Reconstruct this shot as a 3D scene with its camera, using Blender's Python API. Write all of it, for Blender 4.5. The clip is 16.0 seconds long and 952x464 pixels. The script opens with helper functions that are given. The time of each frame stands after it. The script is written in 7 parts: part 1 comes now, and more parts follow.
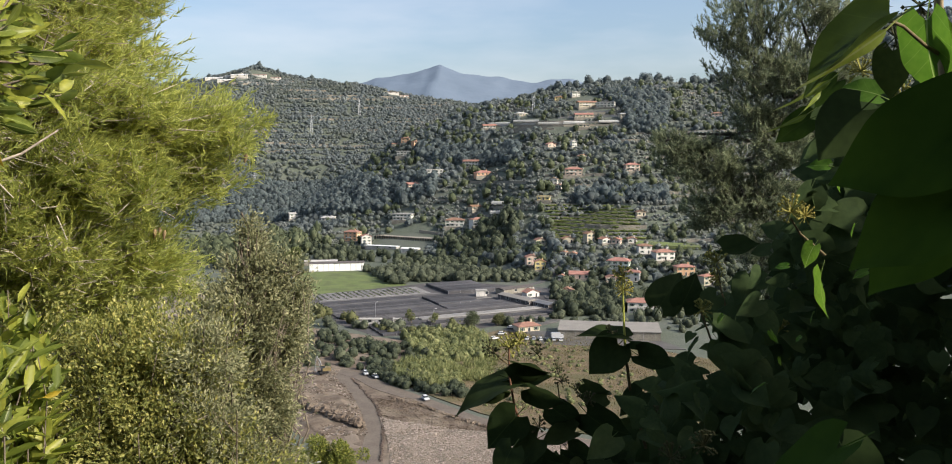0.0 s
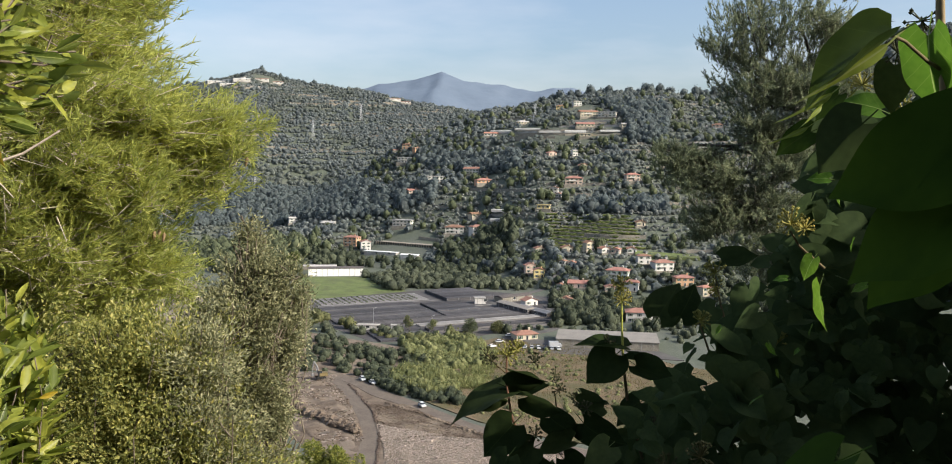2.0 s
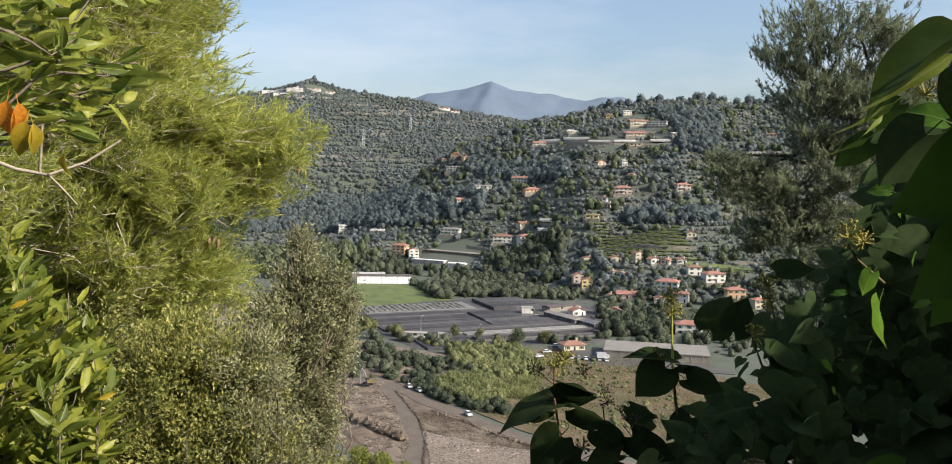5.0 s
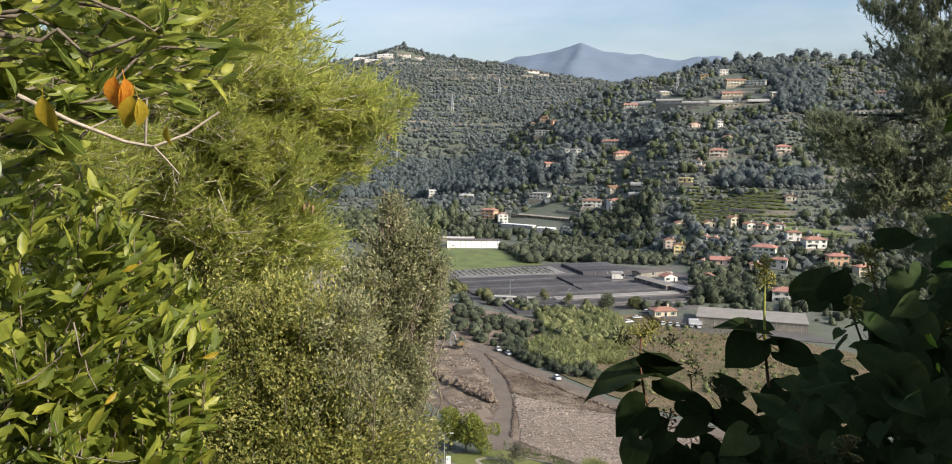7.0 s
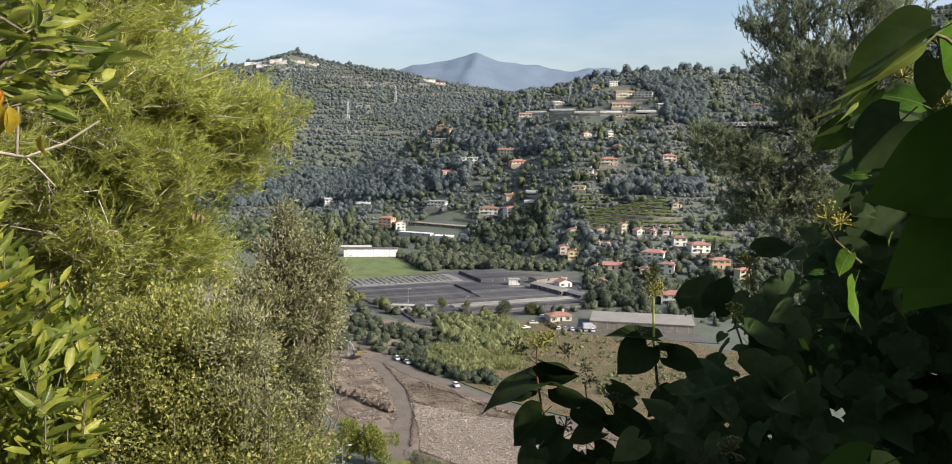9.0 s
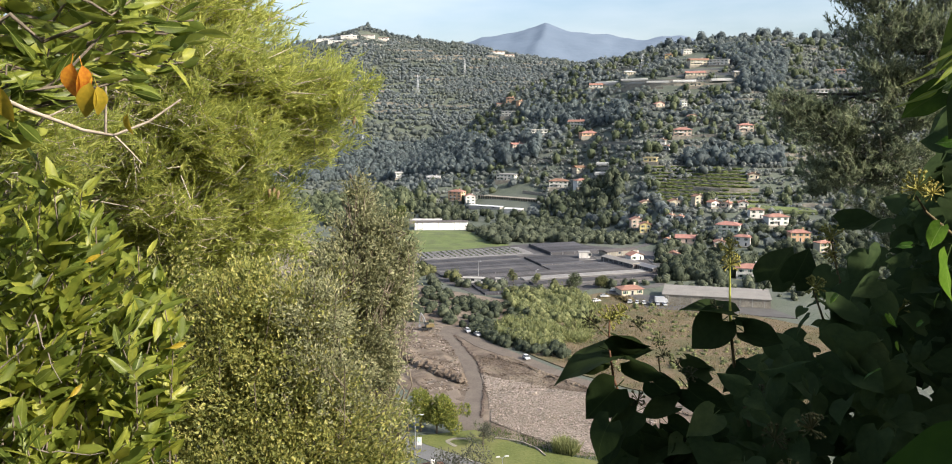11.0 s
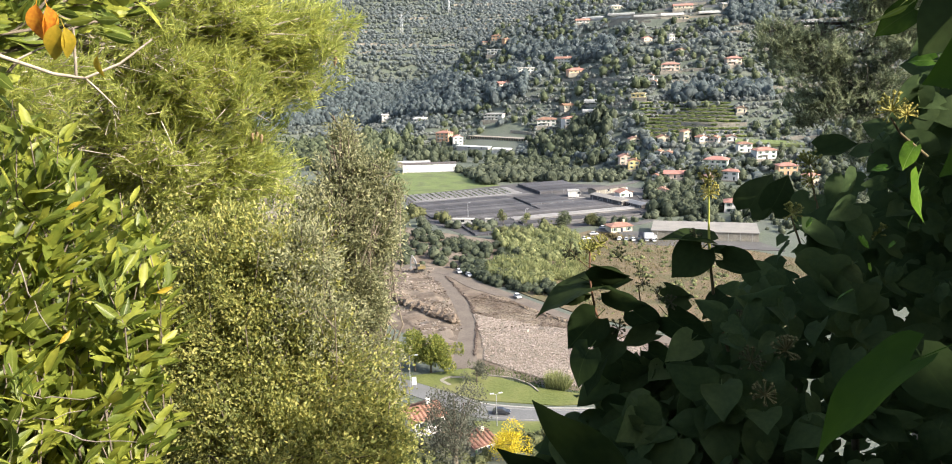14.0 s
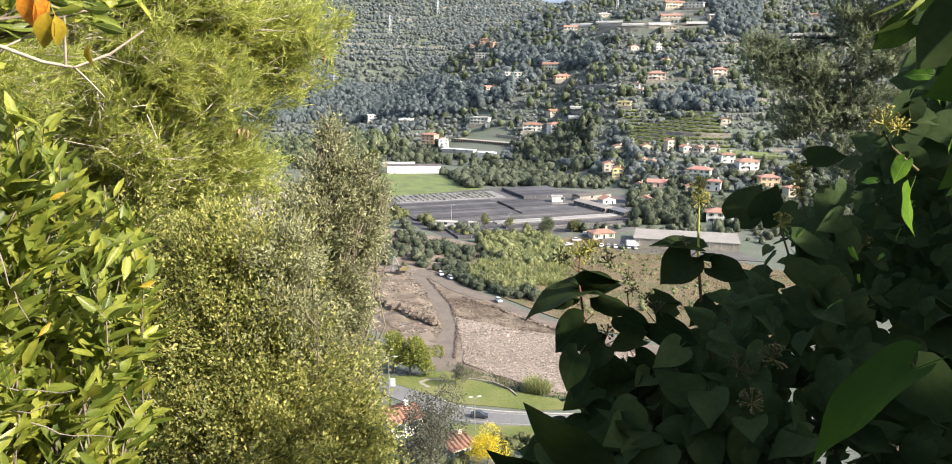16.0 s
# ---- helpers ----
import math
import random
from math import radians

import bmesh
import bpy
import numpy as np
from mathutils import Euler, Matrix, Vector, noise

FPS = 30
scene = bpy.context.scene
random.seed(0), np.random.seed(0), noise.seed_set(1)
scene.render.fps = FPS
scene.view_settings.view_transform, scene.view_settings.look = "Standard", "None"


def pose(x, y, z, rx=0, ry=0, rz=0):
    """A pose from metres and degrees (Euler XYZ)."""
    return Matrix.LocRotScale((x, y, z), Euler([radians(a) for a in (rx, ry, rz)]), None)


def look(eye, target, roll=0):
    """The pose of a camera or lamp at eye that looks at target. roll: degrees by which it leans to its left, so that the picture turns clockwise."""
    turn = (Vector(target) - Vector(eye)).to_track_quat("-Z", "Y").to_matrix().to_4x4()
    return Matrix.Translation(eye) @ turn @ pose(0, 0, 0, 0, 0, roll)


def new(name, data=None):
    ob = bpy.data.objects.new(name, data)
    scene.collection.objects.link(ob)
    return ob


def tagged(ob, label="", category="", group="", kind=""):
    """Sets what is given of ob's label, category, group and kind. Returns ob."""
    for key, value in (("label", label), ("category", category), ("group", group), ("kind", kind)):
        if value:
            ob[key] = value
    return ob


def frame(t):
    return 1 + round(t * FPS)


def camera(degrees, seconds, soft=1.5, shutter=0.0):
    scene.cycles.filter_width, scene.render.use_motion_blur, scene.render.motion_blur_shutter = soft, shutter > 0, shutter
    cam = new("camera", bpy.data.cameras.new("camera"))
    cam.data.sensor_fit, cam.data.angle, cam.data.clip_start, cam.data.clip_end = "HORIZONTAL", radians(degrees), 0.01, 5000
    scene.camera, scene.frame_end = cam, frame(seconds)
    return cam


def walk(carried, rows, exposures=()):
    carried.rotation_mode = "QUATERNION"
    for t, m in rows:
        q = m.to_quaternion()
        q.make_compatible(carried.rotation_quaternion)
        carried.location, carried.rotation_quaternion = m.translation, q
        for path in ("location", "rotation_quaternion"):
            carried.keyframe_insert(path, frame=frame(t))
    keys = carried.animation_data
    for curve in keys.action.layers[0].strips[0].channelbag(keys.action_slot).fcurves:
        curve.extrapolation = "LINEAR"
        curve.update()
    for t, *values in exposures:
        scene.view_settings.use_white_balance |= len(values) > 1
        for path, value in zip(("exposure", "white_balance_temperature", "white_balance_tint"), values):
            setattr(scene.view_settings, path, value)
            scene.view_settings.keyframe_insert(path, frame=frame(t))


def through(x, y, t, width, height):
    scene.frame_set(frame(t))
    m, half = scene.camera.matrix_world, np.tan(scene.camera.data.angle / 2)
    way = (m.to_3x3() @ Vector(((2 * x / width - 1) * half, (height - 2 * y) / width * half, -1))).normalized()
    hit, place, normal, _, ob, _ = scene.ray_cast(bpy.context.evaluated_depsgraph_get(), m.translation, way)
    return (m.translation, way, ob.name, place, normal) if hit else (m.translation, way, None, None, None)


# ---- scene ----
# camera and its walk: seconds, place, turn to the right, tilt up, lean
WALK = (
    (0.0, -0.000, 0.0, 80.000, 0.00, -4.92, -0.38),
    (0.5, -0.001, 0.0, 80.000, -0.01, -4.64, 0.23),
    (1.0, -0.002, 0.0, 80.000, -0.31, -4.94, 1.16),
    (1.5, -0.001, 0.0, 80.000, 0.80, -4.55, 1.19),
    (2.0, 0.000, 0.0, 80.000, 0.03, -4.38, 0.56),
    (2.5, 0.001, 0.0, 80.000, 0.37, -4.65, 0.48),
    (3.0, 0.000, 0.0, 80.000, -0.21, -4.04, 0.38),
    (3.5, 0.000, 0.0, 80.000, -2.07, -4.68, -0.10),
    (4.0, -0.000, 0.0, 80.001, -3.12, -4.00, 0.08),
    (4.5, -0.000, 0.0, 80.001, -1.63, -4.19, 0.36),
    (5.0, -0.001, 0.0, 80.001, -3.49, -3.76, 0.84),
    (5.2, -0.001, 0.0, 79.999, -9.20, -4.72, -0.10),
    (7.3, 0.004, 0.0, 80.008, -10.18, -6.42, 0.25),
    (7.5, 0.004, 0.0, 80.009, -10.50, -5.79, 0.11),
    (8.0, 0.008, 0.0, 80.008, -5.44, -5.86, 0.33),
    (8.5, 0.007, 0.0, 80.013, -1.99, -5.19, 1.02),
    (9.0, 0.004, 0.0, 80.012, -2.47, -5.78, 0.52),
    (9.5, 0.001, 0.0, 80.013, -4.51, -6.57, 0.35),
    (10.0, 0.001, 0.0, 80.012, -6.16, -7.01, 0.29),
    (10.2, 0.002, 0.0, 80.012, -7.76, -7.24, -0.24),
    (12.3, 0.002, 0.0, 80.012, -4.91, -9.80, -0.62),
    (12.5, 0.002, 0.0, 80.010, -3.22, -10.92, -1.14),
    (13.0, 0.005, 0.0, 80.007, -3.81, -12.58, -1.57),
    (13.5, 0.011, 0.0, 80.006, -5.16, -11.79, -1.88),
    (14.0, 0.014, 0.0, 80.004, -6.90, -12.10, -1.63),
    (14.5, 0.014, 0.0, 80.004, -6.85, -11.48, -0.91),
    (15.0, 0.010, 0.0, 80.003, -6.77, -10.79, 0.23),
    (15.5, 0.007, 0.0, 80.002, -7.46, -11.90, 0.00),
    (16.0, 0.004, 0.0, 80.002, -5.62, -11.89, 0.19),
)
cam = camera(62.7, 16.0, soft=1.0)
walk(cam, [(t, pose(x, y, z, 90 + tilt, 0, -turn) @ pose(0, 0, 0, 0, 0, lean)) for t, x, y, z, turn, tilt, lean in WALK],
     exposures=((0.0, 0.8), (10.2, 0.9), (12.3, 1.52), (16.0, 1.6)))

# daylight: low afternoon sun from the east side of the valley
SUN_TURN, SUN_HEIGHT = 113.0, 32.0
world = bpy.data.worlds.new("sky")
scene.world = world
world.use_nodes = True
wn = world.node_tree.nodes
sky = wn.new("ShaderNodeTexSky")
sky.sky_type = "NISHITA"
sky.sun_disc = False
sky.sun_elevation, sky.sun_rotation = radians(SUN_HEIGHT), radians(SUN_TURN)
sky.air_density, sky.dust_density, sky.ozone_density = 1.0, 3.4, 1.5
wn["Background"].inputs["Strength"].default_value = 0.12
# thin streaks of cloud
wl = world.node_tree.links
cloud_co, cloud_map, cloud = wn.new("ShaderNodeTexCoord"), wn.new("ShaderNodeMapping"), wn.new("ShaderNodeTexNoise")
cloud_map.inputs["Scale"].default_value = (2.2, 2.2, 9.0)
cloud.inputs["Scale"].default_value, cloud.inputs["Detail"].default_value = 1.6, 5
cloud_ramp, cloud_mix = wn.new("ShaderNodeValToRGB"), wn.new("ShaderNodeMix")
cloud_ramp.color_ramp.elements[0].position, cloud_ramp.color_ramp.elements[1].position = 0.42, 0.76
cloud_ramp.color_ramp.elements[1].color = (0.36, 0.36, 0.36, 1)
cloud_mix.data_type = "RGBA"
cloud_mix.inputs[7].default_value = (5.0, 4.95, 5.2, 1)
wl.new(cloud_co.outputs["Generated"], cloud_map.inputs[0])
wl.new(cloud_map.outputs[0], cloud.inputs["Vector"])
wl.new(cloud.outputs["Fac"], cloud_ramp.inputs[0])
wl.new(cloud_ramp.outputs[0], cloud_mix.inputs[0])
wl.new(sky.outputs[0], cloud_mix.inputs[6])
wl.new(cloud_mix.outputs[2], wn["Background"].inputs["Color"])
sun_data = bpy.data.lights.new("sun", "SUN")
sun_data.energy, sun_data.angle, sun_data.color = 4.0, radians(0.5), (1.0, 0.93, 0.82)
sun = new("sun", sun_data)
_a, _e = radians(SUN_TURN), radians(SUN_HEIGHT)
sun.matrix_basis = look((0, 0, 0), (-math.sin(_a) * math.cos(_e), -math.cos(_a) * math.cos(_e), -math.sin(_e)))


# the lie of the land: valley floor at height 0, the near slope below the camera, two hills beyond
def smooth(t):
    t = np.clip(t, 0, 1)
    return t * t * (3 - 2 * t)


def ripple(x, y, size, seed=0.0):
    a, b = x / size + seed, y / size - 2 * seed
    return (np.sin(a + 1.7 * np.sin(b * 0.9)) * np.cos(b * 1.1 + 0.8 * np.sin(a * 1.3)) + 0.5 * np.sin(2.3 * a + b) * np.cos(1.9 * b - a)) / 1.5


def hill_right(x, y):
    crest = np.interp(x, (-330, -235, -160, -80, 0, 75, 160, 235, 320, 420, 600, 900), (0, 18, 72, 132, 158, 172, 188, 194, 190, 218, 286, 330))
    foot = np.interp(x, (-300, -120, 0, 60, 150, 400), (760, 700, 620, 490, 470, 440))
    top = 1080 + 0.12 * x
    s = (y - foot) / (top - foot)
    rise = np.where(s < 1, 0.55 * smooth(s) + 0.45 * np.clip(s, 0, 1) ** 1.2, 1 - 0.75 * smooth((s - 1) / 0.8))
    return crest * rise + smooth(s * 4) * np.clip(1.2 - s, 0, 1) * 9 * ripple(x, y, 55, 1.0) * np.minimum(crest / 60, 1)


def hill_left(x, y):
    crest = np.interp(x, (-1600, -1000, -620, -500, -400, -345, -250, -200, -125, 0, 200, 800), (190, 215, 226, 237, 262, 244, 231, 222, 209, 190, 180, 120))
    foot = np.interp(x, (-600, -300, 0, 200), (640, 900, 980, 1000))
    s = (y - foot) / (1450 - foot)
    rise = np.where(s < 1, 0.4 * smooth(s) + 0.6 * np.clip(s, 0, 1), 1 - 0.8 * smooth((s - 1) / 1.2))
    return crest * rise + smooth(s * 3) * np.clip(1.25 - s, 0, 1) * 13 * ripple(x, y, 75, 3.0)


def slope_near(x, y):
    base = np.interp(y, (-400, -60, -6, -1, 1.0, 2.5, 8, 20, 60, 110, 150, 166), (190, 108, 80.6, 78.5, 78.3, 77.4, 72.5, 63, 38, 11, 1.5, 0))
    return base * (1 - 0.25 * smooth((np.abs(x - 20) - 60) / 400))


def ground_height(x, y):
    x, y = np.asarray(x, float), np.asarray(y, float)
    far = np.maximum(hill_right(x, y), hill_left(x, y))
    side = 60 * smooth((np.abs(x + 60) - 420) / 700) * smooth((y - 100) / 300)
    return np.maximum(np.maximum(far, side), slope_near(x, y)) + 0.0


# materials
def mat(name, dark, light, size=1.0, fine=None, rough=0.85, bump=0.2, island=0.0, each=0.0, through=0.0, metal=0.0, patch=None, patch_size=60.0, gloss=0.3, glow=None):
    """A surface whose colour wanders between two tones at two scales, with relief; island / each: brightness spread over loose pieces / objects;
    through: how much light a leaf lets pass; patch: a third tone in large patches."""
    m = bpy.data.materials.new(name)
    m.use_nodes = True
    n, l = m.node_tree.nodes, m.node_tree.links
    bsdf, out = n["Principled BSDF"], n["Material Output"]
    co = n.new("ShaderNodeTexCoord")
    big, small = n.new("ShaderNodeTexNoise"), n.new("ShaderNodeTexNoise")
    big.inputs["Scale"].default_value, small.inputs["Scale"].default_value = 1 / size, 1 / (fine or size / 6)
    big.inputs["Detail"].default_value, small.inputs["Detail"].default_value = 4, 3
    mix = n.new("ShaderNodeMath")
    mix.operation = "MULTIPLY_ADD"
    mix.inputs[1].default_value = 0.5
    half = n.new("ShaderNodeMath")
    half.operation = "MULTIPLY"
    half.inputs[1].default_value = 0.5
    ramp = n.new("ShaderNodeValToRGB")
    ramp.color_ramp.elements[0].position, ramp.color_ramp.elements[1].position = 0.34, 0.66
    ramp.color_ramp.elements[0].color, ramp.color_ramp.elements[1].color = (*dark, 1), (*light, 1)
    for t in (big, small):
        l.new(co.outputs["Object"], t.inputs["Vector"])
    l.new(big.outputs["Fac"], half.inputs[0])
    l.new(small.outputs["Fac"], mix.inputs[0])
    l.new(half.outputs[0], mix.inputs[2])
    l.new(mix.outputs[0], ramp.inputs[0])
    colour = ramp.outputs[0]
    if patch:
        wide = n.new("ShaderNodeTexNoise")
        wide.inputs["Scale"].default_value, wide.inputs["Detail"].default_value = 1 / patch_size, 5
        l.new(co.outputs["Object"], wide.inputs["Vector"])
        step = n.new("ShaderNodeValToRGB")
        step.color_ramp.elements[0].position, step.color_ramp.elements[1].position = 0.47, 0.6
        l.new(wide.outputs["Fac"], step.inputs[0])
        blend = n.new("ShaderNodeMix")
        blend.data_type = "RGBA"
        l.new(step.outputs[0], blend.inputs[0])
        l.new(colour, blend.inputs[6])
        blend.inputs[7].default_value = (*patch, 1)
        colour = blend.outputs[2]
    if island or each:
        hsv = n.new("ShaderNodeHueSaturation")
        spread = n.new("ShaderNodeMapRange")
        amount = island or each
        spread.inputs["To Min"].default_value, spread.inputs["To Max"].default_value = 1 - amount, 1 + amount
        if island:
            l.new(n.new("ShaderNodeNewGeometry").outputs["Random Per Island"], spread.inputs["Value"])
        else:
            l.new(n.new("ShaderNodeObjectInfo").outputs["Random"], spread.inputs["Value"])
        l.new(spread.outputs[0], hsv.inputs["Value"])
        hue = n.new("ShaderNodeMapRange")
        hue.inputs["From Min"].default_value, hue.inputs["From Max"].default_value = 1 - amount, 1 + amount
        hue.inputs["To Min"].default_value, hue.inputs["To Max"].default_value = 0.5 + 0.05 * amount, 0.5 - 0.05 * amount
        l.new(spread.outputs[0], hue.inputs["Value"])
        l.new(hue.outputs[0], hsv.inputs["Hue"])
        l.new(colour, hsv.inputs["Color"])
        colour = hsv.outputs[0]
    l.new(colour, bsdf.inputs["Base Color"])
    bsdf.inputs["Roughness"].default_value, bsdf.inputs["Metallic"].default_value = rough, metal
    bsdf.inputs["Specular IOR Level"].default_value = gloss
    if bump:
        b = n.new("ShaderNodeBump")
        b.inputs["Strength"].default_value, b.inputs["Distance"].default_value = bump, (fine or size / 6)
        l.new(mix.outputs[0], b.inputs["Height"])
        l.new(b.outputs[0], bsdf.inputs["Normal"])
    if through:
        leaf = n.new("ShaderNodeBsdfTranslucent")
        l.new(colour, leaf.inputs["Color"])
        add = n.new("ShaderNodeMixShader")
        add.inputs[0].default_value = through
        l.new(bsdf.outputs[0], add.inputs[1])
        l.new(leaf.outputs[0], add.inputs[2])
        l.new(add.outputs[0], out.inputs["Surface"])
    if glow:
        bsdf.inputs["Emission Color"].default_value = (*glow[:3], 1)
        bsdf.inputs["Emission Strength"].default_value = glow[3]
    return m


def add_veins(m, tone, pitch=0.017):
    """Pale rib and side veins on a leaf that lies along its own +Y."""
    n, l = m.node_tree.nodes, m.node_tree.links

    def op(kind, a, b=None, c=None):
        q = n.new("ShaderNodeMath")
        q.operation = kind
        for i, s in enumerate((a, b, c)):
            if s is None:
                continue
            if isinstance(s, (int, float)):
                q.inputs[i].default_value = s
            else:
                l.new(s, q.inputs[i])
        return q.outputs[0]

    sep = n.new("ShaderNodeSeparateXYZ")
    l.new(n.new("ShaderNodeTexCoord").outputs["Object"], sep.inputs[0])
    x = op("ABSOLUTE", sep.outputs[0])
    rib = op("LESS_THAN", x, 0.0007)
    run = op("FRACT", op("DIVIDE", op("SUBTRACT", sep.outputs[1], op("MULTIPLY", x, 0.9)), pitch))
    side = op("MULTIPLY", op("LESS_THAN", run, 0.05), 0.22)
    vein = op("MAXIMUM", rib, side)
    for node in [q for q in n if q.type in ("BSDF_PRINCIPLED", "BSDF_TRANSLUCENT")]:
        socket = node.inputs["Base Color"] if node.type == "BSDF_PRINCIPLED" else node.inputs["Color"]
        mix = n.new("ShaderNodeMix")
        mix.data_type = "RGBA"
        source = socket.links[0].from_socket
        l.new(vein, mix.inputs[0])
        l.new(source, mix.inputs[6])
        mix.inputs[7].default_value = (*tone, 1)
        l.new(mix.outputs[2], socket)


def glass_mat(name, tint, rough=0.08):
    m = mat(name, tint, tuple(min(1, c * 1.5) for c in tint), 0.8, 0.2, rough=rough, bump=0.0, gloss=0.8)
    return m


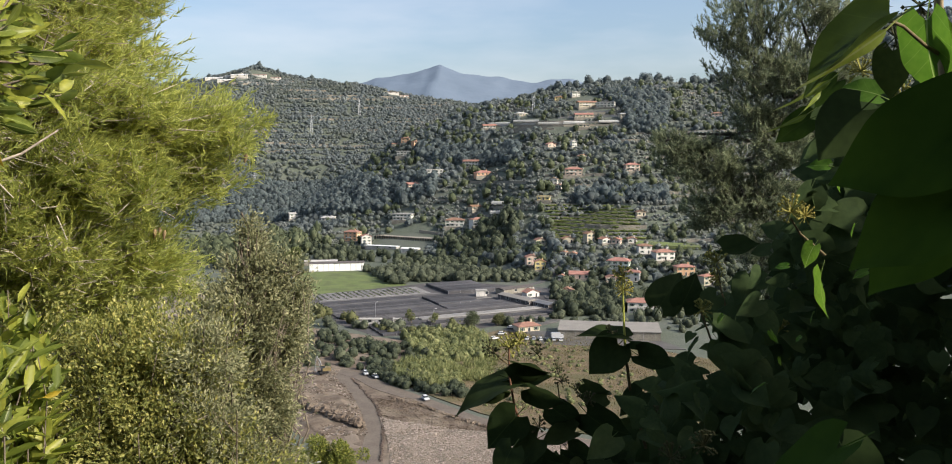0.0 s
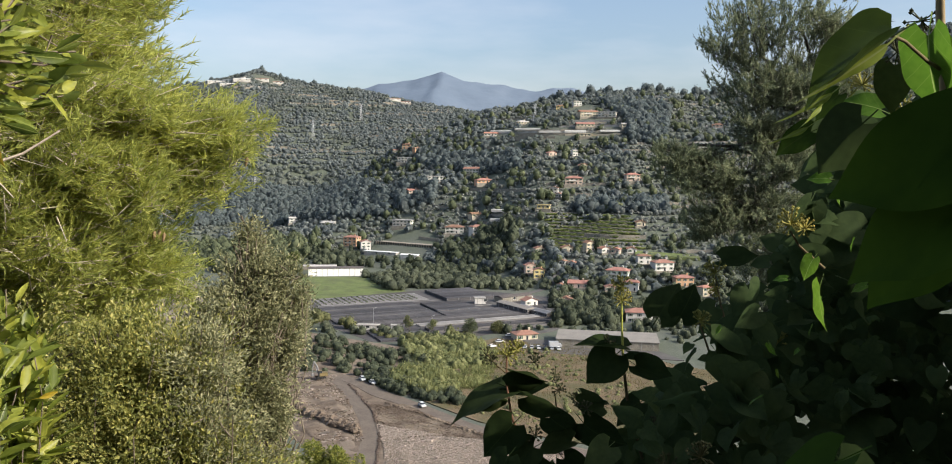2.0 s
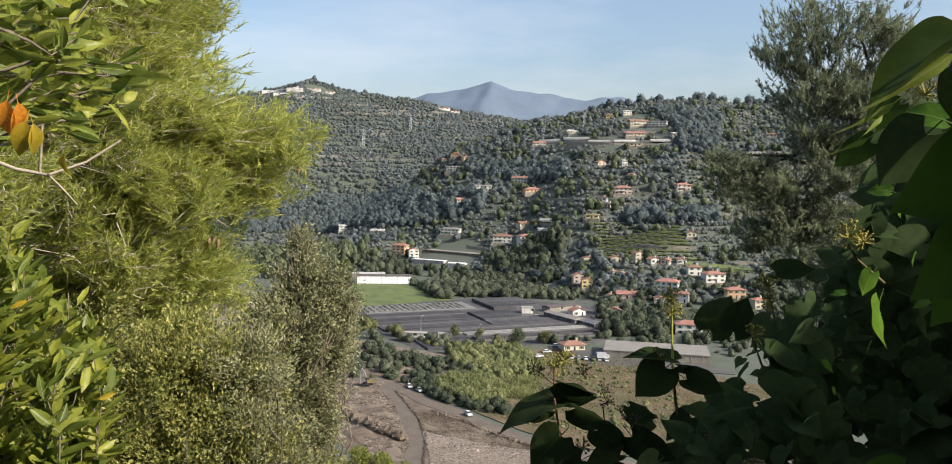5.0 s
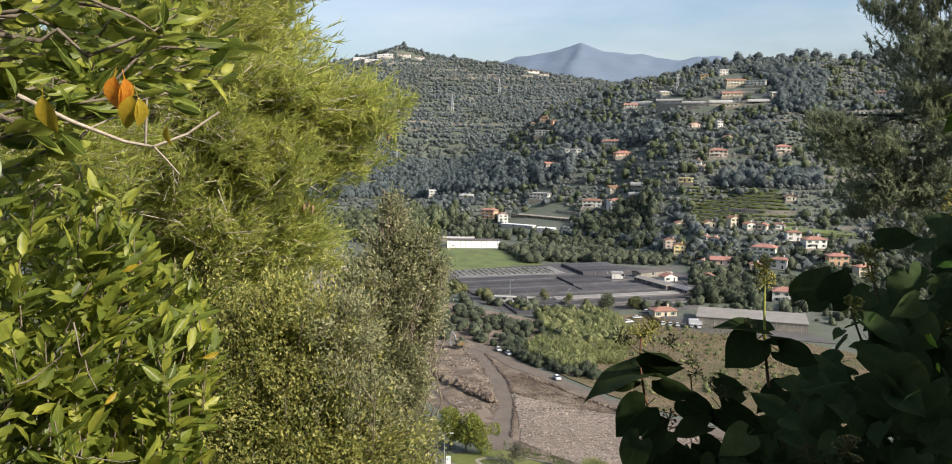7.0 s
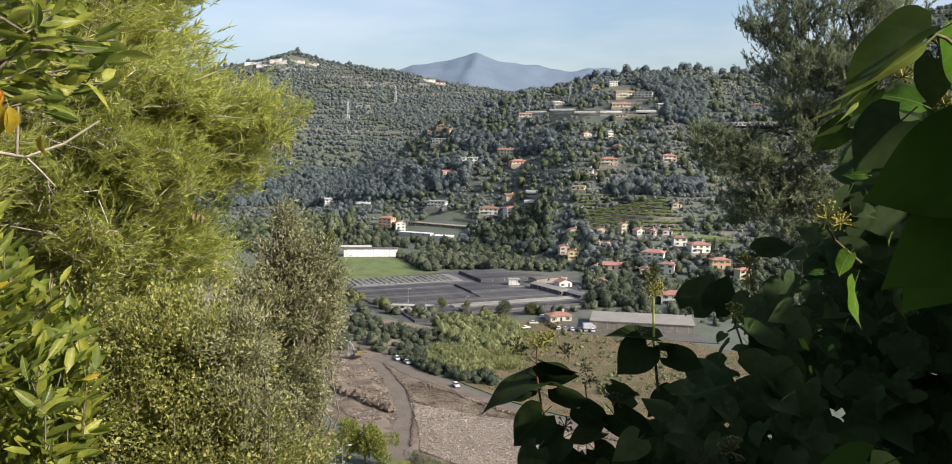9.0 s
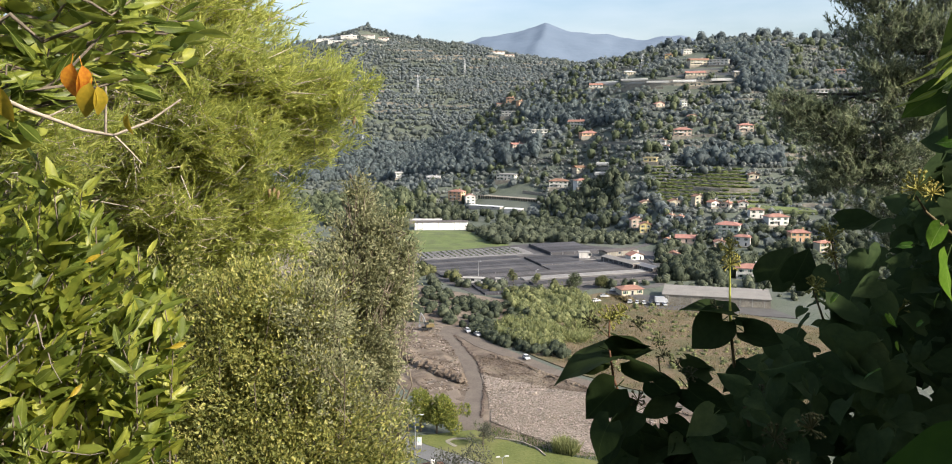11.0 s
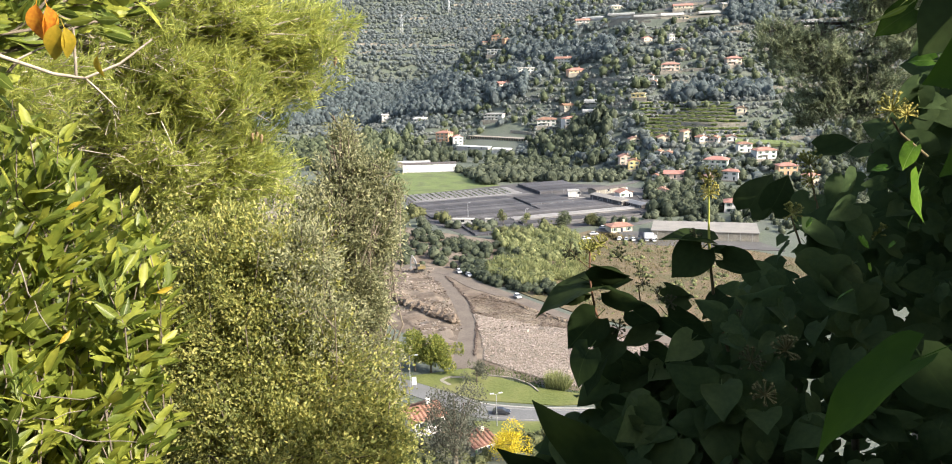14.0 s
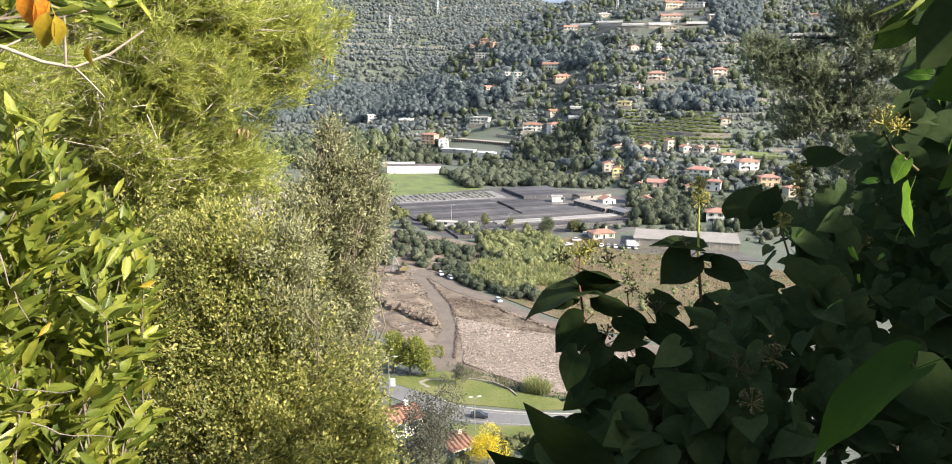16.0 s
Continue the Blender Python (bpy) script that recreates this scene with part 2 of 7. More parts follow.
M = {
    "scrub": mat("scrub", (0.0627, 0.0762, 0.0577), (0.101, 0.114, 0.0842), 9, 1.2, bump=0.6, patch=(0.0952, 0.105, 0.0854), patch_size=38),
    # far hill foliage: distance haze put into paler, bluer base tones
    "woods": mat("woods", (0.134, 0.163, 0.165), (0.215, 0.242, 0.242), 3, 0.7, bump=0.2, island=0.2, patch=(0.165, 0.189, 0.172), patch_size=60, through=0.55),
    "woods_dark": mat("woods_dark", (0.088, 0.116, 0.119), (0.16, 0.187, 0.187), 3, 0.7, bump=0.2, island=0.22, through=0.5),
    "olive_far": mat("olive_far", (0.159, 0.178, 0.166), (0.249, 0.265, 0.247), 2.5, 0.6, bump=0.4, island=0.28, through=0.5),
    "lush": mat("lush", (0.06, 0.08, 0.022), (0.13, 0.155, 0.05), 2.5, 0.6, bump=1.0, island=0.4),
    # mountain: distance haze put into its blue tone and a faint glow
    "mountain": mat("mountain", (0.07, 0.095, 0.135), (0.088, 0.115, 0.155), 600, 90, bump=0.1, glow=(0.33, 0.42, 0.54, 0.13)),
    "gravel": mat("gravel", (0.14, 0.114, 0.0937), (0.25, 0.212, 0.177), 7, 0.5, bump=0.8, patch=(0.168, 0.135, 0.107), patch_size=22),
    "mud": mat("mud", (0.0747, 0.0565, 0.0417), (0.142, 0.109, 0.0819), 4, 0.6, bump=0.8, patch=(0.182, 0.147, 0.113), patch_size=9),
    "pebble": mat("pebble", (0.181, 0.149, 0.122), (0.281, 0.239, 0.201), 1.0, 0.3, bump=0.3, island=0.35),
    # dark brown that paints the cut bank's shadow
    "channel_shade": mat("channel_shade", (0.075, 0.062, 0.05), (0.13, 0.108, 0.09), 5, 0.8, rough=0.6, bump=0.4),
    "earth": mat("earth", (0.053, 0.04, 0.033), (0.106, 0.08, 0.066), 2, 0.4, bump=0.6),
    "tile_old": mat("tile_old", (0.11, 0.052, 0.034), (0.2, 0.1, 0.066), 1.2, 0.2, bump=0.4, each=0.25),
    "bark_grey": mat("bark_grey", (0.12, 0.1, 0.08), (0.24, 0.205, 0.165), 0.2, 0.03, bump=0.6),
    "track": mat("track", (0.0965, 0.079, 0.0649), (0.148, 0.123, 0.101), 5, 0.6, bump=0.3),
    "dry_grass": mat("dry_grass", (0.0944, 0.0719, 0.0408), (0.163, 0.123, 0.0751), 8, 0.7, bump=0.7, patch=(0.0901, 0.0833, 0.0408), patch_size=14),
    "lawn": mat("lawn", (0.0782, 0.0975, 0.0239), (0.129, 0.14, 0.0414), 9, 0.7, bump=0.5, patch=(0.138, 0.138, 0.0506), patch_size=18),
    "field": mat("field", (0.08, 0.112, 0.034), (0.14, 0.168, 0.06), 9, 0.9, bump=0.5, patch=(0.085, 0.102, 0.042), patch_size=11),
    "asphalt": mat("asphalt", (0.1, 0.1, 0.1), (0.16, 0.16, 0.16), 6, 0.4, rough=0.8, bump=0.15),
    "yard": mat("yard", (0.048, 0.045, 0.046), (0.09, 0.085, 0.086), 14, 1.0, bump=0.2),
    "yard_pale": mat("yard_pale", (0.095, 0.09, 0.09), (0.15, 0.145, 0.145), 8, 0.8, bump=0.2, patch=(0.085, 0.08, 0.08), patch_size=12),
    "lane": mat("lane", (0.065, 0.062, 0.06), (0.11, 0.105, 0.1), 6, 0.4, rough=0.8, bump=0.15),
    "kerb": mat("kerb", (0.24, 0.23, 0.21), (0.36, 0.345, 0.32), 2, 0.3, bump=0.2),
    "concrete": mat("concrete", (0.25, 0.24, 0.225), (0.38, 0.365, 0.34), 5, 0.6, bump=0.2),
    "stone": mat("stone", (0.15, 0.14, 0.115), (0.29, 0.265, 0.22), 3, 0.4, bump=0.8),
    "tan": mat("tan", (0.2, 0.175, 0.145), (0.3, 0.27, 0.225), 6, 0.8, bump=0.2),
    "vine": mat("vine", (0.0675, 0.0938, 0.0263), (0.12, 0.15, 0.0465), 2.5, 0.6, bump=0.5, island=0.35, through=0.35),
    "net": mat("net", (0.034, 0.033, 0.036), (0.072, 0.07, 0.075), 9, 1.0, rough=0.7, bump=0.2, each=0.4),
    "pane": mat("pane", (0.075, 0.074, 0.078), (0.125, 0.125, 0.13), 6, 0.8, rough=0.5, bump=0.1, each=0.4, gloss=0.5),
    "sheet_dim": mat("sheet_dim", (0.12, 0.118, 0.12), (0.185, 0.183, 0.185), 6, 0.8, rough=0.5, bump=0.1, each=0.3),
    "sheet_grey": mat("sheet_grey", (0.3, 0.3, 0.29), (0.45, 0.45, 0.43), 6, 0.8, rough=0.5, bump=0.1, each=0.25),
    "white_sheet": mat("white_sheet", (0.68, 0.68, 0.66), (0.85, 0.85, 0.83), 8, 1.0, rough=0.5, bump=0.05),
    "plaster_white": mat("plaster_white", (0.46, 0.44, 0.41), (0.6, 0.58, 0.54), 4, 0.5, bump=0.1, each=0.1),
    "plaster_cream": mat("plaster_cream", (0.42, 0.36, 0.27), (0.54, 0.47, 0.36), 4, 0.5, bump=0.1, each=0.1),
    "plaster_orange": mat("plaster_orange", (0.48, 0.28, 0.17), (0.58, 0.36, 0.23), 4, 0.5, bump=0.1, each=0.1),
    "plaster_pink": mat("plaster_pink", (0.44, 0.33, 0.27), (0.55, 0.43, 0.36), 4, 0.5, bump=0.1, each=0.1),
    "plaster_yellow": mat("plaster_yellow", (0.55, 0.43, 0.19), (0.65, 0.52, 0.26), 4, 0.5, bump=0.1, each=0.1),
    "plaster_green": mat("plaster_green", (0.45, 0.5, 0.42), (0.56, 0.6, 0.52), 4, 0.5, bump=0.1, each=0.1),
    "plaster_blue": mat("plaster_blue", (0.36, 0.48, 0.5), (0.45, 0.58, 0.6), 4, 0.5, bump=0.1, each=0.1),
    "roof_red": mat("roof_red", (0.2, 0.104, 0.078), (0.3, 0.166, 0.125), 2.5, 0.35, bump=0.5, each=0.25),
    "roof_brown": mat("roof_brown", (0.19, 0.1, 0.066), (0.3, 0.17, 0.115), 2.5, 0.35, bump=0.5, each=0.25),
    "roof_dark": mat("roof_dark", (0.07, 0.062, 0.058), (0.12, 0.105, 0.1), 3, 0.4, bump=0.3),
    "roof_grey": mat("roof_grey", (0.28, 0.27, 0.26), (0.4, 0.39, 0.37), 3, 0.4, bump=0.3, each=0.2),
    "window": glass_mat("window", (0.03, 0.035, 0.04)),
    "shutter": mat("shutter", (0.05, 0.1, 0.06), (0.08, 0.15, 0.09), 0.5, 0.1, rough=0.6, bump=0.1),
    "frame": mat("frame", (0.5, 0.48, 0.44), (0.62, 0.6, 0.56), 0.6, 0.1, rough=0.6, bump=0.05),
    "metal": mat("metal", (0.3, 0.31, 0.32), (0.42, 0.43, 0.44), 1, 0.2, rough=0.45, bump=0.05, metal=0.6),
    "paint_white": mat("paint_white", (0.52, 0.52, 0.52), (0.62, 0.62, 0.62), 2, 0.3, rough=0.25, bump=0.0, gloss=0.6),
    "paint_silver": mat("paint_silver", (0.45, 0.46, 0.47), (0.55, 0.56, 0.57), 2, 0.3, rough=0.3, bump=0.0, gloss=0.6, metal=0.3),
    "paint_grey": mat("paint_grey", (0.35, 0.36, 0.38), (0.42, 0.43, 0.45), 2, 0.3, rough=0.25, bump=0.0, gloss=0.6),
    "paint_dark": mat("paint_dark", (0.02, 0.022, 0.028), (0.035, 0.037, 0.045), 2, 0.3, rough=0.2, bump=0.0, gloss=0.6),
    "rubber": mat("rubber", (0.015, 0.015, 0.015), (0.03, 0.03, 0.03), 0.4, 0.1, bump=0.1),
    "digger": mat("digger", (0.13, 0.1, 0.045), (0.21, 0.165, 0.08), 1.5, 0.3, rough=0.5, bump=0.1),
    "steel": mat("steel", (0.38, 0.4, 0.42), (0.5, 0.52, 0.54), 1, 0.2, rough=0.5, bump=0.05, metal=0.3),
    "steel_dark": mat("steel_dark", (0.16, 0.16, 0.165), (0.26, 0.265, 0.27), 1, 0.2, rough=0.55, bump=0.05, metal=0.2),
    "reed": mat("reed", (0.145, 0.165, 0.068), (0.265, 0.28, 0.118), 6, 0.8, bump=0.0, island=0.35, through=0.3),
    "wild_grass": mat("wild_grass", (0.112, 0.0989, 0.0473), (0.194, 0.163, 0.0817), 4, 0.6, bump=0.0, island=0.4, through=0.3),
    "leaf_tree": mat("leaf_tree", (0.035, 0.06, 0.014), (0.09, 0.13, 0.03), 3, 0.5, bump=0.0, island=0.5, through=0.3),
    "pine_green": mat("pine_green", (0.125, 0.148, 0.0257), (0.234, 0.257, 0.0601), 2.5, 0.5, bump=0.0, island=0.45, through=0.3),
    "woods_near": mat("woods_near", (0.045, 0.06, 0.038), (0.095, 0.11, 0.068), 3, 0.7, bump=0.5, island=0.45, through=0.35),
    "reed_bush": mat("reed_bush", (0.115, 0.133, 0.058), (0.195, 0.21, 0.092), 3, 0.6, bump=0.4, island=0.4, through=0.3),
    "bank_green": mat("bank_green", (0.074, 0.084, 0.034), (0.14, 0.146, 0.066), 2.5, 0.6, bump=0.5, island=0.35, through=0.3),
    "broadleaf_far": mat("broadleaf_far", (0.07, 0.09, 0.05), (0.125, 0.145, 0.08), 2.5, 0.6, bump=0.5, island=0.4, through=0.35),
    "roof_pale": mat("roof_pale", (0.17, 0.159, 0.145), (0.246, 0.23, 0.208), 5, 0.6, bump=0.15),
    "leaf_yellow": mat("leaf_yellow", (0.45, 0.36, 0.02), (0.66, 0.55, 0.05), 2, 0.4, bump=0.0, island=0.3, through=0.3),
    "grove_green": mat("grove_green", (0.06, 0.074, 0.048), (0.115, 0.13, 0.085), 2.5, 0.6, bump=0.6, island=0.4, through=0.35),
    "leaf_grey": mat("leaf_grey", (0.06, 0.064, 0.044), (0.125, 0.128, 0.095), 2, 0.4, bump=0.0, island=0.4, through=0.2),
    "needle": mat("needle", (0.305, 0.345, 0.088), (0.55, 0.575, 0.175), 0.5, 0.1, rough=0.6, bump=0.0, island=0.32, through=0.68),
    # needles of the right-hand pine, its shade put into a darker green
    "needle_shaded": mat("needle_shaded", (0.129, 0.161, 0.1), (0.276, 0.308, 0.185), 0.6, 0.12, rough=0.6, bump=0.0, island=0.5, through=0.5),
    "leaf_olive": mat("leaf_olive", (0.155, 0.162, 0.078), (0.335, 0.34, 0.19), 0.4, 0.1, rough=0.5, bump=0.0, island=0.5, through=0.4),
    "leaf_bush": mat("leaf_bush", (0.178, 0.19, 0.052), (0.395, 0.4, 0.124), 0.4, 0.1, rough=0.45, bump=0.0, island=0.55, through=0.52),
    "leaf_laurel": mat("leaf_laurel", (0.104, 0.142, 0.0213), (0.293, 0.33, 0.0553), 0.12, 0.03, rough=0.38, bump=0.05, each=0.5, through=0.5, gloss=0.35),
    "leaf_laurel_mass": mat("leaf_laurel_mass", (0.123, 0.162, 0.0234), (0.319, 0.351, 0.0596), 0.12, 0.03, rough=0.4, bump=0.05, island=0.5, through=0.54, gloss=0.3),
    "leaf_ivy": mat("leaf_ivy", (0.028, 0.044, 0.016), (0.043, 0.065, 0.022), 0.06, 0.012, rough=0.6, bump=0.08, each=0.25, through=0.45, gloss=0.04),
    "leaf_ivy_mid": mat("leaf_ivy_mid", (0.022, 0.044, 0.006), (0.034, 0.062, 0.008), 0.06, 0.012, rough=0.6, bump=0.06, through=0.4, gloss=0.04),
    # shade on single leaves put into a darker copy of the ivy green
    "leaf_ivy_shaded": mat("leaf_ivy_shaded", (0.0208, 0.0352, 0.0088), (0.0352, 0.0544, 0.0128), 0.06, 0.012, rough=0.6, bump=0.06, through=0.12, gloss=0.06),
    # sun glowing through the folded leaf put into a brighter green
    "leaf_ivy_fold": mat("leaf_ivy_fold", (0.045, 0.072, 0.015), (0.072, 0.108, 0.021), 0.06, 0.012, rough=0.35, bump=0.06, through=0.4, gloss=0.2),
    "twig_pale": mat("twig_pale", (0.3, 0.26, 0.2), (0.5, 0.44, 0.36), 0.06, 0.01, bump=0.2),
    "twig_warm": mat("twig_warm", (0.16, 0.12, 0.06), (0.3, 0.23, 0.13), 0.04, 0.008, bump=0.2),
    # big near leaves: their shade put into a dim green
    "leaf_ivy_dim_shade": mat("leaf_ivy_dim_shade", (0.0163, 0.0375, 0.005), (0.0238, 0.05, 0.00625), 0.06, 0.012, rough=0.75, bump=0.06, through=0.2, gloss=0.02),
    # sunlight on leaf edges put into a pale yellow-green
    "leaf_ivy_sun_edge": mat("leaf_ivy_sun_edge", (0.17, 0.22, 0.03), (0.26, 0.31, 0.05), 0.05, 0.01, rough=0.5, bump=0.08, through=0.4, gloss=0.2),
    # lower flower heads: shade put into a darker umbel tone
    "umbel_shaded": mat("umbel_shaded", (0.055, 0.058, 0.022), (0.11, 0.105, 0.036), 0.02, 0.005, bump=0.0, each=0.3),
    # leaf mass: lighter copy, lifted against deep shade and glare
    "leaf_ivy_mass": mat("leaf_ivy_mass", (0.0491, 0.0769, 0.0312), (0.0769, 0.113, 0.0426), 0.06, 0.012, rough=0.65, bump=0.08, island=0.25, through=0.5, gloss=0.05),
    # backlit leaves: the sun in them put into a bright green
    "leaf_ivy_sunlit": mat("leaf_ivy_sunlit", (0.075, 0.16, 0.016), (0.12, 0.23, 0.026), 0.05, 0.01, rough=0.45, bump=0.08, each=0.25, through=0.5, gloss=0.15),
    "leaf_autumn": mat("leaf_autumn", (0.5, 0.13, 0.02), (0.75, 0.36, 0.03), 0.03, 0.008, rough=0.5, bump=0.05, through=0.4),
    "leaf_turning": mat("leaf_turning", (0.28, 0.22, 0.02), (0.5, 0.34, 0.03), 0.03, 0.008, rough=0.5, bump=0.05, through=0.4),
    "umbel": mat("umbel", (0.2, 0.19, 0.04), (0.36, 0.32, 0.08), 0.02, 0.005, bump=0.0, each=0.25),
    "berry": mat("berry", (0.03, 0.034, 0.015), (0.07, 0.07, 0.026), 0.02, 0.005, bump=0.0),
    # green upper stalks, brightened in colour for the sun on them
    "stalk_green": mat("stalk_green", (0.26, 0.28, 0.05), (0.42, 0.42, 0.09), 0.05, 0.01, bump=0.1),
    "stalk_red": mat("stalk_red", (0.1, 0.05, 0.03), (0.18, 0.09, 0.05), 0.05, 0.01, bump=0.1),
    "stalk": mat("stalk", (0.09, 0.07, 0.035), (0.17, 0.13, 0.06), 0.05, 0.01, bump=0.1),
    "twig": mat("twig", (0.24, 0.2, 0.15), (0.42, 0.36, 0.29), 0.06, 0.01, bump=0.2),
    "bark": mat("bark", (0.09, 0.07, 0.05), (0.2, 0.165, 0.125), 0.2, 0.03, bump=0.6),
    "bark_dark": mat("bark_dark", (0.05, 0.044, 0.036), (0.11, 0.095, 0.075), 0.2, 0.03, bump=0.6),
    "cone": mat("cone", (0.14, 0.095, 0.05), (0.25, 0.175, 0.095), 0.03, 0.008, bump=0.4),
}
add_veins(M["leaf_ivy"], (0.04, 0.062, 0.02))
add_veins(M["leaf_ivy_mid"], (0.04, 0.06, 0.014))
add_veins(M["leaf_ivy_fold"], (0.09, 0.13, 0.03))
add_veins(M["leaf_ivy_sun_edge"], (0.26, 0.3, 0.1))
add_veins(M["leaf_ivy_sunlit"], (0.25, 0.34, 0.1))
add_veins(M["leaf_laurel"], (0.28, 0.32, 0.09), 0.008)


# building helpers
def mesh_of(name, verts, faces, material=None, smooth_faces=False):
    """A mesh from arrays; faces: an (n, 3) or (n, 4) array of indices, or a list of such arrays."""
    me = bpy.data.meshes.new(name)
    verts = np.asarray(verts, np.float32).reshape(-1, 3)
    groups = [np.asarray(f, np.int32) for f in (faces if isinstance(faces, list) else [faces]) if len(f)]
    me.vertices.add(len(verts))
    me.vertices.foreach_set("co", verts.ravel())
    loops = np.concatenate([g.ravel() for g in groups])
    sizes = np.concatenate([np.full(len(g), g.shape[1], np.int32) for g in groups])
    me.loops.add(len(loops))
    me.loops.foreach_set("vertex_index", loops)
    me.polygons.add(len(sizes))
    me.polygons.foreach_set("loop_start", np.concatenate(([0], np.cumsum(sizes)[:-1])).astype(np.int32))
    me.polygons.foreach_set("use_smooth", np.full(len(sizes), bool(smooth_faces)))
    me.update(calc_edges=True)
    me.validate()
    if material:
        me.materials.append(material)
    return me


def part(name, bm, material, parent, label=""):
    """One mesh object under a thing, from a bmesh or a mesh."""
    if isinstance(bm, bmesh.types.BMesh):
        me = bpy.data.meshes.new(name)
        bm.to_mesh(me)
        bm.free()
        me.materials.append(material)
    else:
        me = bm
        if material and not me.materials:
            me.materials.append(material)
    ob = new(name, me)
    ob.parent = parent
    return tagged(ob, label) if label else ob


def thing(name, m, label, category, group="", kind=""):
    ob = new(name)
    ob.matrix_basis = m
    ob.empty_display_size = 0.2
    return tagged(ob, label, category, group, kind)


def box(bm, x0, y0, z0, x1, y1, z1, m=None):
    co = [(x, y, z) for z in (z0, z1) for x, y in ((x0, y0), (x1, y0), (x1, y1), (x0, y1))]
    v = [bm.verts.new(m @ Vector(c) if m else c) for c in co]
    for f in ((0, 3, 2, 1), (4, 5, 6, 7), (0, 1, 5, 4), (1, 2, 6, 5), (2, 3, 7, 6), (3, 0, 4, 7)):
        bm.faces.new([v[i] for i in f])
    return v


def boxes(*sizes, bevel=0.0):
    bm = bmesh.new()
    for s in sizes:
        box(bm, *s)
    if bevel:
        bmesh.ops.bevel(bm, geom=list(bm.edges), offset=bevel, segments=2, affect="EDGES")
    return bm


def tube(points, radii, sides=6):
    """Vertices and faces of a tapered tube along points."""
    pts = np.asarray(points, float)
    radii = np.interp(np.linspace(0, 1, len(pts)), np.linspace(0, 1, len(radii)), radii)
    ahead = np.gradient(pts, axis=0)
    ahead /= np.linalg.norm(ahead, axis=1)[:, None] + 1e-9
    ref = np.where(np.abs(ahead[:, 2:3]) > 0.9, np.array([[1.0, 0, 0]]), np.array([[0, 0, 1.0]]))
    a = np.cross(ahead, ref)
    a /= np.linalg.norm(a, axis=1)[:, None] + 1e-9
    b = np.cross(ahead, a)
    w = np.linspace(0, 2 * np.pi, sides, endpoint=False)
    ring = np.cos(w)[None, :, None] * a[:, None] + np.sin(w)[None, :, None] * b[:, None]
    v = (pts[:, None] + ring * radii[:, None, None]).reshape(-1, 3)
    i, k = np.meshgrid(np.arange(len(pts) - 1), np.arange(sides), indexing="ij")
    i, k = i.ravel(), k.ravel()
    n = (k + 1) % sides
    f = np.stack([i * sides + k, i * sides + n, (i + 1) * sides + n, (i + 1) * sides + k], 1)
    return v, f


def tubes(name, lines, sides=5):
    """One mesh of several tubes: lines of (points, radii)."""
    vs, fs, base = [], [], 0
    for pts, rad in lines:
        v, f = tube(pts, rad, sides)
        vs.append(v)
        fs.append(f + base)
        base += len(v)
    return mesh_of(name, np.concatenate(vs), np.concatenate(fs), smooth_faces=True)


def bend(a, b, sag=0.0, n=6, wander=0.0, rng=None):
    """Points from a to b with some sag and wander."""
    a, b = np.asarray(a, float), np.asarray(b, float)
    t = np.linspace(0, 1, n)[:, None]
    p = a + (b - a) * t
    p[:, 2] -= sag * np.sin(np.pi * t[:, 0])
    if wander:
        p[1:-1] += rng.normal(0, wander, (n - 2, 3))
    return p


def sheet(name, xs, ys, height, material, label, category="", kind="structure"):
    """A grid of ground over the plan, its heights by a function."""
    gx, gy = np.meshgrid(xs, ys)
    v = np.stack([gx, gy, height(gx, gy)], -1).reshape(-1, 3)
    nx, ny = len(xs), len(ys)
    i, k = np.meshgrid(np.arange(ny - 1), np.arange(nx - 1), indexing="ij")
    a = (i * nx + k).ravel()
    ob = new(name, mesh_of(name, v, np.stack([a, a + 1, a + nx + 1, a + nx], 1), material, True))
    return tagged(ob, label, category, kind=kind)


def ribbon(name, line, widths, material, label, lift=0.1, thick=0.12, category="", kind="structure", inset=None):
    """A strip along a line in plan, on the ground, with a raised edge all round."""
    p = np.asarray(line, float)
    t = np.linspace(0, 1, len(p))
    fine = np.linspace(0, 1, 8 * len(p))
    c = np.stack([np.interp(fine, t, p[:, 0]), np.interp(fine, t, p[:, 1])], 1)
    for _ in range(6):
        c[1:-1] = (c[:-2] + 2 * c[1:-1] + c[2:]) / 4
    w = np.interp(fine, np.linspace(0, 1, len(widths)), widths)
    d = np.gradient(c, axis=0)
    d /= np.linalg.norm(d, axis=1)[:, None]
    s = np.stack([-d[:, 1], d[:, 0]], 1)
    left, right = c + s * w[:, None] / 2, c - s * w[:, None] / 2
    z = np.maximum(ground_height(*left.T), ground_height(*right.T)) + lift
    top_l, top_r = np.column_stack([left, z]), np.column_stack([right, z])
    low = np.array([0, 0, thick])
    v = np.stack([top_l, top_r, top_r - low, top_l - low], 1).reshape(-1, 3)
    i = np.arange(len(fine) - 1) * 4
    f = np.concatenate([np.stack([i + a, i + b, i + 4 + b, i + 4 + a], 1) for a, b in ((0, 1), (1, 2), (3, 0))])
    ob = new(name, mesh_of(name, v, f[:, ::-1], material))
    return tagged(ob, label, category, kind=kind)


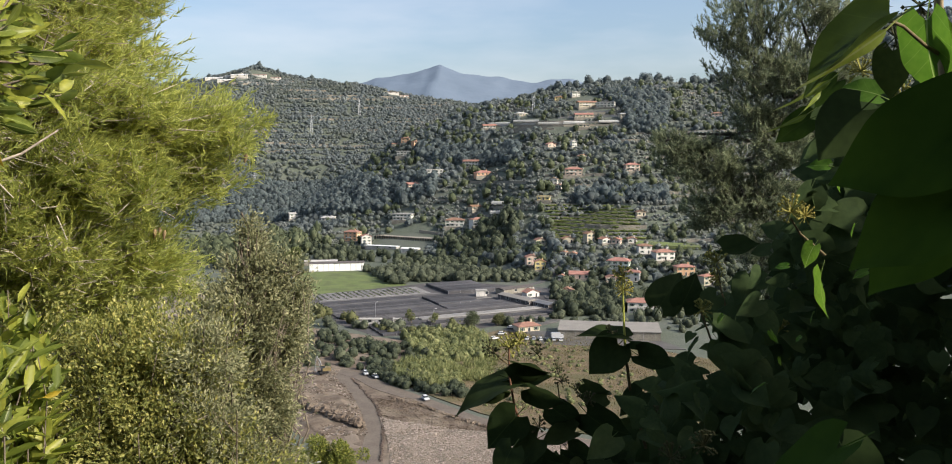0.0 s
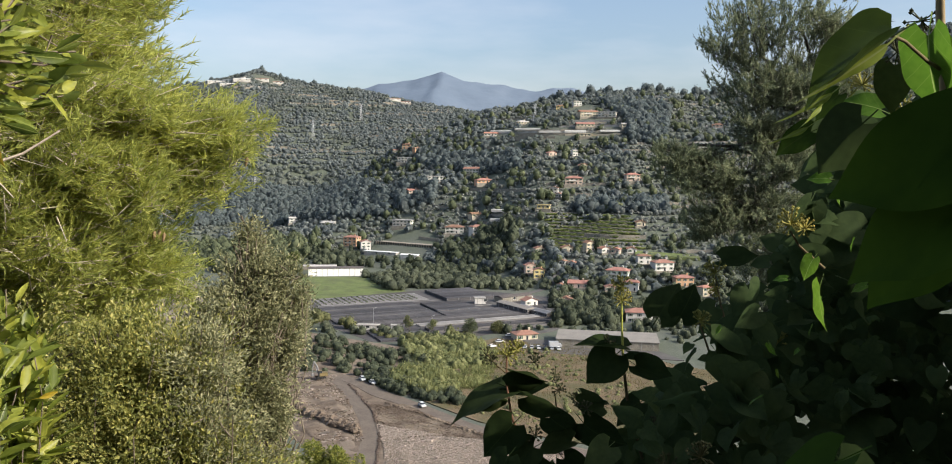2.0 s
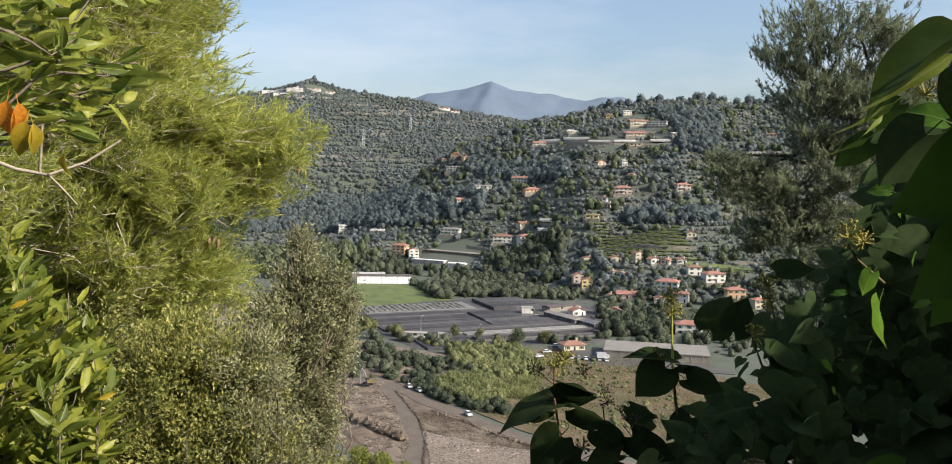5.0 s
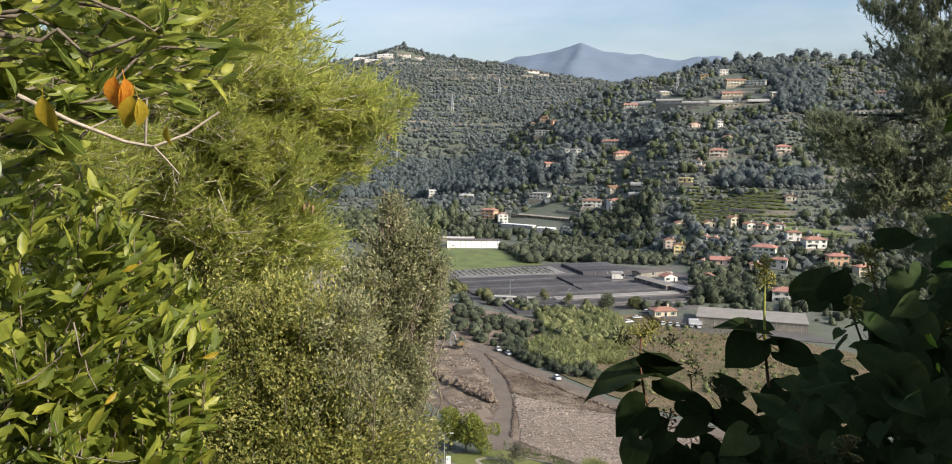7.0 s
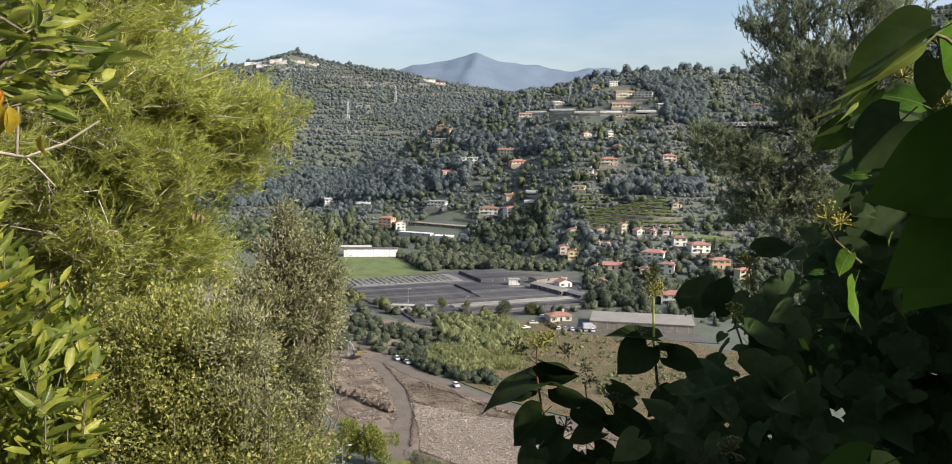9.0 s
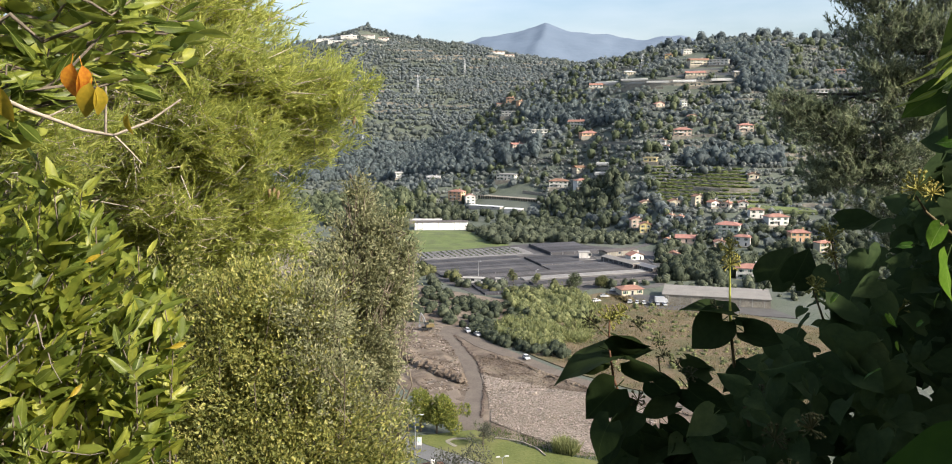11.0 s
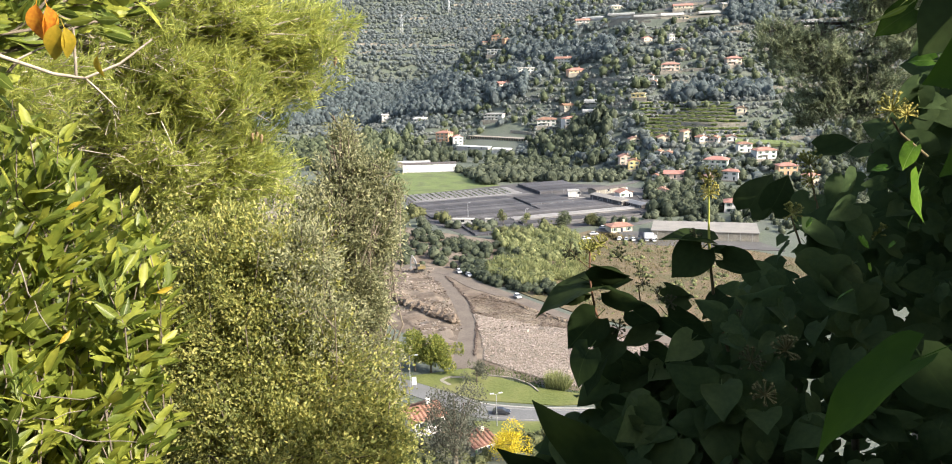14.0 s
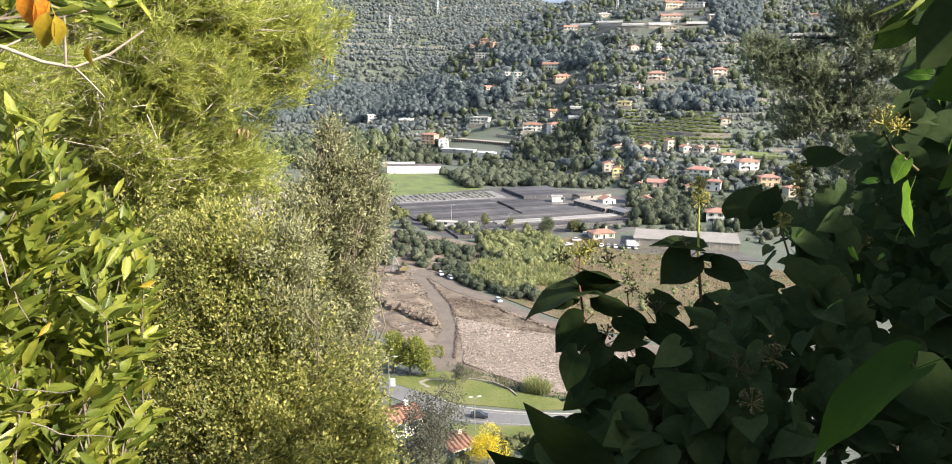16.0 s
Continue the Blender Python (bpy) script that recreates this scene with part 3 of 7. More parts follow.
def plot(name, corners, material, label, lift=0.08, category="", kind="structure"):
    """A flat plot of ground with straight sides and an edge down to the soil."""
    bm = bmesh.new()
    v = [bm.verts.new((x, y, float(ground_height(x, y)) + lift)) for x, y in corners]
    f = bm.faces.new(v)
    r = bmesh.ops.extrude_face_region(bm, geom=[f])
    bmesh.ops.translate(bm, verts=[g for g in r["geom"] if isinstance(g, bmesh.types.BMVert)], vec=(0, 0, -lift - 0.1))
    bmesh.ops.recalc_face_normals(bm, faces=bm.faces)
    me = bpy.data.meshes.new(name)
    bm.to_mesh(me)
    bm.free()
    me.materials.append(material)
    return tagged(new(name, me), label, category, kind=kind)


def unit(v):
    return v / (np.linalg.norm(v, axis=-1, keepdims=True) + 1e-9)


_ico = bmesh.new()
bmesh.ops.create_icosphere(_ico, subdivisions=2, radius=1)
ICO_V = np.array([v.co[:] for v in _ico.verts])
ICO_F = np.array([[v.index for v in f.verts] for f in _ico.faces])
_ico.free()
_ico = bmesh.new()
bmesh.ops.create_icosphere(_ico, subdivisions=1, radius=1)
_ICO_LOW = np.array([v.co[:] for v in _ico.verts])
_ICO_LOW_F = np.array([[v.index for v in f.verts] for f in _ico.faces])
_ico.free()


def tree_crowns(name, at, size, material, rng, sprays=46, heart=0.93):
    """Far trees joined into one mesh: each a lumpy core set all over with leaf sprays."""
    n = len(at)
    core = _ICO_LOW[None] * (1 + rng.normal(0, 0.13, (n, 12, 1))) * heart
    u = unit(rng.normal(0, 1, (n, sprays, 3)))
    u[..., 2] = np.maximum(u[..., 2], -0.7)
    lump = 1 + 0.18 * np.sin(4 * u[..., :1] + rng.uniform(0, 6, (n, 1, 1))) * np.cos(3 * u[..., 1:2] + rng.uniform(0, 6, (n, 1, 1)))
    c = u * lump * rng.uniform(0.84, 1.04, (n, sprays, 1))
    a = unit(np.cross(u, rng.normal(0, 1, u.shape)))
    b = unit(np.cross(u, a) + 0.42 * rng.normal(0, 1, u.shape))
    k = rng.uniform(0.17, 0.38, (n, sprays, 1)) * (46 / sprays) ** 0.5
    tri = np.stack([c + a * k, c - 0.5 * a * k + 0.85 * b * k, c - 0.5 * a * k - 0.85 * b * k], 2).reshape(n, sprays * 3, 3)
    v = np.concatenate([core, tri], 1)
    m = v.shape[1]
    v = v * size[:, None, :] + np.asarray(at)[:, None] + np.array([0, 0, 1]) * (size[:, None, 2:] * 0.75)
    f = np.concatenate([_ICO_LOW_F, 12 + np.arange(sprays * 3).reshape(-1, 3)])[None] + (np.arange(n) * m)[:, None, None]
    return mesh_of(name, v.reshape(-1, 3), f.reshape(-1, 3), material, True)


def crowns(name, at, size, material, rng, rough=0.22, flat=0.3):
    """Far trees and bushes joined into one mesh: lumpy crowns of given radius and height at their feet."""
    n, k = len(at), len(ICO_V)
    turn = rng.uniform(0, 6.28, n)
    v = np.repeat(ICO_V[None], n, 0) * (1 + rng.normal(0, rough, (n, k, 1)))
    c, s = np.cos(turn)[:, None], np.sin(turn)[:, None]
    v = np.stack([v[..., 0] * c - v[..., 1] * s, v[..., 0] * s + v[..., 1] * c, np.maximum(v[..., 2], -0.8)], -1)
    v = v * size[:, None, :] + np.asarray(at)[:, None] + np.array([0, 0, 1]) * (size[:, None, 2:] * 0.75)
    f = ICO_F[None] + (np.arange(n) * k)[:, None, None]
    return mesh_of(name, v.reshape(-1, 3), f.reshape(-1, 3), material)


def blades(at, tip, side, width):
    """Thin triangles from at to tip."""
    a = np.asarray(at)
    v = np.stack([a - side * width, a + side * width, tip], 1)
    return v.reshape(-1, 3), np.arange(len(a) * 3).reshape(-1, 3)


def leaves(at, ahead, face, length, width):
    """Folded pointed leaves (four triangles each) from at towards ahead, facing face."""
    n = len(at)
    ahead = unit(ahead)
    side = unit(np.cross(ahead, face))
    up = np.cross(side, ahead)
    L, W = np.asarray(length).reshape(-1, 1), np.asarray(width).reshape(-1, 1)
    mid = at + ahead * L * 0.5 - up * W * 0.25
    v = np.stack([at, mid + side * W * 0.5 + up * W * 0.2, at + ahead * L, mid - side * W * 0.5 + up * W * 0.2, mid], 1)
    f = np.array([[0, 1, 4], [1, 2, 4], [2, 3, 4], [3, 0, 4]])[None] + (np.arange(n) * 5)[:, None, None]
    return v.reshape(-1, 3), f.reshape(-1, 3)


def small_leaves(at, ahead, face, length, width):
    """Small pointed leaves of two triangles each."""
    n = len(at)
    ahead = unit(ahead)
    side = unit(np.cross(ahead, face))
    L, W = np.asarray(length).reshape(-1, 1), np.asarray(width).reshape(-1, 1)
    lift = np.cross(side, ahead) * W * 0.2
    v = np.stack([at, at + ahead * L * 0.45 + side * W * 0.5 + lift, at + ahead * L, at + ahead * L * 0.45 - side * W * 0.5 + lift], 1)
    f = np.array([[0, 1, 2], [2, 3, 0]])[None] + (np.arange(n) * 4)[:, None, None]
    return v.reshape(-1, 3), f.reshape(-1, 3)


def long_leaves(at, ahead, face, length, width):
    """Long elliptic folded leaves, eight triangles each."""
    n = len(at)
    ahead = unit(ahead)
    side = unit(np.cross(ahead, face))
    up = np.cross(side, ahead)
    L, W = np.asarray(length).reshape(-1, 1), np.asarray(width).reshape(-1, 1)
    a, b = at + ahead * L * 0.3, at + ahead * L * 0.7 - up * L * 0.05
    v = np.stack([at, a + side * W * 0.47 + up * W * 0.16, a - up * W * 0.08, a - side * W * 0.47 + up * W * 0.16,
                  b + side * W * 0.42 + up * W * 0.13, b - up * W * 0.06, b - side * W * 0.42 + up * W * 0.13, at + ahead * L - up * L * 0.1], 1)
    f = np.array([[0, 1, 2], [0, 2, 3], [1, 4, 2], [4, 5, 2], [2, 5, 3], [5, 6, 3], [4, 7, 5], [5, 7, 6]])[None] + (np.arange(n) * 8)[:, None, None]
    return v.reshape(-1, 3), f.reshape(-1, 3)


def spot(turn, rise, away):
    """A place near the standing point, by bearing, elevation and distance."""
    a, e = np.radians(turn), np.radians(rise)
    return np.stack([away * np.sin(a) * np.cos(e), away * np.cos(a) * np.cos(e), 80.0 + away * np.sin(e)], -1)


# the ground, one sheet to the horizon
_xs = np.concatenate([np.linspace(-2600, -620, 34), np.arange(-600, 640, 7.0), np.linspace(660, 2600, 34)])
_ys = np.concatenate([np.linspace(-400, -10, 14), np.arange(-8, 12, 1.0), np.arange(12, 160, 5.0), np.arange(160, 180, 3.0), np.arange(182, 460, 14.0), np.arange(460, 1160, 5.0), np.arange(1170, 1560, 10.0), np.linspace(1600, 4900, 24)])
sheet("ground", _xs, _ys, ground_height, M["scrub"], "scrubby valley ground with dry grass and terraced hillsides")


def mountain_height(x, y):
    x = x + np.minimum(1, np.abs(y - 4300) / 400) * (70 * ripple(x, y, 190, 2.0) + 30 * ripple(x, y, 60, 7.0))
    crest = np.interp(x, (-1600, -1000, -700, -643, -535, -430, -362, -300, -254, -215, -189, -160, -125, -75, -17, 50, 112, 200, 283, 411, 500, 603, 760, 1200, 2200),
                      (120, 330, 490, 523, 558, 563, 569, 584, 597, 616, 627, 612, 598, 583, 571, 557, 547, 537, 530, 541, 534, 514, 440, 270, 100))
    back = np.abs(y - 4300) / 900
    return crest * np.clip(1 - back ** 1.3, 0, 1) + 13 * ripple(x, y, 70, 5.0) * np.clip(1 - back, 0, 1)


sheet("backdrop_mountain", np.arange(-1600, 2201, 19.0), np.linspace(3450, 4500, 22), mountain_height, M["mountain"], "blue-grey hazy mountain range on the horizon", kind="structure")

# riverbed: gravel field, mud flats, tracks
def bed_height(x, y):
    return 0.2 + 0.14 * ripple(x, y, 6.5, 2.0) + 0.1 * ripple(x, y, 2.1, 4.0)


def bed_sheet(name, west, east, south, north, material, label, height, step=1.5):
    """A piece of riverbed between two lines x = f(y)."""
    ys = np.arange(south, north + step, step)
    u = np.linspace(0, 1, 60)
    x = west(ys)[:, None] + (east(ys) - west(ys))[:, None] * u[None]
    y = np.repeat(ys[:, None], 60, 1)
    edge = np.minimum(1, 8 * np.minimum(u, 1 - u))[None] * np.minimum(1, np.minimum(ys - south + 0.5, north - ys + 0.5) / 3).clip(0, 1)[:, None]
    v = np.stack([x, y, -0.15 + (height(x, y) + 0.15) * edge], -1).reshape(-1, 3)
    i, k = np.meshgrid(np.arange(len(ys) - 1), np.arange(59), indexing="ij")
    a = (i * 60 + k).ravel()
    return tagged(new(name, mesh_of(name, v, np.stack([a, a + 1, a + 61, a + 60], 1), material, True)), label, kind="structure")


def line(ys, xs):
    return lambda y: np.interp(y, ys, xs)


bed_sheet("riverbed_gravel", line((182, 188, 195, 202, 230, 240), (8, -6, -16, -24.5, -28.5, -30.5)), line((182, 215, 226, 231, 236, 241), (12, 28, 10, -5, -18, -30)), 182, 241, M["gravel"], "pale gravel riverbed, rough and stony", bed_height)
bed_sheet("riverbed_mud", line((226, 250, 275, 305, 340), (-47, -66, -80, -100, -150)), line((226, 250, 270, 290, 340), (-34.5, -39.5, -46, -53, -100)), 226, 340, M["mud"], "churned brown mud bank of the riverbed",
          lambda x, y: 0.3 + 0.9 * np.maximum(0, ripple(x, y, 7.0, 1.0)) + 0.35 * ripple(x, y, 2.6, 6.0))
bed_sheet("riverbed_far", line((290, 340, 420, 560), (-130, -150, -190, -260)), line((290, 340, 420, 560), (-92, -110, -140, -200)), 290, 560, M["gravel"], "far pale gravel reach of the river", bed_height, 4)
bed_sheet("mud_bank", line((215, 232, 250, 262), (-40, -50, -58, -75)), line((215, 232, 250, 262), (-31, -37, -50, -62)), 214, 262, M["gravel"], "low pale spoil bank beside the shadowed side channel",
          lambda x, y: 0.1 + 0.3 * ripple(x, y, 5.0, 3.0))
# dark ribbon painted as the steep bank's shadow on the gravel
ribbon("water_channel", [(-38.5, 228.5), (-44, 233), (-51, 240), (-58, 248), (-66, 259)], (2, 5, 7, 7, 6), M["channel_shade"], "dark strip for the bank's shadow along the side channel", lift=0.24, thick=0.4)
ribbon("dirt_track", [(-28, 196), (-29.5, 212), (-31, 228), (-34, 245), (-40, 264), (-47, 282), (-54, 296), (-70, 303)], (7, 6, 5, 5, 5, 5, 8, 10), M["track"], "smooth grey dirt track across the riverbed", lift=0.17, thick=0.2)
ribbon("river_road", [(-54, 300), (-44, 291), (-34, 276), (-24, 266), (-15, 256.5), (-2, 241), (13, 229), (40, 213)], (6, 6, 7, 6, 5, 5, 5, 5), M["track"], "pale dirt road along the river bank", lift=0.21, thick=0.2)
ribbon("cross_track", [(-27, 226), (-12, 230), (2, 228), (20, 222)], (2.5, 2.5, 2.5, 2.5), M["track"], "faint wheel track over the gravel", lift=0.26, thick=0.3)

# a trench of dark spoil along the track
_rng = np.random.default_rng(11)
_t = np.linspace(0, 1, 150)
_x, _y = np.interp(_t, (0, 0.2, 0.45, 0.7, 1), (-26.3, -27.3, -29.0, -34, -47)), np.interp(_t, (0, 0.2, 0.45, 0.7, 1), (205, 220, 236, 256, 288))
_p = np.stack([_x + _rng.normal(0, 0.25, 150), _y + _rng.normal(0, 0.3, 150), np.full(150, 0.15)], 1)
tagged(new("spoil_ridge", crowns("spoil_ridge", _p, _rng.uniform(0.2, 0.38, (150, 1)) * np.array([[1, 1.1, 0.8]]), M["earth"], _rng)), "dark ridge of dug earth along the track", "earth", kind="stuff")

_t = np.linspace(0, 1, 170)
_x, _y = np.interp(_t, (0, 0.3, 0.6, 0.8, 1), (-30, -17, -4, 10, 34)), np.interp(_t, (0, 0.3, 0.6, 0.8, 1), (264, 252.5, 238.5, 226.5, 211.5))
_p = np.stack([_x + _rng.normal(0, 0.35, 170), _y + _rng.normal(0, 0.4, 170), np.full(170, 0.15)], 1)
tagged(new("spoil_ridge", crowns("spoil_ridge", _p, _rng.uniform(0.2, 0.55, (170, 1)) * np.array([[1, 1.1, 0.7]]), M["mud"], _rng)), "low ridge of brown earth and stones beside the river road", "earth", kind="stuff")
_t = np.linspace(0, 1, 70)
_p = np.stack([np.interp(_t, (0, 0.4, 1), (-24, -12, 8)) + _rng.normal(0, 0.5, 70), np.interp(_t, (0, 0.4, 1), (227.5, 231.8, 228.5)) + _rng.normal(0, 0.35, 70), np.full(70, 0.15)], 1)
tagged(new("spoil_ridge", crowns("spoil_ridge", _p, _rng.uniform(0.15, 0.4, (70, 1)) * np.array([[1, 1.1, 0.7]]), M["mud"], _rng)), "broken ridge of earth along the wheel track", "earth", kind="stuff")

_t = np.linspace(0, 1, 190)
_p = np.stack([np.interp(_t, (0, 0.3, 0.65, 1), (-36, -45, -54, -63)) + _rng.normal(0, 0.6, 190), np.interp(_t, (0, 0.3, 0.65, 1), (234, 241.5, 251, 264)) + _rng.normal(0, 0.6, 190), np.full(190, 0.2)], 1)
tagged(new("spoil_ridge", crowns("spoil_ridge", _p, _rng.uniform(0.7, 1.7, (190, 1)) * np.array([[1, 1.1, 0.8]]), M["mud"], _rng)), "steep ridge of churned earth beside the side channel", "earth", kind="stuff")

# stones of the riverbed
def stones(name, n, west, east, south, north, size, seed, label, material="pebble"):
    r = np.random.default_rng(seed)
    y = r.uniform(south, north, n)
    x = west(y) + (east(y) - west(y)) * r.uniform(0.02, 0.98, n)
    s = r.lognormal(np.log(size), 0.45, n)
    base = np.array([[x0, y0, z0] for x0 in (-1, 1) for y0 in (-1, 1) for z0 in (-0.5, 0.8)]) * np.array([1, 0.8, 0.7])
    v = base[None] * (1 + r.normal(0, 0.22, (n, 8, 3))) * s[:, None, None]
    a = r.uniform(0, 6.28, n)
    c, q = np.cos(a)[:, None], np.sin(a)[:, None]
    v = np.stack([v[..., 0] * c - v[..., 1] * q, v[..., 0] * q + v[..., 1] * c, v[..., 2]], -1)
    v += np.stack([x, y, bed_height(x, y) + 0.05], -1)[:, None]
    f = np.array([[0, 1, 3, 2], [4, 6, 7, 5], [0, 4, 5, 1], [2, 3, 7, 6], [1, 5, 7, 3]])[None] + (np.arange(n) * 8)[:, None, None]
    return tagged(new(name, mesh_of(name, v.reshape(-1, 3), f.reshape(-1, 4), M[material])), label, "stones", kind="stuff")


stones("river_stones", 23000, line((183, 188, 195, 202, 230, 240), (8, -5, -15, -24, -28.5, -30.5)), line((183, 215, 226, 231, 236, 241), (11, 26, 9, -6, -19, -30)), 183, 241, 0.11, 5, "pale rounded boulders and cobbles of the riverbed")
stones("earth_clods", 2600, line((229, 238, 250, 264), (-4, -29, -33, -37)), line((229, 240, 250, 262), (10, -2, -13, -22)), 229, 263, 0.13, 8, "brown clods and stones on the bare river earth", "mud")
stones("bank_stones", 1800, line((226, 250, 275, 300), (-46, -64, -76, -84)), line((226, 250, 270, 290), (-32, -38, -44, -52)), 226, 300, 0.22, 6, "loose stones on the mud bank", "mud")
stones("bank_rubble", 4200, line((226, 250, 275, 300), (-44, -66, -76, -84)), line((226, 250, 270, 290), (-33, -38.5, -45, -53)), 226, 300, 0.13, 7, "pale rubble strewn over the churned bank")

# fields, yards and verges
plot("riverbed", [(-150, 345), (-95, 306), (-52, 303), (-44, 296), (-33, 280), (-15, 260), (-1, 244), (14, 232), (46, 214), (40, 188), (2, 183), (-28, 195), (-42, 214), (-64, 240), (-78, 262), (-160, 330)], M["mud"], "brown earth and gravel floor of the river", lift=0.1)
plot("bank_earth", [(-112, 402), (-112, 330), (-60, 306), (-44, 297), (-30, 281), (-14, 266), (-6, 276), (-18, 312), (-34, 352), (-70, 374)], M["mud"], "bare brown earth under the bank bushes", lift=0.16)
plot("meadow", [(-135, 585), (-86, 588), (-40, 508), (-62, 496), (-112, 466)], M["field"], "bright green meadow beside the nursery")
plot("dry_meadow", [(-24, 276), (-14, 263), (1, 246), (16, 234), (60, 212), (110, 300), (60, 345), (10, 372), (-18, 340)], M["dry_grass"], "tawny dry grass meadow on the river bank", lift=0.3)
plot("nursery_yard", [(-104, 480), (-62, 506), (-24, 532), (8, 522), (48, 500), (56, 432), (30, 398), (-20, 362), (-48, 362), (-84, 408)], M["yard"], "dark grey trodden yard of the plant nursery", lift=0.1)
plot("village_yard", [(22, 372), (80, 356), (90, 330), (30, 342)], M["lane"], "grey parking yard by the long low building", lift=0.35)
plot("roadside_lawn", [(-44, 189), (-27, 196), (-9, 184.5), (8, 179.5), (16, 177), (-3, 174), (-22, 176), (-36, 184)], M["lawn"], "mown green lawn between road and river", lift=0.22)
plot("roadside_verge", [(-22, 164), (2, 165.5), (2, 160), (-18, 156)], M["lawn"], "narrow green verge below the road", lift=0.25)
ribbon("road", [(-75, 196), (-58, 191), (-44, 186.5), (-37, 181), (-30, 176.5), (-20, 169.5), (-10, 168.2), (6, 168.6), (40, 171), (80, 176)], (7, 7, 7), M["asphalt"], "grey asphalt road curving through the valley", lift=0.16, thick=0.4)
ribbon("kerb", [(-28, 178.8), (-20, 173.6), (-10, 172.2), (6, 172.6), (40, 175)], (0.5, 0.5), M["kerb"], "pale stone kerb along the road", lift=0.3, thick=0.5)
ribbon("footpath", [(-30, 184.5), (-33, 187.5), (-31.5, 189.5), (-27, 190)], (1.0, 1.0), M["stone"], "curved stone path edging in the lawn", lift=0.3, thick=0.4)
ribbon("lawn_edging", [(-21, 191), (-14, 189.5), (-9.5, 185.5), (-7.5, 181.5)], (0.35, 0.35), M["stone"], "low stone edging in the lawn", lift=0.5, thick=0.6)


# houses
WINDOW = {}
for _k, (_w, _h) in {"small": (1.1, 1.4), "wide": (1.9, 1.5), "door": (1.1, 2.2)}.items():
    _bm = boxes((-_w / 2, -0.03, 0, _w / 2, 0.03, _h))
    _me = bpy.data.meshes.new("pane_" + _k)
    _bm.to_mesh(_me)
    _bm.free()
    _me.materials.append(M["window"])
    _bm = boxes((-_w / 2 - 0.12, -0.07, -0.12, _w / 2 + 0.12, 0.02, 0), (-_w / 2 - 0.12, -0.06, _h, _w / 2 + 0.12, 0.02, _h + 0.1), (-_w / 2 - 0.12, -0.06, 0, -_w / 2, 0.02, _h), (_w / 2, -0.06, 0, _w / 2 + 0.12, 0.02, _h))
    _mf = bpy.data.meshes.new("surround_" + _k)
    _bm.to_mesh(_mf)
    _bm.free()
    _mf.materials.append(M["frame"])
    _pair = []
    for _s in (-1, 1):
        _x = _s * (_w * 0.75 + 0.12)
        _bm = boxes((_x - _w / 4, -0.08, 0, _x + _w / 4, -0.02, _h))
        _ms = bpy.data.meshes.new("shutter_" + _k)
        _bm.to_mesh(_ms)
        _bm.free()
        _ms.materials.append(M["shutter"])
        _pair.append(_ms)
    WINDOW[_k] = (_me, _mf, _pair)


def add_window(parent, m, kind="small", shutters=True):
    pane, surround, shutter = WINDOW[kind]
    w = part("window", surround, None, parent)
    w.matrix_basis = m
    part("pane", pane, None, w)
    if shutters:
        for side in shutter:
            part("shutter", side, None, w)


def roof_bm(w, d, z, rise, over, shape, yaw_axis=False):
    """A tiled roof with eaves: hip, gable or flat."""
    bm = bmesh.new()
    a, b = w / 2 + over, d / 2 + over
    t = 0.22
    if shape == "flat":
        box(bm, -a, -b, z, a, b, z + 0.3)
        return bm
    if shape == "front":
        for side in (-1, 1):
            q = [(0, z + rise), (side * a, z), (side * a, z + t), (0, z + rise + t)]
            v = [bm.verts.new((x, y, h)) for y in (-b, b) for x, h in q]
            for f in ((0, 1, 2, 3), (7, 6, 5, 4), (0, 4, 5, 1), (1, 5, 6, 2), (2, 6, 7, 3)):
                bm.faces.new([v[i] for i in f])
        bmesh.ops.recalc_face_normals(bm, faces=bm.faces)
        return bm
    run = {"hip": max(a - b, 0.1) if a >= b else 0.1, "gable": a}[shape]
    ridge_y = 0 if a >= b or shape == "gable" else b - a
    low = [(-a, -b), (a, -b), (a, b), (-a, b)]
    v = [bm.verts.new((x, y, z)) for x, y in low] + [bm.verts.new((x, y, z + t)) for x, y in low]
    r = [bm.verts.new((-run, -ridge_y, z + t + rise)), bm.verts.new((run, ridge_y, z + t + rise))]
    bm.faces.new((v[3], v[2], v[1], v[0]))
    for i in range(4):
        bm.faces.new((v[i], v[(i + 1) % 4], v[4 + (i + 1) % 4], v[4 + i]))
    bm.faces.new((v[4], v[5], r[1], r[0]))
    bm.faces.new((v[6], v[7], r[0], r[1]))
    bm.faces.new((v[5], v[6], r[1]))
    bm.faces.new((v[7], v[4], r[0]))
    bmesh.ops.recalc_face_normals(bm, faces=bm.faces)
    return bm


HOUSE_WORDS = {"white": "white", "cream": "cream", "orange": "orange", "pink": "pink", "yellow": "yellow", "green": "pale green", "blue": "pale blue"}
ROOF_WORDS = {"red": "red tiled", "brown": "brown tiled", "grey": "flat grey"}
STOREYS = {1: "single-storey", 2: "two-storey", 3: "three-storey"}
KEEP_OUT = []


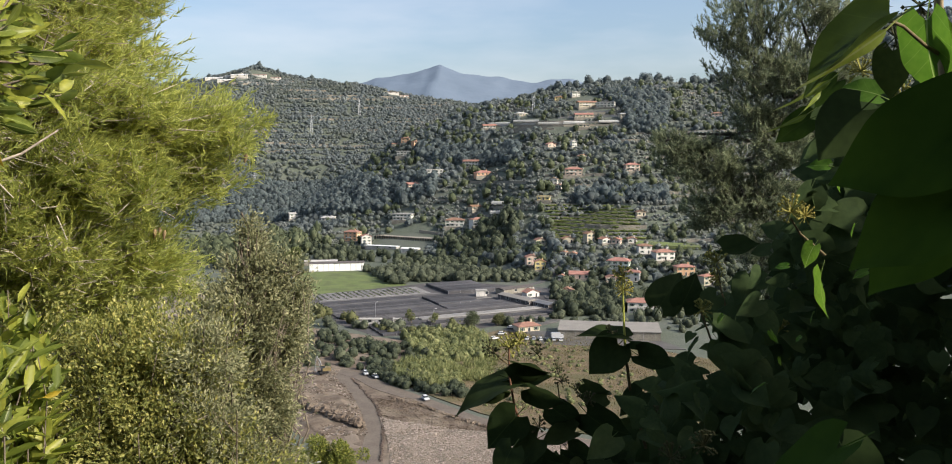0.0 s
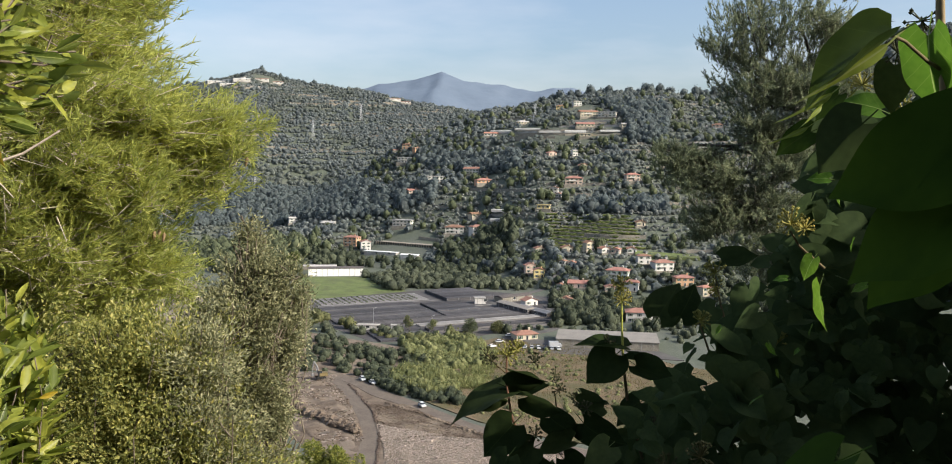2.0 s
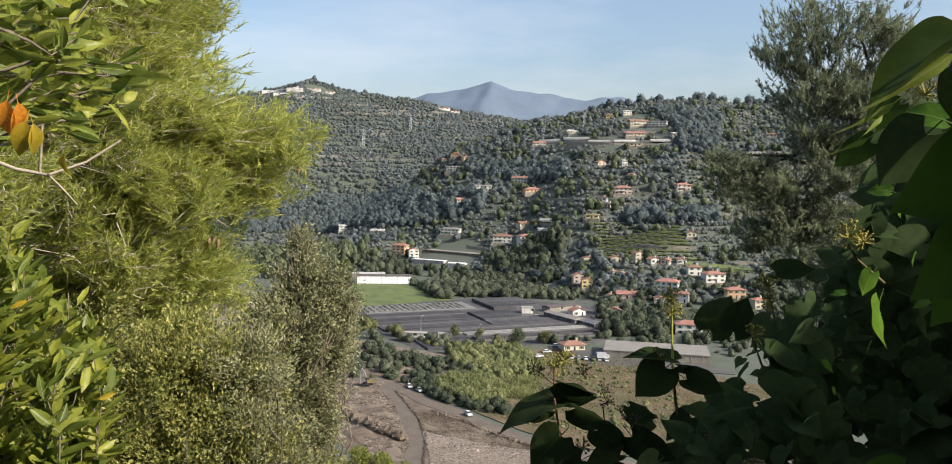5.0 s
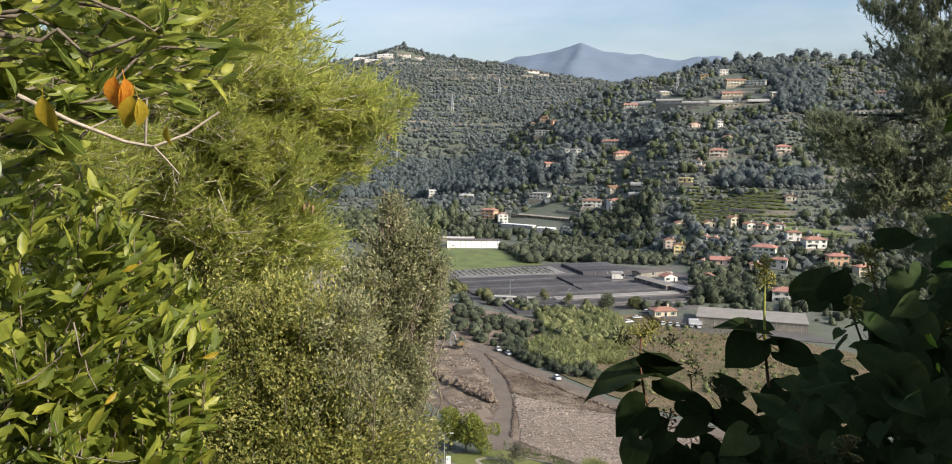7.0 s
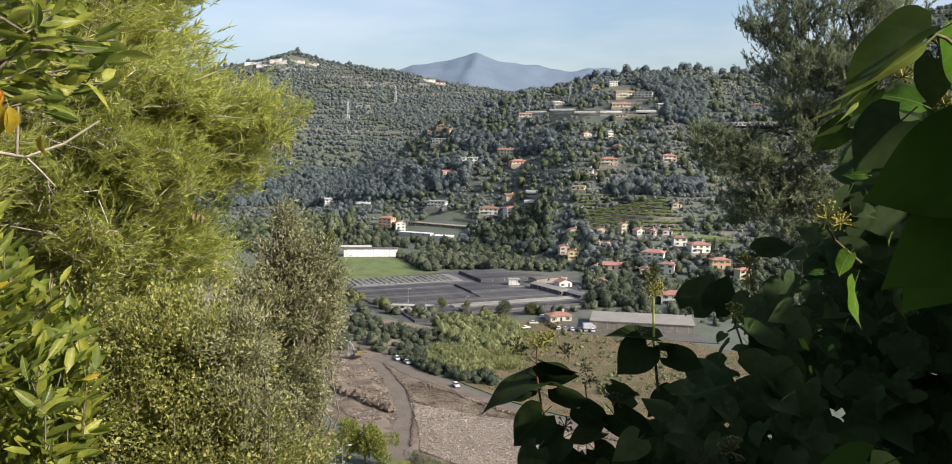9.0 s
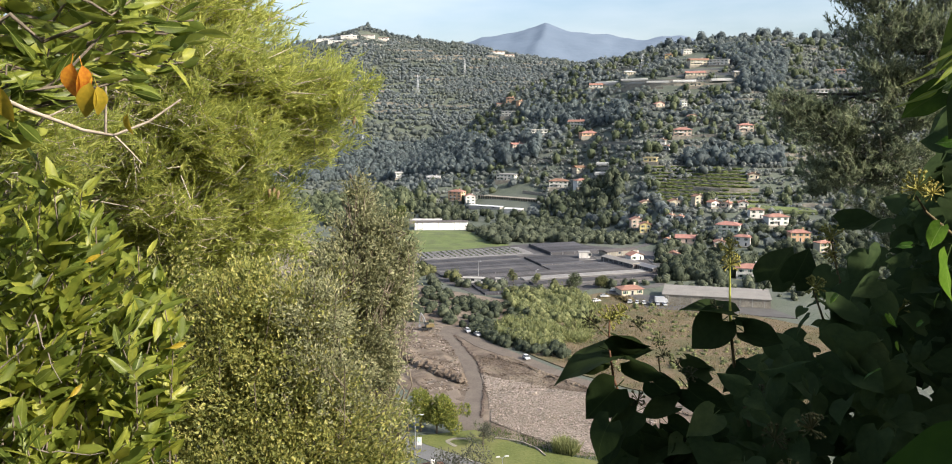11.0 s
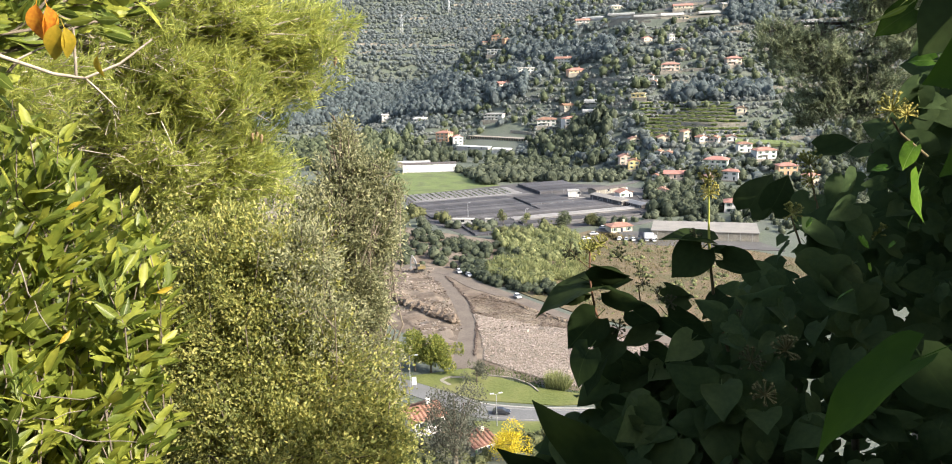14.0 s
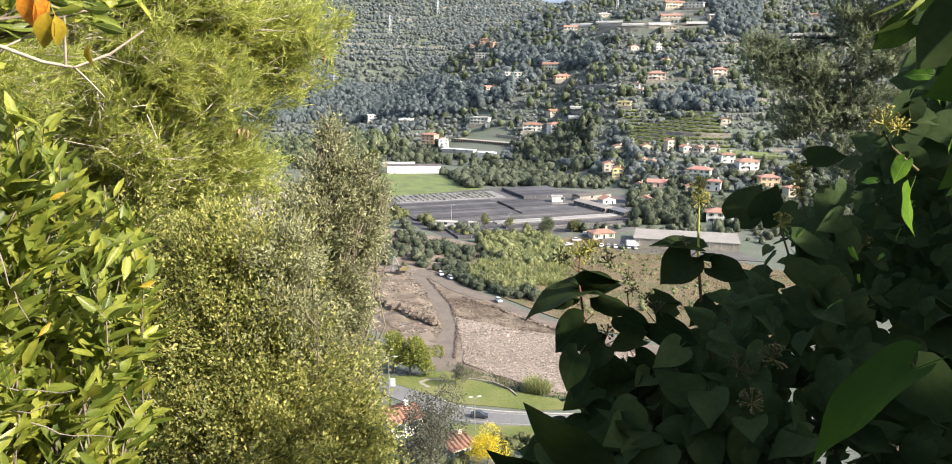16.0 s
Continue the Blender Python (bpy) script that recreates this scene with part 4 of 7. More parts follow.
def house(x, y, w, storeys, wall, roof="red", turn=0.0, d=None, shape="hip", extra="", base=None, chimney=True):
    """A house on the slope: walls, storeys of windows, tiled roof, chimney, terrace base. turn: degrees, 0 faces the river."""
    d = d or max(6.0, min(w * 0.65, 11.0))
    g = float(ground_height(x, y)) if base is None else base
    h = 2.8 * storeys
    if shape == "gable" and w < 10 and y > 400:
        shape = "front"
    ob = thing("house", pose(x, y, g, 0, 0, turn), f"{HOUSE_WORDS[wall]} {STOREYS[storeys]} house with a {ROOF_WORDS[roof]} roof{extra}", "house", "houses of the valley")
    KEEP_OUT.append((x, y, w * 0.5 + 1.5))
    part("wall", boxes((-w / 2, -d / 2, -3.5, w / 2, d / 2, h)), M["plaster_" + wall], ob)
    rise = w * 0.22 if shape == "front" else min(w, d) * 0.2
    part("roof", roof_bm(w, d, h, rise, 0.6, shape), M["roof_" + roof], ob)
    if shape == "front":
        bm = bmesh.new()
        v = [bm.verts.new(q) for q in ((-w / 2, -d / 2, h), (w / 2, -d / 2, h), (0, -d / 2, h + rise * 0.93), (-w / 2, d / 2, h), (w / 2, d / 2, h), (0, d / 2, h + rise * 0.93))]
        for f in ((0, 1, 2), (5, 4, 3), (0, 2, 5, 3), (1, 4, 5, 2)):
            bm.faces.new([v[i] for i in f])
        part("gable", bm, M["plaster_" + wall], ob)
    if shape == "flat":
        part("parapet", boxes((-w / 2 - 0.6, -d / 2 - 0.6, h + 0.3, w / 2 + 0.6, -d / 2 - 0.4, h + 0.75)), M["plaster_" + wall], ob)
        part("parapet", boxes((-w / 2 - 0.6, d / 2 + 0.4, h + 0.3, w / 2 + 0.6, d / 2 + 0.6, h + 0.75)), M["plaster_" + wall], ob)
    elif chimney:
        part("chimney", boxes((w * 0.18, -0.4, h, w * 0.18 + 0.8, 0.4, h + min(w, d) * 0.2 + 1.1), (w * 0.18 - 0.1, -0.5, h + min(w, d) * 0.2 + 1.1, w * 0.18 + 0.9, 0.5, h + min(w, d) * 0.2 + 1.3)), M["plaster_" + wall], ob)
    n = max(2, int(w / 3.6))
    for s in range(storeys):
        for i in range(n):
            u = -w / 2 + w * (i + 0.5) / n
            door = s == 0 and i == n // 2
            add_window(ob, pose(u, -d / 2 - 0.02, 2.8 * s + (0.02 if door else 0.85)), "door" if door else "small", not door)
        for i in range(2):
            v = -d / 4 + d / 2 * i
            add_window(ob, pose(w / 2 + 0.02, v, 2.8 * s + 0.95, 0, 0, 90), "small", w > 11)
    if storeys > 1 and w > 13:
        part("balcony", boxes((-w * 0.3, -d / 2 - 1.5, 2.75, w * 0.12, -d / 2, 2.95), (-w * 0.3, -d / 2 - 1.5, 2.95, w * 0.12, -d / 2 - 1.42, 3.85)), M["plaster_white"], ob)
    part("terrace", boxes((-w / 2 - 1.5, -d / 2 - 2.0, -4.5, w / 2 + 1.5, -d / 2, -0.05)), M["stone"], ob, "rough stone terrace wall")
    return ob


house(56, 967, 14.4, 1, "cream", "grey", 19, shape="hip")
house(106, 1004, 9.4, 2, "yellow", "brown", -6, shape="hip")
house(129, 1018, 10.9, 2, "white", "grey", 15, shape="flat")
house(134, 950, 22.7, 2, "cream", "brown", 13, shape="gable")
house(156, 939, 21.3, 2, "white", "grey", -22, shape="flat")
house(125, 909, 20.5, 1, "cream", "red", 1, shape="gable")
house(168, 891, 11.3, 1, "cream", "grey", 17, shape="gable")
house(17, 948, 15.3, 1, "white", "brown", 0, shape="gable")
house(120, 881, 16.5, 1, "cream", "grey", -7, shape="flat")
house(80, 837, 9.4, 1, "pink", "red", 23, shape="gable")
house(103, 826, 5.7, 2, "white", "grey", 16, shape="gable")
house(237, 1034, 7.9, 1, "white", "grey", -14, shape="gable")
house(189, 949, 6.0, 1, "white", "grey", -25, shape="flat")
house(106, 779, 8.8, 1, "cream", "brown", 26, shape="gable")
house(93, 745, 16.3, 2, "pink", "red", -4, shape="hip")
house(147, 738, 13.1, 2, "pink", "red", 7, shape="hip")
house(258, 889, 6.9, 1, "white", "grey", -27, shape="gable")
house(273, 892, 11.6, 2, "pink", "red", -18, shape="hip")
house(235, 822, 11.7, 2, "white", "grey", -3, shape="flat")
house(252, 790, 11.3, 1, "cream", "grey", -17, shape="flat")
house(236, 762, 11.9, 2, "white", "brown", 19, shape="hip")
house(-88, 998, 10.6, 2, "orange", "red", -12, shape="hip")
house(-102, 1014, 11.4, 1, "cream", "red", 17, shape="gable")
house(-74, 969, 8.4, 2, "orange", "red", 41, shape="hip")
house(-86, 954, 16.6, 2, "white", "grey", -12, shape="flat")
house(-4, 866, 18.2, 2, "white", "red", -20, shape="gable")
house(-45, 859, 17.6, 2, "white", "grey", 8, shape="flat")
house(8, 826, 17.4, 1, "orange", "red", 18, shape="hip")
house(-68, 847, 14.7, 1, "pink", "red", 31, shape="gable")
house(72, 724, 8.1, 2, "white", "brown", -14, shape="gable")
house(77, 716, 5.8, 1, "white", "brown", -34, shape="gable")
house(60, 689, 11.1, 1, "yellow", "grey", -14, shape="flat")
house(-73, 788, 19.6, 2, "white", "grey", -16, shape="flat")
house(-0, 768, 13.3, 1, "cream", "brown", 32, shape="gable")
house(-20, 744, 17.6, 2, "white", "red", -2, shape="hip")
house(2, 718, 14.3, 2, "white", "red", 25, shape="hip")
house(-210, 898, 10.3, 2, "white", "grey", 24, shape="gable")
house(-158, 839, 14.3, 1, "white", "grey", -14, shape="gable")
house(-120, 758, 14.3, 3, "orange", "red", -22, shape="hip")
house(-104, 736, 9.2, 3, "white", "red", 18, shape="gable")
house(133, 630, 7.2, 1, "cream", "red", 2, shape="gable")
house(70, 596, 9.0, 1, "cream", "brown", 10, shape="gable")
house(86, 590, 7.4, 2, "cream", "brown", 23, shape="gable")
house(96, 583, 7.0, 1, "white", "brown", 26, shape="gable")
house(105, 581, 6.6, 1, "pink", "brown", -25, shape="gable")
house(117, 583, 6.7, 1, "white", "brown", -2, shape="gable")
house(50, 610, 7.6, 2, "cream", "red", 14, shape="gable")
house(64, 567, 4.3, 1, "white", "brown", -23, shape="gable")
house(70, 562, 5.6, 1, "white", "brown", -16, shape="gable")
house(41, 577, 8.7, 2, "pink", "red", 12, shape="gable")
house(46, 560, 7.7, 2, "yellow", "red", 3, shape="gable")
house(99, 537, 15.0, 2, "green", "red", -22, shape="hip")
house(122, 564, 9.7, 2, "white", "red", 5, shape="hip")
house(133, 553, 14.2, 2, "white", "red", 12, shape="hip")
house(140, 522, 12.2, 2, "orange", "red", 4, shape="hip")
house(70, 523, 13.8, 1, "pink", "red", -10, shape="gable")
house(58, 523, 4.6, 1, "white", "brown", -26, shape="gable")
house(56, 475, 8.4, 1, "pink", "red", -5, shape="gable")
house(104, 513, 10.5, 2, "white", "red", -28, shape="hip")
house(89, 512, 6.5, 1, "pink", "red", -3, shape="gable")
house(89, 419, 14.0, 2, "white", "red", -9, shape="hip")
house(24, 372, 10.8, 1, "cream", "red", 20, shape="hip")
house(33, 470, 8.6, 1, "white", "red", 26, shape="gable")
house(148, 498, 8.5, 2, "cream", "brown", 23, shape="hip")


# works, sheds and glass in the valley
def ground_at(x, y):
    return float(ground_height(x, y))


def long_shed(x, y, w, d, h, rise, wall, roof, turn, label, name="shed", bays=6, base=None, windows=True):
    """A long low building: walls, pitched roof, ribs and a row of openings."""
    ob = thing(name, pose(x, y, ground_at(x, y) if base is None else base, 0, 0, turn), label, "building")
    KEEP_OUT.append((x, y, w * 0.55 + 2))
    part("wall", boxes((-w / 2, -d / 2, -2.5, w / 2, d / 2, h)), wall, ob)
    part("roof", roof_bm(w, d, h, rise, 0.35, "gable" if rise else "flat"), roof, ob)
    for i in range(bays):
        u = -w / 2 + w * (i + 0.5) / bays
        p = part("rib", boxes((u - 0.12, -d / 2 - 0.12, 0, u + 0.12, -d / 2, h)), M["concrete"], ob)
        if windows and i % 2:
            add_window(ob, pose(u + w / bays / 2, -d / 2 - 0.02, h * 0.45), "wide", False)
    return ob


long_shed(-107, 597, 41, 12, 5.8, 0.5, M["white_sheet"], M["roof_dark"], 8, "long white sheet-clad greenhouse at the meadow's edge", "white_greenhouse", 10, windows=False)
long_shed(-126, 630, 26, 9, 3.0, 0.8, M["stone"], M["roof_grey"], 5, "grey-roofed farm shed behind the white greenhouse", "farm_shed", 5)
long_shed(62, 361, 46, 22, 4.0, 0.0, M["stone"], M["roof_pale"], -9, "long low building with a pale flat roof", "warehouse", 9, windows=False)
long_shed(3, 473, 6.5, 5, 3.6, 0.0, M["plaster_white"], M["roof_grey"], 5, "small white pump house in the nursery", "pump_house", 2)
long_shed(-86, 712, 34, 6, 2.6, 0.0, M["concrete"], M["white_sheet"], -26, "low white slab roof along the lane", "lean_to", 5)
long_shed(-58, 688, 16, 6, 3.0, 0.8, M["plaster_white"], M["white_sheet"], -20, "small white-roofed store beside the lane", "store", 3)
long_shed(24, 451, 30, 7, 2.8, 0.9, M["roof_dark"], M["roof_pale"], -57, "pale corrugated open shed roof", "open_shed", 6)
long_shed(34, 441, 30, 7, 2.4, 0.7, M["roof_dark"], M["pane"], -57, "grey glass lean-to beside the sheds", "glass_lean_to", 6)
long_shed(24, 486, 24, 8, 3.0, 0.8, M["stone"], M["roof_dark"], 38, "grey-roofed packing shed beside the lane", "packing_shed", 5)
long_shed(-54, 392, 11, 3.5, 2.2, 0.0, M["plaster_white"], M["concrete"], -4, "low white office cabin beside the yard", "cabin", 4)
long_shed(-40, 390, 4, 3, 2.6, 0.0, M["plaster_white"], M["concrete"], 0, "small white flat-roofed cabin beside the yard", "cabin", 2)


def bay_mesh(name, length, wide, high, arch, material):
    """One bay of a nursery roof running along x: an arched or ridged skin with thickness and two end walls."""
    k = 7
    w = np.linspace(-1, 1, k)
    prof = np.stack([w * wide / 2, high - arch + arch * np.sqrt(np.maximum(0, 1 - w ** 2)) if arch else high + 0 * w], 1)
    v, f = [], []
    for x in (-length / 2, length / 2):
        v += [(x, -wide / 2, 0)] + [(x, a, b) for a, b in prof] + [(x, wide / 2, 0)]
    n = k + 2
    f = [(i, i + 1, n + i + 1, n + i) for i in range(n - 1)]
    me = bpy.data.meshes.new(name)
    me.from_pydata(v, [], f + [tuple(range(n))[::-1], tuple(range(n, 2 * n))])
    me.materials.append(material)
    return me


def nursery_block(label, cx, cy, length, bays, wide, gap, high, arch, material, turn=-2.0, posts=True, name="shade_house", lift=0.12):
    ob = thing(name, pose(cx, cy, lift, 0, 0, turn), label, "nursery house", "houses of the nursery")
    me = bay_mesh("bay", length, wide, high, arch, material)
    post = tubes("post", [([(0, 0, 0), (0, 0, high)], (0.07, 0.07))], 6)
    post.materials.append(M["metal"])
    for i in range(bays):
        y = (i - (bays - 1) / 2) * (wide + gap)
        b = part("bay", me, None, ob)
        b.location = (0, y, 0.01 * (i % 3))
        if posts and i == 0:
            for u in (-0.5, -0.25, 0, 0.25, 0.5):
                p = part("post", post, None, ob)
                p.location = (u * length, y - wide / 2 - 0.05, 0)
    return ob


# the nursery lies askew to the valley: u runs along its beds, v across them
NURSERY_TURN = 25.0


def nursery_at(u, v):
    a = radians(NURSERY_TURN)
    return -30 + u * math.cos(a) - v * math.sin(a), 440 + u * math.sin(a) + v * math.cos(a)


def beds(label, u0, u1, v0, v1, bays, gap, high, arch, material, name="shade_house", posts=True, lift=0.12):
    x, y = nursery_at((u0 + u1) / 2, (v0 + v1) / 2)
    wide = (v1 - v0 + gap) / bays - gap
    return nursery_block(label, x, y, u1 - u0, bays, wide, gap, high, arch, material, NURSERY_TURN, posts, name, lift)


def strip(name, u0, u1, v0, v1, material, label, lift):
    return plot(name, [nursery_at(u, v) for u, v in ((u0, v0), (u1, v0), (u1, v1), (u0, v1))], material, label, lift=lift)


beds("grey plant tables in long close rows", -50, 20, 40, 66, 10, 1.5, 0.4, 0.12, M["sheet_dim"], "plant_table_rows", False)
beds("wide dark shade-net house with flat bays", -52, 6, 9, 34, 6, 0.6, 0.7, 0.15, M["net"])
beds("dark shade-net house beside the pump house", 8, 34, -4, 24, 6, 0.4, 1.3, 0.25, M["net"])
beds("dark shade-net house with narrow bays", -54, 6, -16, 8, 8, 0.7, 0.7, 0.15, M["net"])
beds("dark low net beds along the grey lane", 8, 52, -20, -5, 5, 0.7, 0.8, 0.15, M["net"])
beds("tall dark shade-net house at the grove's edge", 28, 60, 30, 68, 7, 0.3, 2.0, 0.35, M["net"])
beds("dark plastic tunnels in a long row", -44, 54, -29, -18, 5, 0.9, 0.9, 0.4, M["net"], "tunnel_rows", False)
beds("grey plastic tunnels beside the lane", -16, 62, -39, -33, 3, 0.8, 1.0, 0.6, M["pane"], "tunnel_rows", False)
beds("dark shade-net beds below the cabins", -46, -20, -66, -44, 4, 0.6, 0.9, 0.2, M["net"])
beds("low dark net beds in front of the lane", -16, 58, -52, -45, 3, 0.8, 0.8, 0.2, M["net"])
_r = np.random.default_rng(62)
_rows = [(_u + _r.normal(0, 0.12), _v + _r.normal(0, 0.15)) for _u in np.arange(-48, 16, 3.6) for _v in np.arange(42, 65, 1.3) if _r.uniform() < 0.86]
_xy = np.array([nursery_at(_u, _v) for _u, _v in _rows])
_p = np.column_stack([_xy, np.full(len(_xy), 0.35)])
tagged(new("pot_plants", crowns("pot_plants", _p, _r.uniform(0.24, 0.46, (len(_p), 1)) * np.array([[1, 1, 1.2]]), M["grove_green"], _r)), "dark pot plants standing in rows on the grey tables", "pot plants", kind="stuff")
for _u0, _u1, _v, _w in ((-8, 60, -24.6, 0.7), (-14, 58, -41.5, 0.8), (-12, 56, -54.2, 0.9), (-12, 50, -60, 0.8), (-52, 5, 21.4, 0.6), (-52, 4, -4.2, 0.5)):
    strip("nursery_gutter", _u0, _u1, _v, _v + _w * 0.8, M["yard_pale"], "narrow grey gutter wall between net beds", 0.9)
strip("nursery_lane", -54, 26, 35, 38.5, M["yard_pale"], "pale concrete lane through the nursery", 0.2)
strip("nursery_apron", -20, 66, -32.4, -30, M["kerb"], "pale concrete strip between net houses", 0.2)
strip("nursery_walk", -52, 54, 8.1, 8.9, M["kerb"], "narrow pale path between the beds", 0.2)
strip("nursery_court", -10, 62, -43, -40, M["yard_pale"], "pale concrete court in front of the tunnels", 0.2)
ribbon("farm_lane", [(14, 462), (9, 486), (28, 506), (50, 534), (62, 556)], (5, 5, 5, 5), M["lane"], "grey farm lane up to the village", lift=0.25, thick=0.5)
ribbon("village_lane", [(22, 352), (14, 376), (40, 392), (46, 420), (44, 470), (34, 512)], (5, 5, 5, 5), M["lane"], "grey village lane", lift=0.3, thick=0.5)

# colonnade of the farm terrace
pergola = thing("pergola", pose(-68, 733, 7, 0, 0, -36), "long grey pergola roof on a row of pale pillars", "pergola")
KEEP_OUT.append((-68, 733, 34))
KEEP_OUT.append((-60, 708, 24))
part("roof", boxes((-36, -1, 5.4, 36, 13, 5.75)), M["tan"], pergola)
part("wall", boxes((-36, 12, -4, 36, 13, 5.4)), M["stone"], pergola)
part("terrace", boxes((-38, -10, -6, 38, 13, -0.02)), M["mud"], pergola)
_pillar = boxes((-0.3, -0.3, 0, 0.3, 0.3, 5.4), (-0.4, -0.4, 5.1, 0.4, 0.4, 5.4))
_me = bpy.data.meshes.new("pillar")
_pillar.to_mesh(_me)
_pillar.free()
_me.materials.append(M["plaster_cream"])
for _i in range(24):
    part("pillar", _me, None, pergola).location = (-34.5 + 3 * _i, -0.5, 0)

# glass on the hills
for _x, _y, _w, _t in ((30, 950, 26, -20), (60, 925, 30, -12), (84, 902, 24, -6), (112, 893, 24, -4), (150, 880, 24, 0), (24, 735, 18, -10), (20, 706, 14, -8), (-100, 890, 16, 4)):
    nursery_block("pale hillside glasshouse on a terrace", _x, _y, _w, 2, 3.2, 0.3, 2.6, 1.0, M["sheet_grey"], _t, False, "glasshouse", lift=ground_at(_x, _y) + 0.4)
    KEEP_OUT.append((_x, _y, _w * 0.6))
for _x, _y, _w, _t in ((-455, 1385, 40, 12), (-400, 1345, 34, 10), (-375, 1380, 28, 8), (-352, 1398, 22, 8), (-420, 1330, 30, 10), (-150, 1428, 30, 14), (-128, 1420, 20, 16)):
    long_shed(_x, _y, _w * 0.8, 6, 3.2, 0.8, M["plaster_white"], M["white_sheet"] if _x < -390 else M["roof_brown"], _t, "pale row of buildings on the hilltop", "hilltop_building", 5)


# terraces: dry stone walls that follow the slope
def terrace_wall(name, x0, x1, level, tall, y0, y1, seed, thick=0.6, material="stone"):
    """A dry stone wall along a contour between two bearings of the slope."""
    xs = np.linspace(x0, x1, max(4, int(abs(x1 - x0) / 5)))
    ys = np.linspace(y0, y1, 220)
    z = ground_height(np.repeat(xs[:, None], 220, 1), np.repeat(ys[None], len(xs), 0))
    k = np.argmax(z > level, axis=1)
    y = ys[k]
    for _ in range(2):
        y[1:-1] = (y[:-2] + 2 * y[1:-1] + y[2:]) / 4
    g = ground_height(xs, y)
    if np.ptp(y) > 90 or np.any(k == 0):
        return None
    r = np.random.default_rng(seed)
    top = g + tall * r.uniform(0.8, 1.15, len(xs))
    n = len(xs)
    v = np.concatenate([np.stack([xs, y - thick, g - 2.5], 1), np.stack([xs, y - thick * 0.7, top], 1), np.stack([xs, y + thick, top], 1), np.stack([xs, y + thick * 1.5, g - 1.0], 1)])
    i = np.arange(n - 1)
    f = np.concatenate([np.stack([i + a * n, i + 1 + a * n, i + 1 + (a + 1) * n, i + (a + 1) * n], 1) for a in range(3)])
    ob = new(name, mesh_of(name, v, f, M[material]))
    tagged(ob, "dry stone terrace wall along the slope", "wall", "terraces of the hill")
    return xs, y, g


_r = np.random.default_rng(61)
for _i in range(95):
    _x = _r.uniform(-120, 330)
    terrace_wall("terrace_wall", _x, _x + _r.uniform(25, 80), _r.uniform(14, 175), 2.5, 480, 1090, 100 + _i)
for _i in range(45):
    _x = _r.uniform(-480, -60)
    terrace_wall("terrace_wall", _x, _x + _r.uniform(35, 110), _r.uniform(90, 235), 2.8, 950, 1440, 300 + _i)
for _i, (_x0, _x1, _z, _m) in enumerate(((-475, -385, 236, "plaster_white"), (-460, -350, 228, "concrete"), (-440, -330, 243, "plaster_white"), (-420, -340, 252, "concrete"), (-480, -400, 220, "stone"), (-400, -300, 219, "concrete"), (-170, -110, 196, "plaster_cream"))):
    terrace_wall("terrace_wall", _x0, _x1, _z, 2.6, 1180, 1446, 640 + _i, material=_m)
KEEP_OUT.append((-430, 1385, 30))
KEEP_OUT.append((-375, 1400, 26))
for _i, _z in enumerate((126, 133, 140, 148, 156)):
    terrace_wall("terrace_wall", 92 + 4 * _i, 176, _z, 2.0, 800, 1060, 600 + _i, material="concrete")
terrace_wall("terrace_wall", 24, 70, 126, 2.0, 800, 1010, 620, material="concrete")
terrace_wall("terrace_wall", 100, 160, 122, 2.0, 800, 1010, 622, material="plaster_cream")
terrace_wall("terrace_wall", 98, 150, 137, 2.4, 800, 1010, 621, material="plaster_cream")
KEEP_OUT.append((60, 915, 16))
KEEP_OUT.append((95, 897, 18))
KEEP_OUT.append((135, 995, 24))
KEEP_OUT.append((140, 940, 26))
sheet("vine_terraces", np.arange(62, 128, 3.0), np.arange(604, 655, 2.0), lambda x, y: ground_height(x, y) + 0.25, M["bank_green"], "grassy green terraces under the vines")
_hedges = []
for _i in range(10):
    _w = terrace_wall("terrace_wall", 64, 126, 23.5 + 2.3 * _i, 1.3, 560, 720, 500 + _i)
    if _w:
        _q = np.repeat(np.stack([_w[0], _w[1] - 2.2, _w[2] - 0.6], 1), 4, 0)
        _hedges.append(_q + _r.normal(0, 0.9, _q.shape) * np.array([2, 0.5, 0.1]))
_hedges = np.concatenate(_hedges)
tagged(new("vine_rows", crowns("vine_rows", _hedges, _r.uniform(0.7, 1.2, (len(_hedges), 1)) * np.array([[2.3, 0.7, 0.8]]), M["vine"], _r)), "green rows of vines on stepped terraces", "vines", kind="stuff")
plot("orchard_strip", [(118, 575), (165, 570), (165, 577), (120, 582)], M["field"], "green grass strip above the village", lift=2.0)


